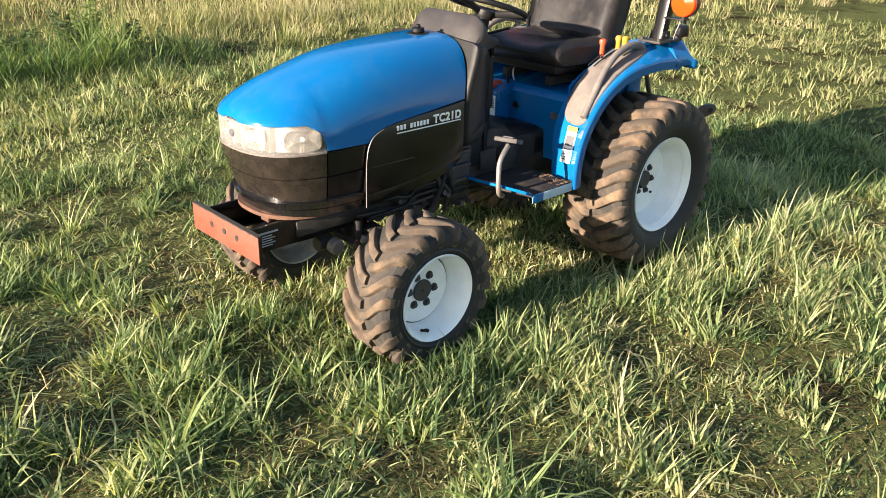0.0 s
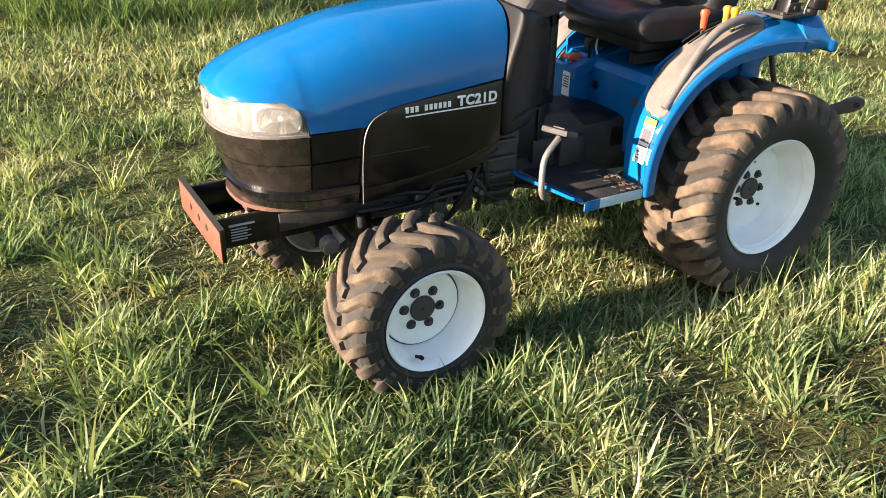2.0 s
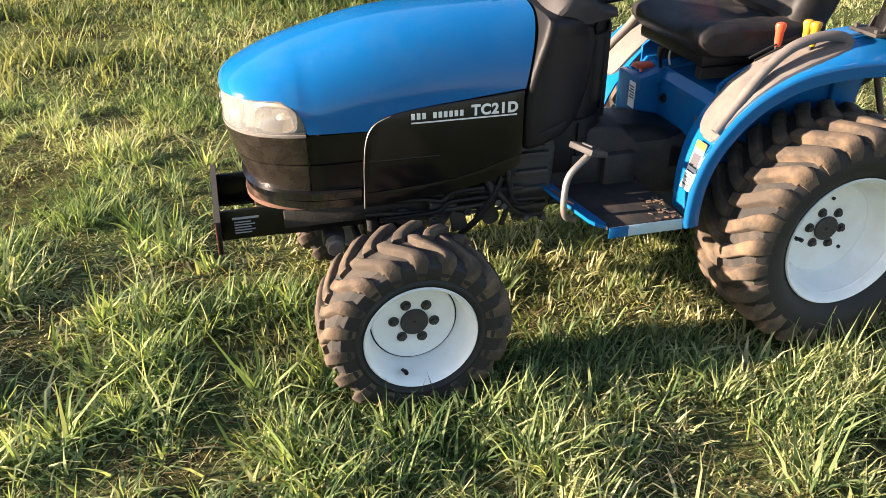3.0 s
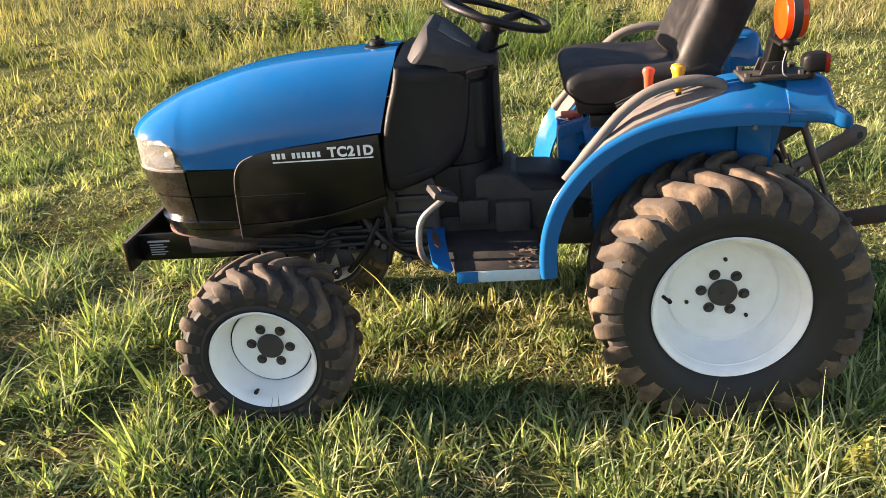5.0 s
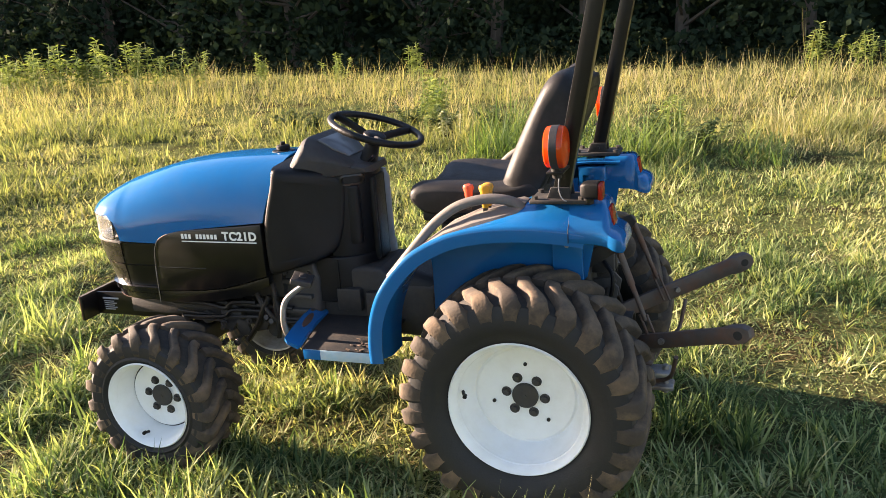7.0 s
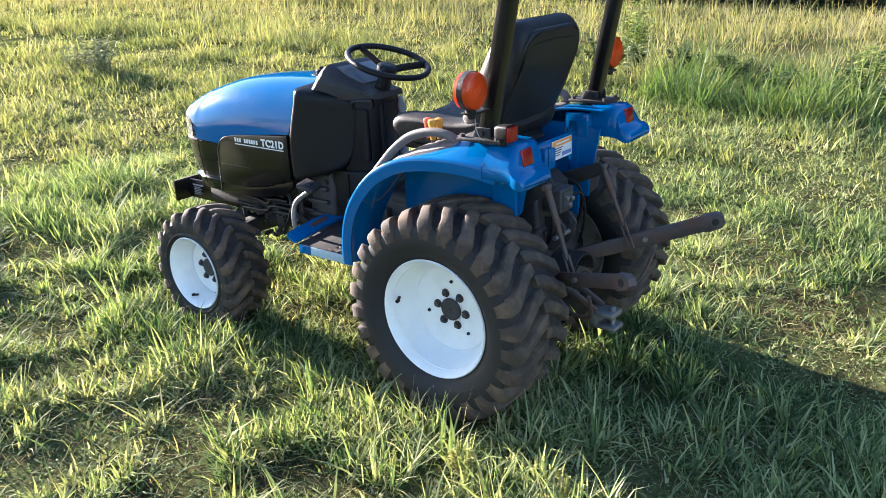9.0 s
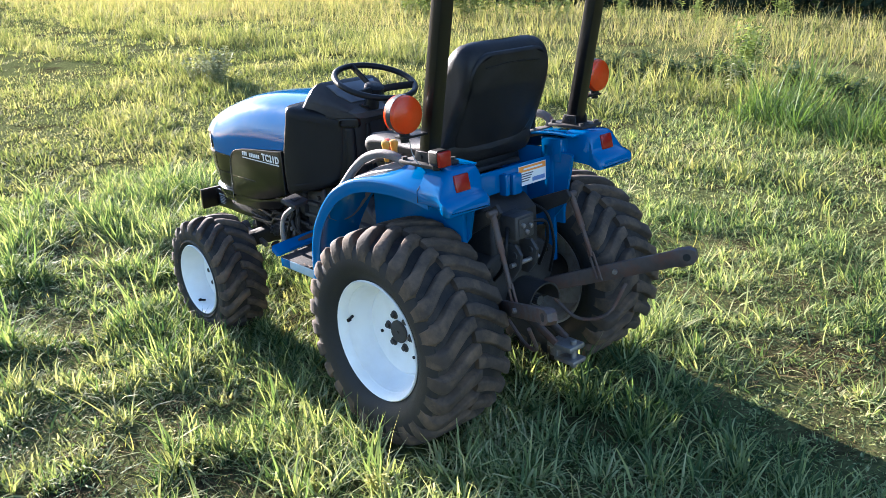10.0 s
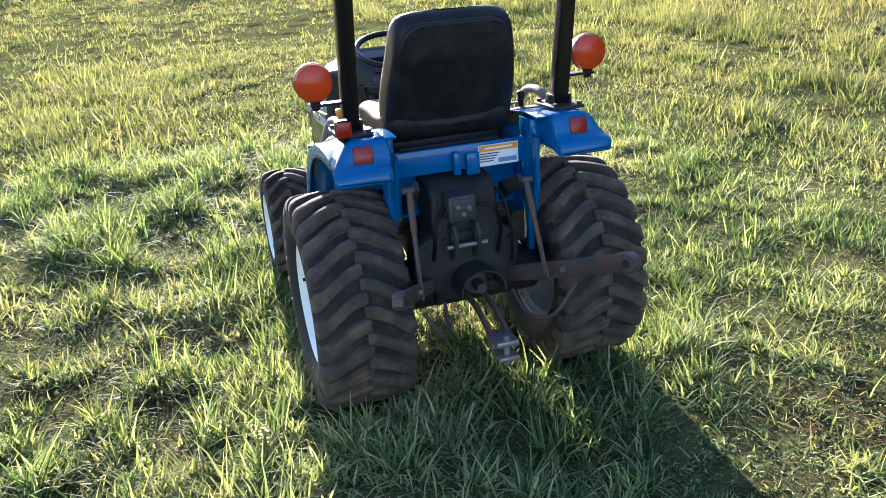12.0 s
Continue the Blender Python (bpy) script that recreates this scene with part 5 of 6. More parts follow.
# ---- wheels ----
def wheel(name, side, centre, R, tyre_hw, base_drop, rim_r, rim_out, face_out, dish_r, groove, lugs, lug_w, label):
    """side -1 left, 1 right; profile counted outwards from the tyre's middle."""
    bm = bmesh.new()
    rb = R - base_drop
    # white rim and disc
    prof = [(0.0, face_out), (dish_r * 0.62, face_out), (dish_r * 0.96, face_out + 0.003), (dish_r - 0.002, face_out), (dish_r, face_out - groove), (dish_r + 0.003, face_out - groove), (dish_r + 0.004, face_out + groove * 0.25), (max(rim_r * 0.86, dish_r + 0.008), face_out + (rim_out - face_out) * 0.35), (rim_r * 0.885, face_out + (rim_out - face_out) * 0.62), (rim_r * 0.93, rim_out - 0.016), (rim_r * 0.965, rim_out - 0.006), (rim_r, rim_out), (rim_r + 0.004, rim_out - 0.005), (rim_r, rim_out - 0.012), (rim_r * 0.9, rim_out - 0.03), (rim_r * 0.84, 0.0), (rim_r * 0.9, -rim_out + 0.03), (rim_r, -rim_out), (rim_r * 0.96, -rim_out + 0.004), (rim_r * 0.8, -0.02), (rim_r * 0.78, face_out - 0.03), (0.0, face_out - 0.02)]
    revolve(bm, prof, 72, side)
    for f in bm.faces:
        if f.calc_center_median().y * side < face_out - 0.016:
            f.material_index = 1
    root = part(name, bm, M_white, tractor, label, sharp=28, mats=(M_inner,))
    root.location = centre
    bm = bmesh.new()
    cylinder(bm, (0, side * face_out, 0), (0, side * (face_out + 0.012), 0), 0.043, 28, bevel=0.003)
    cylinder(bm, (0, side * (face_out + 0.012), 0), (0, side * (face_out + 0.016), 0), 0.006, 10)
    part("hub_cap", bm, M_grey_iron, root, "dark grey hub boss")
    bm = bmesh.new()
    cylinder(bm, (0, side * (face_out - 0.002), 0), (0, side * (face_out + 0.004), 0), 0.0165, 16, bevel=0.001)
    cylinder(bm, (0, side * (face_out + 0.004), 0), (0, side * (face_out + 0.014), 0), 0.0105, 6, bevel=0.001)
    bolt = part("wheel_bolt", bm, M_grey_iron, root, "rusty hexagon wheel bolt")
    for k in range(6):
        a = radians(60 * k - 7)
        ob = bolt if k == 0 else new("wheel_bolt", bolt.data)
        ob.parent, ob.location = root, (0.063 * math.cos(a), 0, 0.063 * math.sin(a))
    if R < 0.35:
        bm = bmesh.new()
        revolve(bm, [(dish_r - 0.0005, face_out - 0.0055), (dish_r + 0.0032, face_out - 0.0045), (dish_r + 0.0032, face_out - 0.0075), (dish_r - 0.0005, face_out - 0.0075)], 56, side, closed=True)
        part("weld_gap", bm, M_hole, root, "dark dirty gap round the disc")
    bm = bmesh.new()
    if R > 0.35:
        vx, vz = -0.186 * 1.0, 0.030
    else:
        vx, vz = -0.050, -0.132
    cylinder(bm, (vx, side * (rim_out - 0.045), vz), (vx * 0.93, side * (rim_out - 0.018), vz * 0.93), 0.0055, 10)
    cylinder(bm, (vx * 0.93, side * (rim_out - 0.024), vz * 0.93), (vx * 0.92, side * (rim_out - 0.012), vz * 0.92), 0.007, 10)
    part("valve", bm, M_plastic, root, "black tyre valve")
    if R > 0.35:
        for a in (88, 195, 312):
            bm = bmesh.new()
            x, z = 0.108 * math.cos(radians(a)), 0.108 * math.sin(radians(a))
            cylinder(bm, (x, side * (face_out - 0.004), z), (x, side * (face_out + 0.0065), z), 0.006, 10)
            part("disc_hole", bm, M_hole, root)
    # tyre carcass
    bm = bmesh.new()
    w = tyre_hw
    half = [(rim_r * 0.93, rim_out - 0.022), (rim_r + 0.006, rim_out - 0.008), (rim_r + 0.02, rim_out + 0.004), (rim_r + (rb - rim_r) * 0.30, w * 0.965), (rim_r + (rb - rim_r) * 0.52, w), (rim_r + (rb - rim_r) * 0.74, w * 0.985), (rb - 0.016, w * 0.93), (rb - 0.004, w * 0.82), (rb + 0.002, w * 0.4), (rb + 0.004, 0.0)]
    prof = half + [(r, -y) for r, y in half[-2::-1]]
    revolve(bm, prof, 80, side)
    for f in bm.faces:
        c = f.calc_center_median()
        if math.hypot(c.x, c.z) > rb - 0.012:
            f.material_index = 1
    part("tyre", bm, M_tyre, root, "worn tyre with a black sidewall and a dusty crown", sharp=30, mats=(M_crown,))
    # lugs: the middle end leads the shoulder end
    pitch = 2 * math.pi / lugs
    for hand in (-1, 1):
        key = (R, hand)
        if key not in LUGS:
            bm = bmesh.new()
            rows = []
            for u, lead, wd, ht in ((-0.05, 1.0, 0.44, 0.80), (0.05, 0.98, 0.48, 0.97), (0.25, 0.86, 0.48, 1.0), (0.5, 0.56, 0.48, 1.0), (0.72, 0.24, 0.51, 0.98), (0.84, 0.10, 0.55, 0.90), (0.92, 0.04, 0.58, 0.68), (0.97, 0.01, 0.58, 0.25), (1.0, 0.0, 0.54, -0.5), (1.0, 0.0, 0.48, -1.3), (0.985, 0.0, 0.38, -2.1)):
                top = rb + base_drop * ht - 0.006 * u * u
                ang = pitch * 0.95 * lead
                hwid = lug_w * wd
                bot = min(rb - 0.012, top - 0.012)
                row = []
                inner = hand * w * (u if u < 0.93 else 0.9)
                for da, rr, y in ((-1.30, bot, inner), (-1.0, top - 0.008, hand * w * u), (-0.86, top - 0.002, hand * w * u), (-0.68, top, hand * w * u), (0.68, top, hand * w * u), (0.86, top - 0.002, hand * w * u), (1.0, top - 0.008, hand * w * u), (1.30, bot, inner)):
                    a = ang + da * hwid / R
                    row.append((-rr * math.sin(a), y, rr * math.cos(a)))
                rows.append(row)
            loft(bm, rows, closed=True, caps=True)
            first = part("tread_lug", bm, M_tread, root, "dusty rounded tread lug", sharp=45)
            LUGS[key] = first.data
        else:
            first = None
        for k in range(lugs):
            ob = first if first is not None and k == 0 else new("tread_lug", LUGS[key])
            ob.parent = root
            ob.rotation_euler = (0, -(pitch * (k + (0.5 if hand > 0 else 0.0))), 0)
    return root


LUGS = {}
for s in (-1, 1):
    wheel("rear_wheel", s, (-0.003, s * 0.438, 0.361), 0.397, 0.168, 0.031, 0.222, 0.142, 0.024, 0.165, 0.0015, 26, 0.050, "large white rear wheel with a wide lugged tyre")
    wheel("front_wheel", s, (-1.416, s * 0.452, 0.236), 0.288, 0.118, 0.024, 0.168, 0.115, 0.013, 0.131, 0.008, 19, 0.040, "small white front wheel with a lugged tyre")


# ---- ground sheet ----
def spread(n, fine, far):
    """Coordinates dense near zero and wide apart towards the horizon."""
    out = []
    for k in range(-n, n + 1):
        t = k / n
        out.append(math.copysign(fine * abs(t) + (far - fine) * abs(t) ** 7, t))
    return out


gx, gy = spread(80, 14, 900), spread(80, 14, 900)
bm = bmesh.new()
rows = [[bm.verts.new((x, y, ground_z(x, y))) for x in gx] for y in gy]
for a, b in zip(rows, rows[1:]):
    for i in range(len(a) - 1):
        bm.faces.new((a[i], a[i + 1], b[i + 1], b[i]))
soil = bpy.data.materials.new("soil_and_thatch")
soil.use_nodes = True
N, K = soil.node_tree.nodes, soil.node_tree.links.new
tc = N.new("ShaderNodeTexCoord")
n1, n2 = N.new("ShaderNodeTexNoise"), N.new("ShaderNodeTexNoise")
n1.inputs["Scale"].default_value, n1.inputs["Detail"].default_value, n1.inputs["Roughness"].default_value = 1.3, 10, 0.7
n2.inputs["Scale"].default_value, n2.inputs["Detail"].default_value, n2.inputs["Roughness"].default_value = 38, 8, 0.7
r1 = N.new("ShaderNodeValToRGB")
e = r1.color_ramp.elements
e[0].position, e[0].color = 0.24, (0.026, 0.019, 0.012, 1)
e[1].position, e[1].color = 0.50, (0.098, 0.112, 0.045, 1)
mid = e.new(0.37)
mid.color = (0.044, 0.037, 0.020, 1)
mx = N.new("ShaderNodeMix")
mx.data_type, mx.blend_type = "RGBA", "MULTIPLY"
mx.inputs["Factor"].default_value = 0.85
r2 = N.new("ShaderNodeValToRGB")
r2.color_ramp.elements[0].position, r2.color_ramp.elements[0].color = 0.32, (0.25, 0.25, 0.25, 1)
r2.color_ramp.elements[1].position, r2.color_ramp.elements[1].color = 0.7, (1.5, 1.5, 1.4, 1)
for nn in (n1, n2):
    K(tc.outputs["Object"], nn.inputs["Vector"])
K(n1.outputs["Fac"], r1.inputs["Fac"])
K(n2.outputs["Fac"], r2.inputs["Fac"])
K(r1.outputs["Color"], mx.inputs["A"])
K(r2.outputs["Color"], mx.inputs["B"])
K(mx.outputs["Result"], N["Principled BSDF"].inputs["Base Color"])
N["Principled BSDF"].inputs["Roughness"].default_value = 0.95
N["Principled BSDF"].inputs["Specular IOR Level"].default_value = 0.0
bp = N.new("ShaderNodeBump")
bp.inputs["Strength"].default_value, bp.inputs["Distance"].default_value = 0.8, 0.03
K(n2.outputs["Fac"], bp.inputs["Height"])
K(bp.outputs["Normal"], N["Principled BSDF"].inputs["Normal"])
ground = part("ground", bm, soil, None, "field soil with dead thatch under the grass", sharp=180)
tagged(ground, category="ground", kind="structure")

# ---- grass ----
rng = np.random.default_rng(11)
GN = 260
HX, HY = np.linspace(-34, 20, GN), np.linspace(-14, 26, GN)
HZ = np.array([[ground_z(x, y) for x in HX] for y in HY])
PN = 220
PX, PY = np.linspace(-34, 20, PN), np.linspace(-14, 26, PN)
FLOW = np.array([[3.2 * noise.noise(Vector((x * 0.55, y * 0.55, 44.0))) + 0.8 for x in PX] for y in PY])


def sample(grid, ax, ay, x, y):
    u = np.clip((x - ax[0]) / (ax[1] - ax[0]), 0, len(ax) - 1.001)
    v = np.clip((y - ay[0]) / (ay[1] - ay[0]), 0, len(ay) - 1.001)
    i, j = u.astype(int), v.astype(int)
    fu, fv = u - i, v - j
    return grid[j, i] * (1 - fu) * (1 - fv) + grid[j, i + 1] * fu * (1 - fv) + grid[j + 1, i] * (1 - fu) * fv + grid[j + 1, i + 1] * fu * fv


def clear_of_wheels(x, y):
    ok = np.ones(len(x), bool)
    for wx, R, y0, y1 in ((0.0, 0.20, 0.26, 0.62), (-1.41, 0.15, 0.33, 0.58)):
        ok &= ~((np.abs(x - wx) < R) & (np.abs(y + 0.022 * x * -1) > y0) & (np.abs(y) < y1))
    return ok


def blades(name, x, y, az, length, width, lean, bend, mat, label, levels=3, category="grass", sink=0.01):
    """One mesh of many bent, tapering blades."""
    keep = clear_of_wheels(x, y)
    x, y, az, length, width, lean, bend = (a[keep] for a in (x, y, az, length, width, lean, bend))
    bare = ((x - 1.15) / 0.42) ** 2 + ((y - 0.52) / 0.26) ** 2 < 1
    length = np.where(bare & (length > 0.05), length * 0.35, length)
    low = (x > -1.95) & (x < 0.2) & (np.abs(y) < 0.62)
    length = np.where(low & (length < 0.30), np.minimum(length, 0.16), length)
    n = len(x)
    z = sample(HZ, HX, HY, x, y) - sink
    dx, dy = np.cos(az), np.sin(az)
    twist = rng.normal(0, 0.5, n)
    curl = rng.normal(0, 0.55, n)
    fold = np.where(rng.uniform(0, 1, n) < 0.3, rng.uniform(0.4, 1.3, n), 0.0)
    sx, sy = -np.sin(az + twist), np.cos(az + twist)
    nv = 2 * levels + 1
    co = np.zeros((n, nv, 3), np.float32)
    px, py, pz = x.copy(), y.copy(), z.copy()
    for k in range(levels + 1):
        t = k / levels
        wd = width * 0.5 * (1 - t ** 1.6) * (0.8 + 0.4 * np.sin(math.pi * min(1, t + 0.2)))
        if k < levels:
            co[:, 2 * k, 0], co[:, 2 * k, 1], co[:, 2 * k, 2] = px - sx * wd, py - sy * wd, pz
            co[:, 2 * k + 1, 0], co[:, 2 * k + 1, 1], co[:, 2 * k + 1, 2] = px + sx * wd, py + sy * wd, pz
        else:
            co[:, 2 * k, 0], co[:, 2 * k, 1], co[:, 2 * k, 2] = px, py, pz
        a = np.minimum(lean + bend * (t + 0.5 / levels) + np.where(t > 0.45, fold, 0.0), 2.4)
        dx, dy = np.cos(az + curl * t), np.sin(az + curl * t)
        px, py, pz = px + dx * np.sin(a) * length / levels, py + dy * np.sin(a) * length / levels, pz + np.cos(a) * length / levels
    for k in range(2, nv):
        ground_here = sample(HZ, HX, HY, co[:, k, 0].astype(float), co[:, k, 1].astype(float))
        co[:, k, 2] = np.maximum(co[:, k, 2], ground_here + 0.004)
    pat = []
    for k in range(levels - 1):
        pat += [2 * k, 2 * k + 1, 2 * k + 3, 2 * k + 2]
    pat += [2 * levels - 2, 2 * levels - 1, 2 * levels]
    sizes = [4] * (levels - 1) + [3]
    loops = (np.arange(n)[:, None] * nv + np.array(pat)[None]).ravel().astype(np.int32)
    tot = np.tile(np.array(sizes, np.int32), n)
    start = np.concatenate(([0], np.cumsum(tot)[:-1])).astype(np.int32)
    me = bpy.data.meshes.new(name)
    me.vertices.add(n * nv)
    me.vertices.foreach_set("co", co.ravel())
    me.loops.add(len(loops))
    me.loops.foreach_set("vertex_index", loops)
    me.polygons.add(len(tot))
    me.polygons.foreach_set("loop_start", start)
    me.polygons.foreach_set("use_smooth", np.ones(len(tot), bool))
    me.update(calc_edges=True)
    me.materials.append(mat)
    return tagged(new(name, me), label, category, kind="stuff")


GREENS = [(0.0, (0.033, 0.069, 0.030)), (0.28, (0.092, 0.146, 0.060)), (0.55, (0.238, 0.296, 0.132)), (0.80, (0.405, 0.445, 0.215)), (1.0, (0.55, 0.52, 0.31))]
M_grass = leaf_material("grass_blade", GREENS, 0.45, 0.60, 0.05)
M_palegrass = leaf_material("pale_grass_blade", [(0.0, (0.13, 0.155, 0.065)), (0.4, (0.27, 0.285, 0.135)), (0.75, (0.42, 0.41, 0.22)), (1.0, (0.55, 0.49, 0.31))], 0.42, 0.60, 0.05)
M_far = leaf_material("distant_grass_blade", [(0.0, (0.10, 0.13, 0.055)), (0.4, (0.19, 0.215, 0.09)), (0.7, (0.29, 0.29, 0.14)), (1.0, (0.42, 0.38, 0.22))], 0.42, 0.75, 0.06)
M_lush = leaf_material("lush_grass_blade", [(0.0, (0.056, 0.104, 0.042)), (0.45, (0.140, 0.208, 0.086)), (0.8, (0.33, 0.385, 0.175)), (1.0, (0.47, 0.49, 0.25))], 0.44, 0.6, 0.03)
M_straw = leaf_material("dry_grass_stalk", [(0.0, (0.15, 0.21, 0.045)), (0.4, (0.27, 0.28, 0.08)), (0.75, (0.42, 0.37, 0.15)), (1.0, (0.52, 0.42, 0.21))], translucent=0.4, rough=0.7, gloss=0.04)
M_bright = leaf_material("bright_grass_blade", [(0.0, (0.05, 0.095, 0.03)), (0.5, (0.11, 0.175, 0.055)), (1.0, (0.25, 0.29, 0.11))])
M_meadow = leaf_material("meadow_grass_blade", [(0.0, (0.17, 0.20, 0.085)), (0.35, (0.26, 0.265, 0.120)), (0.7, (0.35, 0.315, 0.175)), (1.0, (0.43, 0.36, 0.24))], 0.40, 0.75, 0.04)
M_weed = leaf_material("weed_leaf", [(0.0, (0.15, 0.22, 0.07)), (0.5, (0.24, 0.30, 0.11)), (1.0, (0.34, 0.38, 0.17))], 0.45)
M_yellow = leaf_material("yellowing_weed_leaf", [(0.0, (0.24, 0.26, 0.08)), (0.5, (0.38, 0.37, 0.11)), (1.0, (0.50, 0.45, 0.15))], 0.35)
M_pale = leaf_material("pale_weed_leaf", [(0.0, (0.22, 0.25, 0.15)), (0.5, (0.34, 0.36, 0.22)), (1.0, (0.46, 0.45, 0.30))], 0.3)
M_dark = leaf_material("dark_weed_leaf", [(0.0, (0.045, 0.075, 0.032)), (0.5, (0.075, 0.115, 0.048)), (1.0, (0.13, 0.17, 0.075))], 0.3)
M_thatch = leaf_material("dead_thatch", [(0.0, (0.06, 0.042, 0.022)), (0.5, (0.13, 0.095, 0.048)), (1.0, (0.26, 0.20, 0.10))], translucent=0.2, rough=0.85, gloss=0.02)


def lattice(x, y, size, seed):
    """Smooth random field between 0 and 1 with features of the given size."""
    grid = np.random.default_rng(seed).uniform(0, 1, (97, 97))
    u, v = x / size + 1000.37, y / size + 1000.71
    i, j = np.floor(u).astype(int), np.floor(v).astype(int)
    fu, fv = u - i, v - j
    fu, fv = fu * fu * (3 - 2 * fu), fv * fv * (3 - 2 * fv)
    i0, i1, j0, j1 = i % 97, (i + 1) % 97, j % 97, (j + 1) % 97
    return grid[j0, i0] * (1 - fu) * (1 - fv) + grid[j0, i1] * fu * (1 - fv) + grid[j1, i0] * (1 - fu) * fv + grid[j1, i1] * fu * fv


def heap(x, y):
    """How thickly the near grass stands, about 0 to 1: mounds with bare hollows between."""
    v = 0.55 * lattice(x, y, 0.30, 1) + 0.35 * lattice(x, y, 0.13, 2) + 0.20 * lattice(x, y, 1.1, 3)
    return np.clip((v - 0.55) * 3.3 + 0.5, 0, 1)


def swath(x, y):
    """The same for the mown field further off, drawn out along the rows."""
    v = 0.45 * lattice(x, y, 0.8, 4) + 0.35 * lattice(x, y * 2.2, 2.6, 5) + 0.30 * lattice(x, y, 0.35, 6)
    return np.clip((v - 0.55) * 1.9 + 0.5, 0, 1)


def tufts(n_clumps, per, x0, x1, y0, y1, h, hv, spread_r, w, lean0, patchy=1.0, flop=0.5, heaps=False):
    """Blade arrays grouped in tufts whose outer blades lean outwards."""
    cx, cy = rng.uniform(x0, x1, n_clumps), rng.uniform(y0, y1, n_clumps)
    p = heap(cx, cy) if heaps else swath(cx, cy)
    keep = rng.uniform(0, 1, n_clumps) < (np.clip(0.5 + 1.5 * (p - 0.5) * patchy, np.where(cy > 0.7, 0.32, 0.08), 1) if heaps else np.clip(0.70 + 0.7 * (p - 0.5) * patchy, 0.25, 1))
    cx, cy, p = cx[keep], cy[keep], p[keep]
    n = len(cx)
    short = np.where(heaps & (cy > 0.7), 0.80, 1.0)  # finer, shorter growth on the far side of the tractor
    size = short * np.exp(rng.normal(0, hv, n)) * ((0.42 + 1.0 * p) if heaps else (0.55 + 0.85 * p))
    tilt_az, tilt = sample(FLOW, PX, PY, cx, cy) + rng.normal(0, 1.3, n), rng.uniform(0.0, 1.0, n) ** 1.5 * flop
    idx = np.repeat(np.arange(n), per)
    m = len(idx)
    r = np.abs(rng.normal(0, spread_r, m))
    a = rng.uniform(0, 2 * math.pi, m)
    x, y = cx[idx] + r * np.cos(a), cy[idx] + r * np.sin(a)
    vx = np.cos(a) * (0.3 + r / spread_r * 0.4) + np.cos(tilt_az[idx]) * tilt[idx] * 2
    vy = np.sin(a) * (0.3 + r / spread_r * 0.4) + np.sin(tilt_az[idx]) * tilt[idx] * 2
    az = np.arctan2(vy, vx) + rng.normal(0, 0.95, m)
    lean = np.minimum(1.25, lean0 * np.hypot(vx, vy) * rng.uniform(0.3, 1.4, m))
    bend = np.abs(rng.normal(0.85, 0.75, m))
    length = h * size[idx] * rng.uniform(0.35, 1.2, m)
    width = w * rng.uniform(0.5, 1.4, m) * short[idx]
    return x, y, az, length, width, lean, bend


# near field: tussocks, heaped tufts, loose broad blades, short sward, dead thatch lying flat
NEAR = (-4.6, 3.4, -2.3, 2.6)
blades("grass", *tufts(2600, 28, *NEAR, 0.114, 0.34, 0.036, 0.0098, 0.80, 1.6, 0.6, True), M_grass, "arching tussocks of broad-bladed field grass", 3)
blades("grass", *tufts(11800, 16, *NEAR, 0.088, 0.32, 0.028, 0.0080, 0.85, 1.6, 0.5, True), M_grass, "tufted yellow-green field grass")
n = 15000
x, y = rng.uniform(-4.6, 3.4, n), rng.uniform(-2.3, 2.6, n)
stand = rng.uniform(0, 1, n) < 0.3 + 0.7 * heap(x, y)
x, y = x[stand], y[stand]
n = len(x)
blades("grass", x, y, rng.uniform(0, 6.28, n), rng.uniform(0.07, 0.19, n), rng.uniform(0.005, 0.011, n), rng.uniform(0.5, 1.3, n), rng.uniform(0.2, 1.4, n), M_grass, "loose broad blades bent over", 3)
n = 78000
x, y = rng.uniform(-4.6, 3.4, n), rng.uniform(-2.3, 2.6, n)
blades("grass", x, y, rng.uniform(0, 6.28, n), rng.uniform(0.03, 0.09, n) * (0.42 + 0.65 * heap(x, y)), rng.uniform(0.003, 0.0068, n), rng.uniform(0.3, 1.4, n), rng.uniform(0, 1.0, n), M_grass, "short sward between the tufts", 2)
n = 22000
blades("dead_grass", rng.uniform(-4.6, 3.4, n), rng.uniform(-2.3, 2.6, n), rng.uniform(0, 6.28, n), rng.uniform(0.05, 0.16, n), rng.uniform(0.002, 0.005, n), rng.uniform(1.2, 1.5, n), rng.uniform(-0.1, 0.2, n), M_thatch, "dead grass lying flat on the soil", 2, sink=-0.004)
blades("grass", *tufts(760, 16, -1.9, 0.3, -0.68, 0.7, 0.100, 0.25, 0.045, 0.0072, 0.70, 0.9, 0.5), M_palegrass, "grass tufts under the tractor", 3)
n = 7000
blades("dry_grass", rng.uniform(-4.4, 3.2, n), rng.uniform(-2.3, 2.0, n), rng.uniform(0, 6.28, n), rng.uniform(0.05, 0.15, n), rng.uniform(0.003, 0.006, n), rng.uniform(0.3, 1.4, n), rng.uniform(0, 1.3, n), M_straw, "dry straw-coloured blades among the grass", 2)
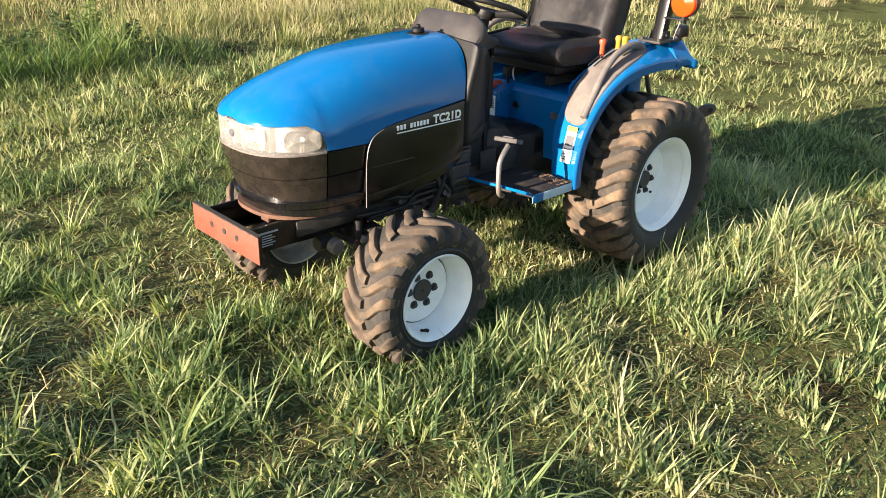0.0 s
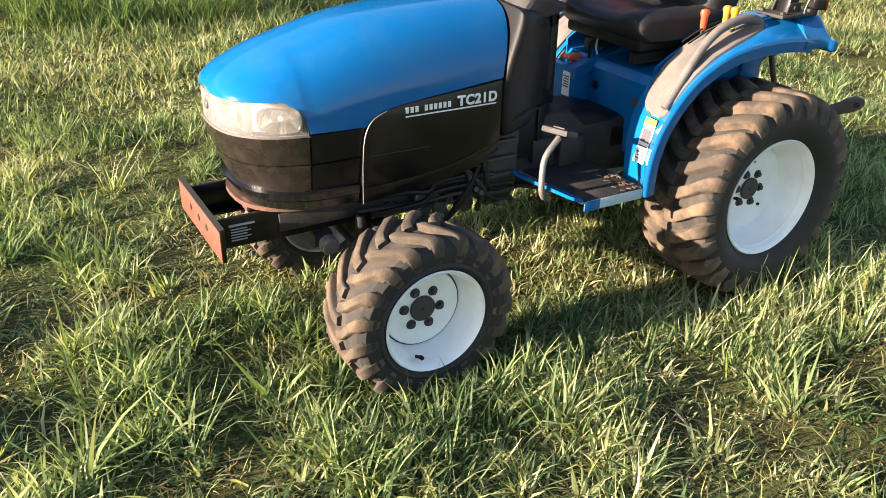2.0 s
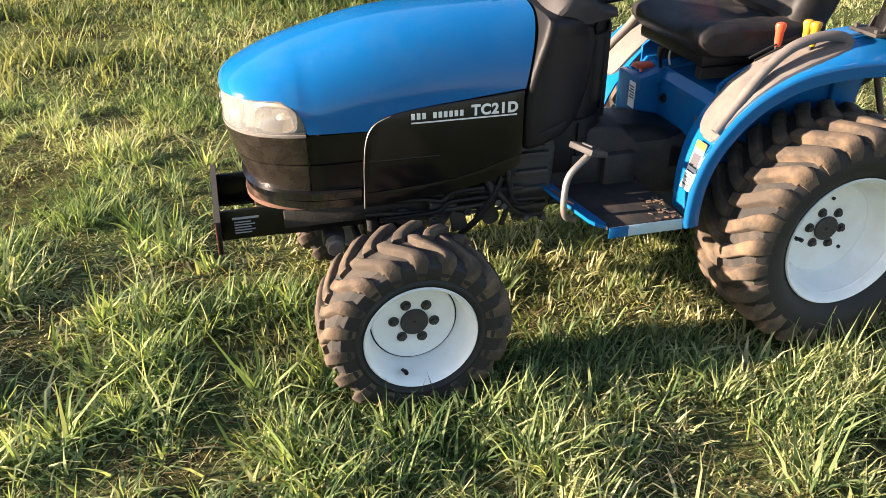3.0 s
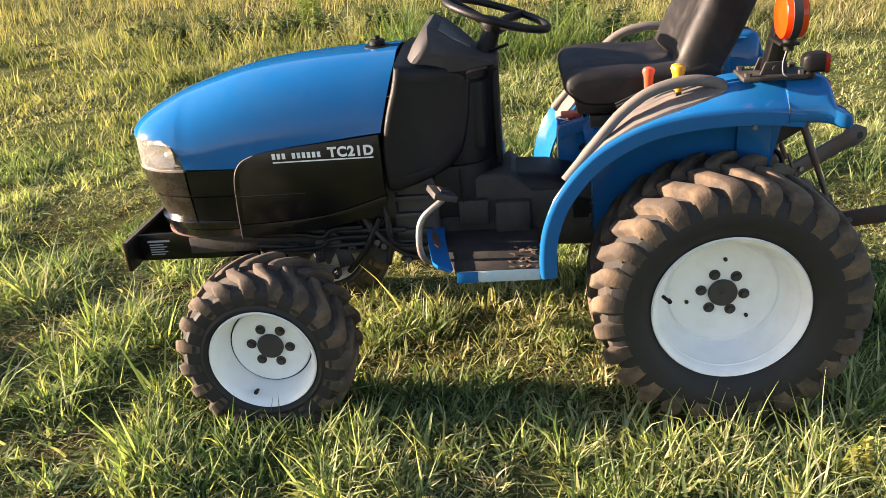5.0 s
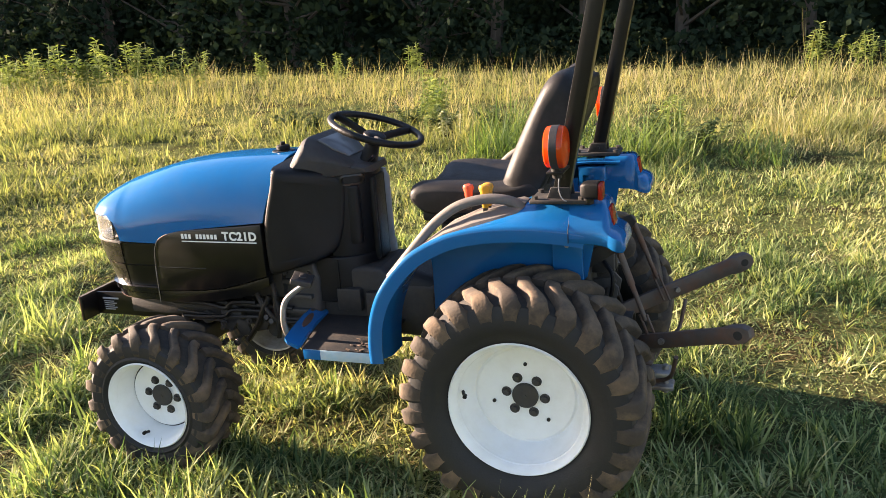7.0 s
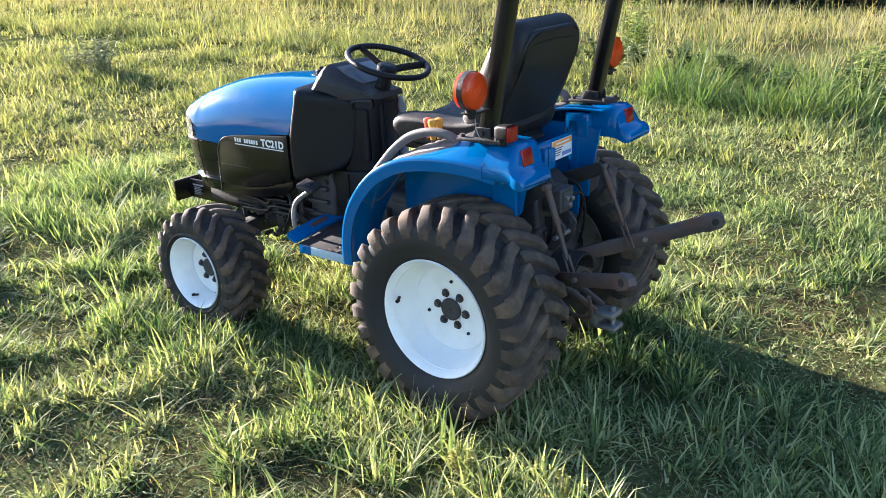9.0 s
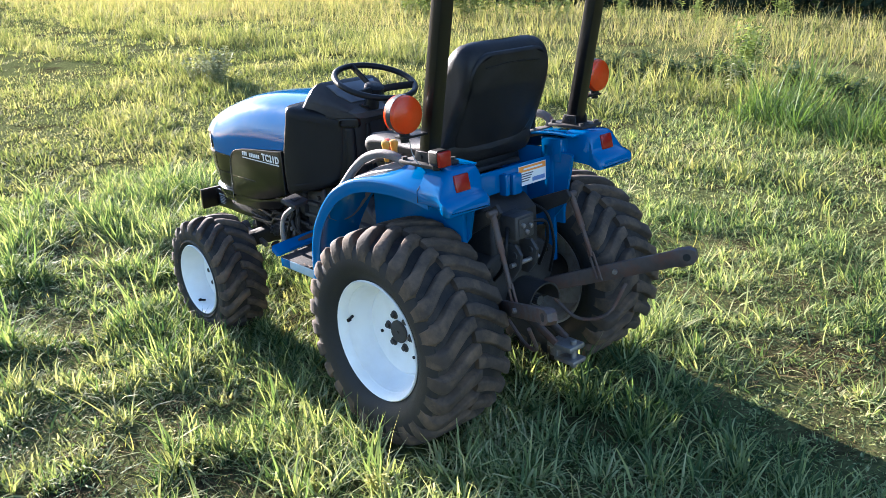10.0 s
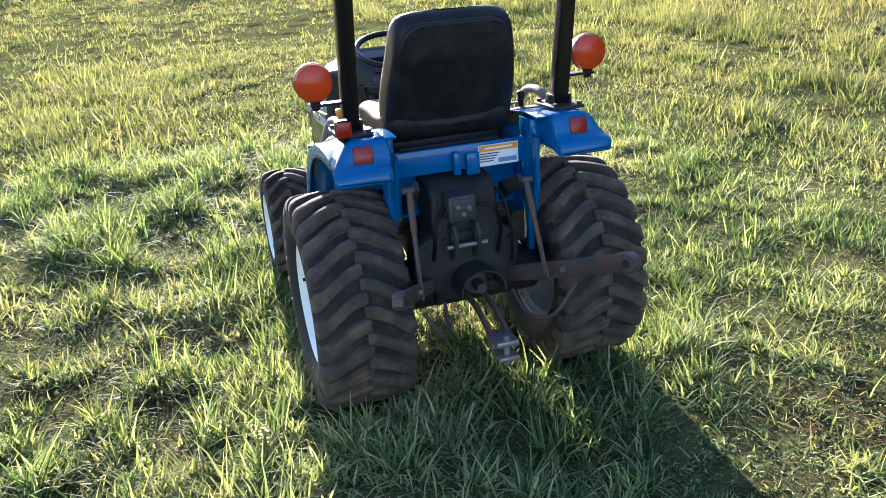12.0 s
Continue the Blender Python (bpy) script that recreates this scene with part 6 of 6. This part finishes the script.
# lush, bent tufts in front of the tractor
blades("grass", *tufts(950, 22, -4.4, -1.75, -2.2, 1.0, 0.150, 0.32, 0.045, 0.0095, 1.1, 1.3, 0.8, True), M_lush, "longer bright green grass bent over", 4)
blades("grass", *tufts(1700, 17, -1.95, 1.1, -2.3, -0.72, 0.088, 0.32, 0.030, 0.0086, 0.85, 1.5, 0.5, True), M_palegrass, "paler yellowish tufts beside the tractor")
# upright tufts left standing round the wheels
for x0, x1, y0, y1, cnt in ((-0.50, 0.60, -1.05, -0.64, 120), (-1.85, -1.05, -0.95, -0.60, 56), (0.22, 0.55, -0.62, -0.25, 26), (-0.62, -0.42, -0.75, -0.3, 12)):
    blades("grass", *tufts(cnt, 20, x0, x1, y0, y1, 0.120, 0.28, 0.030, 0.0084, 0.50, 0.2, 0.3), M_grass, "upright grass tufts beside the wheels")
blades("grass", *tufts(26, 20, 0.36, 0.70, 0.05, 0.28, 0.22, 0.2, 0.035, 0.0085, 0.42, 0.0, 0.4), M_grass, "tall pale tuft behind the hitch")
blades("grass", *tufts(480, 15, 0.5, 3.4, 0.75, 2.8, 0.110, 0.34, 0.040, 0.0078, 0.75, 0.8, 0.5), M_grass, "loose grass tufts behind the tractor")
# middle field
blades("grass", *tufts(9000, 10, -9, 7.5, 2.6, 8.2, 0.100, 0.34, 0.080, 0.0100, 0.85, 1.0, 0.5), M_far, "tufted field grass further off", 2)
blades("grass", *tufts(2600, 9, -30, -9, 3.8, 9, 0.145, 0.30, 0.10, 0.019, 0.80, 1.0, 0.6), M_far, "tufted field grass far off", 2)
blades("grass", *tufts(5200, 9, -27, -4.6, -9, 4.2, 0.140, 0.36, 0.10, 0.019, 0.80, 1.2, 0.6), M_far, "tufted field grass towards the sun", 2)
blades("grass", *tufts(3000, 10, 3.4, 11, -4.2, 4.2, 0.120, 0.30, 0.07, 0.014, 0.80, 1.0, 0.6), M_far, "tufted field grass behind the tractor", 2)
blades("grass", *tufts(3600, 9, -60, -27, -16, 14, 0.26, 0.34, 0.25, 0.06, 0.80, 0.8, 0.6), M_far, "field grass on the horizon towards the sun", 2)
blades("grass", *tufts(1800, 10, -4.6, 3.4, -8, -2.3, 0.120, 0.30, 0.07, 0.013, 0.80, 0.6, 0.6), M_far, "tufted field grass beside the path", 2)
blades("grass", *tufts(1000, 10, 3.4, 14, -8, -4, 0.140, 0.30, 0.09, 0.015, 0.80, 0.6, 0.6), M_far, "tufted field grass behind the tractor", 2)
blades("grass", *tufts(5600, 11, -10.5, -4.6, -3, 4.2, 0.115, 0.32, 0.065, 0.0115, 0.75, 1.3, 0.5), M_far, "tufted field grass in front of the tractor", 2)
blades("grass", *tufts(3400, 12, -2.5, 5.5, 2.3, 5.2, 0.095, 0.32, 0.045, 0.0090, 0.85, 0.9, 0.5), M_grass, "tufted grass beyond the tractor", 2)
n = 30000
x, y = rng.uniform(-5, 5.5, n), 2.4 + 4.2 * rng.uniform(0, 1, n) ** 1.3
blades("grass", x, y, rng.uniform(0, 6.28, n), rng.uniform(0.03, 0.09, n) * (0.5 + 0.7 * swath(x, y)), rng.uniform(0.006, 0.010, n), rng.uniform(0.2, 1.3, n), rng.uniform(0, 1.0, n), M_grass, "short sward further off", 2)
n = 21000
x, y = rng.uniform(-12, -4.4, n), rng.uniform(-1.5, 5.5, n)
blades("grass", x, y, rng.uniform(0, 6.28, n), rng.uniform(0.05, 0.12, n) * (0.5 + 0.7 * swath(x, y)), rng.uniform(0.010, 0.018, n), rng.uniform(0.2, 1.2, n), rng.uniform(0, 1.0, n), M_far, "short sward in front of the tractor", 2)
# ragged rows of longer grass along the mown swaths
for xa, xb, ya, yb, cnt, h in ((-20, -5, 2.6, 3.3, 330, 0.25), (-9, -3, 4.6, 5.2, 200, 0.22), (-22, -10, 4.9, 6.0, 420, 0.34), (-9.5, -6.0, 0.9, 1.5, 90, 0.2), (-4.6, 1, 3.3, 3.7, 110, 0.18)):
    blades("tall_grass", *tufts(cnt, 16, xa, xb, ya, yb, h, 0.25, 0.09, 0.012, 0.55, 1.6, 0.4), M_far, "ragged row of longer grass along a mown swath", 3)
# a band of tall, lush grass and the dry meadow behind it
blades("tall_grass", *tufts(620, 22, -13, 5, 5.7, 7.6, 0.26, 0.3, 0.09, 0.010, 0.45, 1.8), M_far, "band of taller lush green grass", 3)
blades("tall_grass", *tufts(300, 22, -2.2, 0.9, 5.1, 7.0, 0.34, 0.36, 0.08, 0.011, 0.7, 1.8), M_bright, "dense clump of tall bright green grass", 3)
blades("meadow_grass", *tufts(5600, 13, -32, 16, 7.8, 14.5, 0.32, 0.34, 0.24, 0.0085, 0.60, 0.9, 0.4), M_meadow, "tall dry straw-coloured meadow grass", 2)
blades("meadow_grass", *tufts(800, 16, 0.8, 6.5, 6.2, 8.2, 0.30, 0.30, 0.18, 0.0085, 0.55, 0.9, 0.4), M_meadow, "dry meadow grass behind the lush clump", 2)
blades("meadow_grass", *tufts(1900, 11, 5, 24, 4.5, 15, 0.33, 0.30, 0.12, 0.013, 0.40, 0.8), M_meadow, "dry meadow grass beyond the mown strip", 2)
blades("meadow_grass", *tufts(2600, 12, -44, -17, 6, 15, 0.36, 0.30, 0.14, 0.016, 0.40, 1.0), M_meadow, "dry meadow grass far off", 2)


def seed_stalks(n, x0, x1, y0, y1, h):
    """Thin upright stalks with a narrow seed head."""
    x, y = rng.uniform(x0, x1, n), rng.uniform(y0, y1, n)
    az = rng.uniform(0, 6.28, n)
    L = h * rng.uniform(0.5, 1.5, n)
    return x, y, az, L, np.full(n, 0.007), np.abs(rng.normal(0, 0.10, n)), np.abs(rng.normal(0.35, 0.35, n))


blades("seed_stalk", *seed_stalks(2600, -34, 16, 9.0, 15.0, 0.46), M_meadow, "dry seed stalks above the meadow", 3)


# ---- weeds ----
def weed(x, y, h, seed, mat=None, label="leafy tall green weed at the edge of the meadow", stems=9, broad=1.0, wide=0.3):
    """Several leafy stems from one root, leaves thickest near the tips."""
    rnd = random.Random(seed)
    mat = mat or M_weed
    z0 = ground_z(x, y) - 0.02
    root = tagged(new("weed_plant"), label, "weed", "weeds in the field")
    root.location = (x, y, z0)
    bs, bl = bmesh.new(), bmesh.new()
    for k in range(stems):
        a, ln = rnd.uniform(0, 6.28), h * rnd.uniform(0.55, 1.0)
        o = rnd.uniform(0.05, wide) * ln
        bx, by = rnd.gauss(0, 0.16) * h, rnd.gauss(0, 0.16) * h
        pts = [(bx, by, 0), (bx + math.cos(a) * o * 0.4, by + math.sin(a) * o * 0.4, ln * 0.5), (bx + math.cos(a) * o, by + math.sin(a) * o, ln)]
        tube(bs, pts, 0.004 + 0.003 * h, 5, steps=3)
        for j in range(34):
            t = rnd.uniform(0.1, 1.0) ** 0.6
            c = Vector(pts[0]).lerp(Vector(pts[1]), t * 2) if t < 0.5 else Vector(pts[1]).lerp(Vector(pts[2]), t * 2 - 1)
            b = rnd.uniform(0, 6.28)
            L, w = h * rnd.uniform(0.09, 0.18), h * rnd.uniform(0.014, 0.028) * broad
            d = Vector((math.cos(b), math.sin(b), rnd.uniform(0.0, 0.9))).normalized()
            sd = Vector((-math.sin(b), math.cos(b), rnd.uniform(-0.3, 0.3)))
            bl.faces.new([bl.verts.new(c), bl.verts.new(c + d * L * 0.45 + sd * w), bl.verts.new(c + d * L - Vector((0, 0, L * 0.3))), bl.verts.new(c + d * L * 0.45 - sd * w)])
    part("stem", bs, mat, root)
    part("leaves", bl, mat, root, sharp=180)


for i, (x, y, h) in enumerate(((-3.45, 7.9, 0.6), (-13.2, 11.2, 1.15), (-12.6, 11.4, 1.05), (-12.2, 11.6, 1.2), (-11.7, 11.9, 1.05), (-11.2, 12.2, 0.95), (-10.6, 12.4, 0.85), (-14.0, 11.5, 1.0), (-14.6, 11.3, 0.9), (-15.3, 11.8, 0.8), (-9.2, 12.8, 0.75), (-7.5, 13.0, 0.7), (1.8, 14.2, 0.9), (2.5, 13.8, 0.8), (3.2, 14.4, 0.9), (-0.2, 6.2, 0.6), (-3.3, 7.7, 0.75), (-3.0, 6.8, 0.5), (6.0, 9.5, 0.7), (-17.0, 12.5, 0.8), (-6.0, 13.5, 0.8))):
    weed(x, y, h, 40 + i)
for i, (x, y, h) in enumerate(((-8.5, 3.05, 0.52), (-8.75, 3.2, 0.46), (-8.25, 2.9, 0.44), (-8.95, 3.0, 0.40))):
    weed(x, y, h, 80 + i, M_pale, "pale bushy weed standing in the mown field", 12, 1.5, 0.6)
for i, (x, y, h) in enumerate(((-5.2, 7.0, 0.34), (-4.75, 6.85, 0.30), (-4.3, 6.95, 0.36), (-3.85, 6.8, 0.32), (-3.4, 6.9, 0.38), (-2.95, 7.0, 0.34), (-2.3, 6.9, 0.40), (-1.5, 6.3, 0.42), (-0.9, 6.0, 0.40), (-0.3, 6.2, 0.44), (0.2, 5.9, 0.36))):
    weed(x, y, h, 120 + i, M_dark, "low dark green bushy weed at the meadow's edge", 14, 2.6, 0.8)
weed(-2.73, 6.47, 0.50, 140, M_pale, "upright weed with pale silvery leaf spikes", 3, 1.6, 0.25)
for i, (x, y, h) in enumerate(((0.35, -0.79, 0.17), (0.10, -0.95, 0.10), (0.62, -0.70, 0.12))):
    weed(x, y, h, 95 + i, M_yellow, "small yellowing weed in the grass beside the rear wheel", 3, 2.2, 0.3)


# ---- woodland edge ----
# near-black leaf colour: the shade within the wood is put into it
M_shaded_leaf = leaf_material("shaded_tree_leaf", [(0.0, (0.016, 0.027, 0.016)), (0.5, (0.022, 0.035, 0.020)), (1.0, (0.030, 0.045, 0.025))], 0.15, 0.85, 0.03)
M_bark = material("bark", (0.07, 0.055, 0.042), 0.9, 0, 0.4, 12, 0.8, 40)


def tree(seed, h):
    rnd = random.Random(seed)
    root = tagged(new("tree"), "leafy broad-leaved tree of the woodland edge, leaves coloured dark for shade", "tree", "trees of the woodland edge")
    bs = bmesh.new()
    tube(bs, [(0, 0, -0.2), (rnd.uniform(-0.2, 0.2), rnd.uniform(-0.2, 0.2), h * 0.4), (rnd.uniform(-0.5, 0.5), rnd.uniform(-0.5, 0.5), h * 0.9)], [0.17, 0.16, 0.15, 0.13, 0.12, 0.11, 0.09, 0.07, 0.05, 0.04, 0.03], 8)
    verts, faces = [], []
    limbs = []
    for k in range(16):
        z = h * rnd.uniform(0.06, 0.85)
        a = rnd.uniform(0, 6.28)
        L = h * rnd.uniform(0.16, 0.34) * (1.15 - 0.6 * z / h)
        tip = Vector((math.cos(a) * L, math.sin(a) * L, z + L * rnd.uniform(0.1, 0.6)))
        tube(bs, [(0, 0, z), tip * 0.5 + Vector((0, 0, z * 0.5)), tip], [0.05, 0.04, 0.03, 0.02, 0.01], 4, steps=2)
        limbs.append((Vector((0, 0, z)), tip))
    for k in range(1350):
        a, b = rnd.choice(limbs)
        c = a.lerp(b, rnd.uniform(0.35, 1.15)) + Vector([rnd.gauss(0, 0.42) for _ in range(3)])
        n1v = Vector([rnd.gauss(0, 1) for _ in range(3)]).normalized()
        n2v = n1v.orthogonal().normalized()
        s = rnd.uniform(0.08, 0.15)
        i0 = len(verts)
        verts += [c - n1v * s, c + n2v * s * 0.6, c + n1v * s, c - n2v * s * 0.6]
        faces.append((i0, i0 + 1, i0 + 2, i0 + 3))
    part("trunk", bs, M_bark, root)
    me = bpy.data.meshes.new("crown")
    me.from_pydata([tuple(v) for v in verts], [], faces)
    me.materials.append(M_shaded_leaf)
    ob = new("crown", me)
    ob.parent = root
    return root


kinds = [tree(100 + k, h) for k, h in enumerate((7.5, 8.5, 9.5, 7.0))]
rnd = random.Random(3)
spots = []
for k in range(37):
    x = -56 + 2.4 * k
    spots.append((x + rnd.uniform(-0.7, 0.7), 17.6 + rnd.uniform(-0.6, 0.8) + max(0, -x - 20) * 0.10))
for x in range(-56, 34, 4):
    spots.append((x + rnd.uniform(-1, 1), 21.5 + rnd.uniform(-1, 1) + max(0, -x - 20) * 0.10))
# unseen trees added far off on the other sides, to darken reflections in the bonnet
for x in range(-60, 44, 13):
    spots.append((x + rnd.uniform(-1.5, 1.5), -30 + rnd.uniform(-1.5, 1.5)))
for k in range(8):
    spots.append((-52 + rnd.uniform(-1.5, 1.5), -36 + 6 * k + rnd.uniform(-1, 1)))
for i, (x, y) in enumerate(spots):
    m = pose(x, y, ground_z(x, y), 0, 0, rnd.uniform(0, 360))
    if i < len(kinds):
        kinds[i].matrix_basis = m
    else:
        copy_thing(kinds[rnd.randrange(len(kinds))], m)
# depth of the wood: an uneven sheet behind the trees, coloured for its shade
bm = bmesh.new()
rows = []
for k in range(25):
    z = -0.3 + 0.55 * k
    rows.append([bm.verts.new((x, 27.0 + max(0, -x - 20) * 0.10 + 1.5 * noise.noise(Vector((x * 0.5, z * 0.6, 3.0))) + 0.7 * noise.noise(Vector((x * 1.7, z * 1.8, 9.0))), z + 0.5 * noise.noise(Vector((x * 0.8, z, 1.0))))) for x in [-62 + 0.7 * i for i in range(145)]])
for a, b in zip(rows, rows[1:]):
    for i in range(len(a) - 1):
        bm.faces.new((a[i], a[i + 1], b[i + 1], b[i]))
bank = part("backdrop", bm, material("wood_shade_colour", (0.020, 0.030, 0.018), 0.95, 0, 0.6, 3.0, 1.0, 6.0, spec=0.0), None, "uneven sheet behind the trees, coloured dark for the wood's shade", sharp=20)
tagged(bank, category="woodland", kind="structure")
# undergrowth at the foot of the trees
n = 52000
ux = rng.uniform(-56, 32, n)
back = rng.uniform(0, 1, n) < 0.45
uy = np.where(back, 20.0 + 4.0 * (np.arange(n) % 2), 16.6) + rng.normal(0, 0.6, n) + np.maximum(0, -ux - 20) * 0.10
uz = -0.1 + np.where(back, 10.0, 2.3) * rng.uniform(0, 1, n) ** 1.3 * (0.55 + 0.45 * np.sin(ux * 1.3) * np.sin(ux * 0.37 + 1))
d1 = rng.normal(0, 1, (n, 3))
d1 /= np.linalg.norm(d1, axis=1)[:, None]
d2 = np.cross(d1, rng.normal(0, 1, (n, 3)))
d2 /= np.linalg.norm(d2, axis=1)[:, None]
sz = (rng.uniform(0.06, 0.16, n) * np.where(back, 1.8, 0.8))[:, None]
cc = np.stack([ux, uy, uz], 1)
vv = np.stack([cc - d1 * sz, cc + d2 * sz * 0.6, cc + d1 * sz, cc - d2 * sz * 0.6], 1).reshape(-1, 3)
me = bpy.data.meshes.new("undergrowth")
me.from_pydata(vv.tolist(), [], np.arange(4 * n).reshape(-1, 4).tolist())
me.materials.append(M_shaded_leaf)
tagged(new("undergrowth", me), "leafy undergrowth at the foot of the trees, coloured dark for shade", "shrubs", kind="stuff")
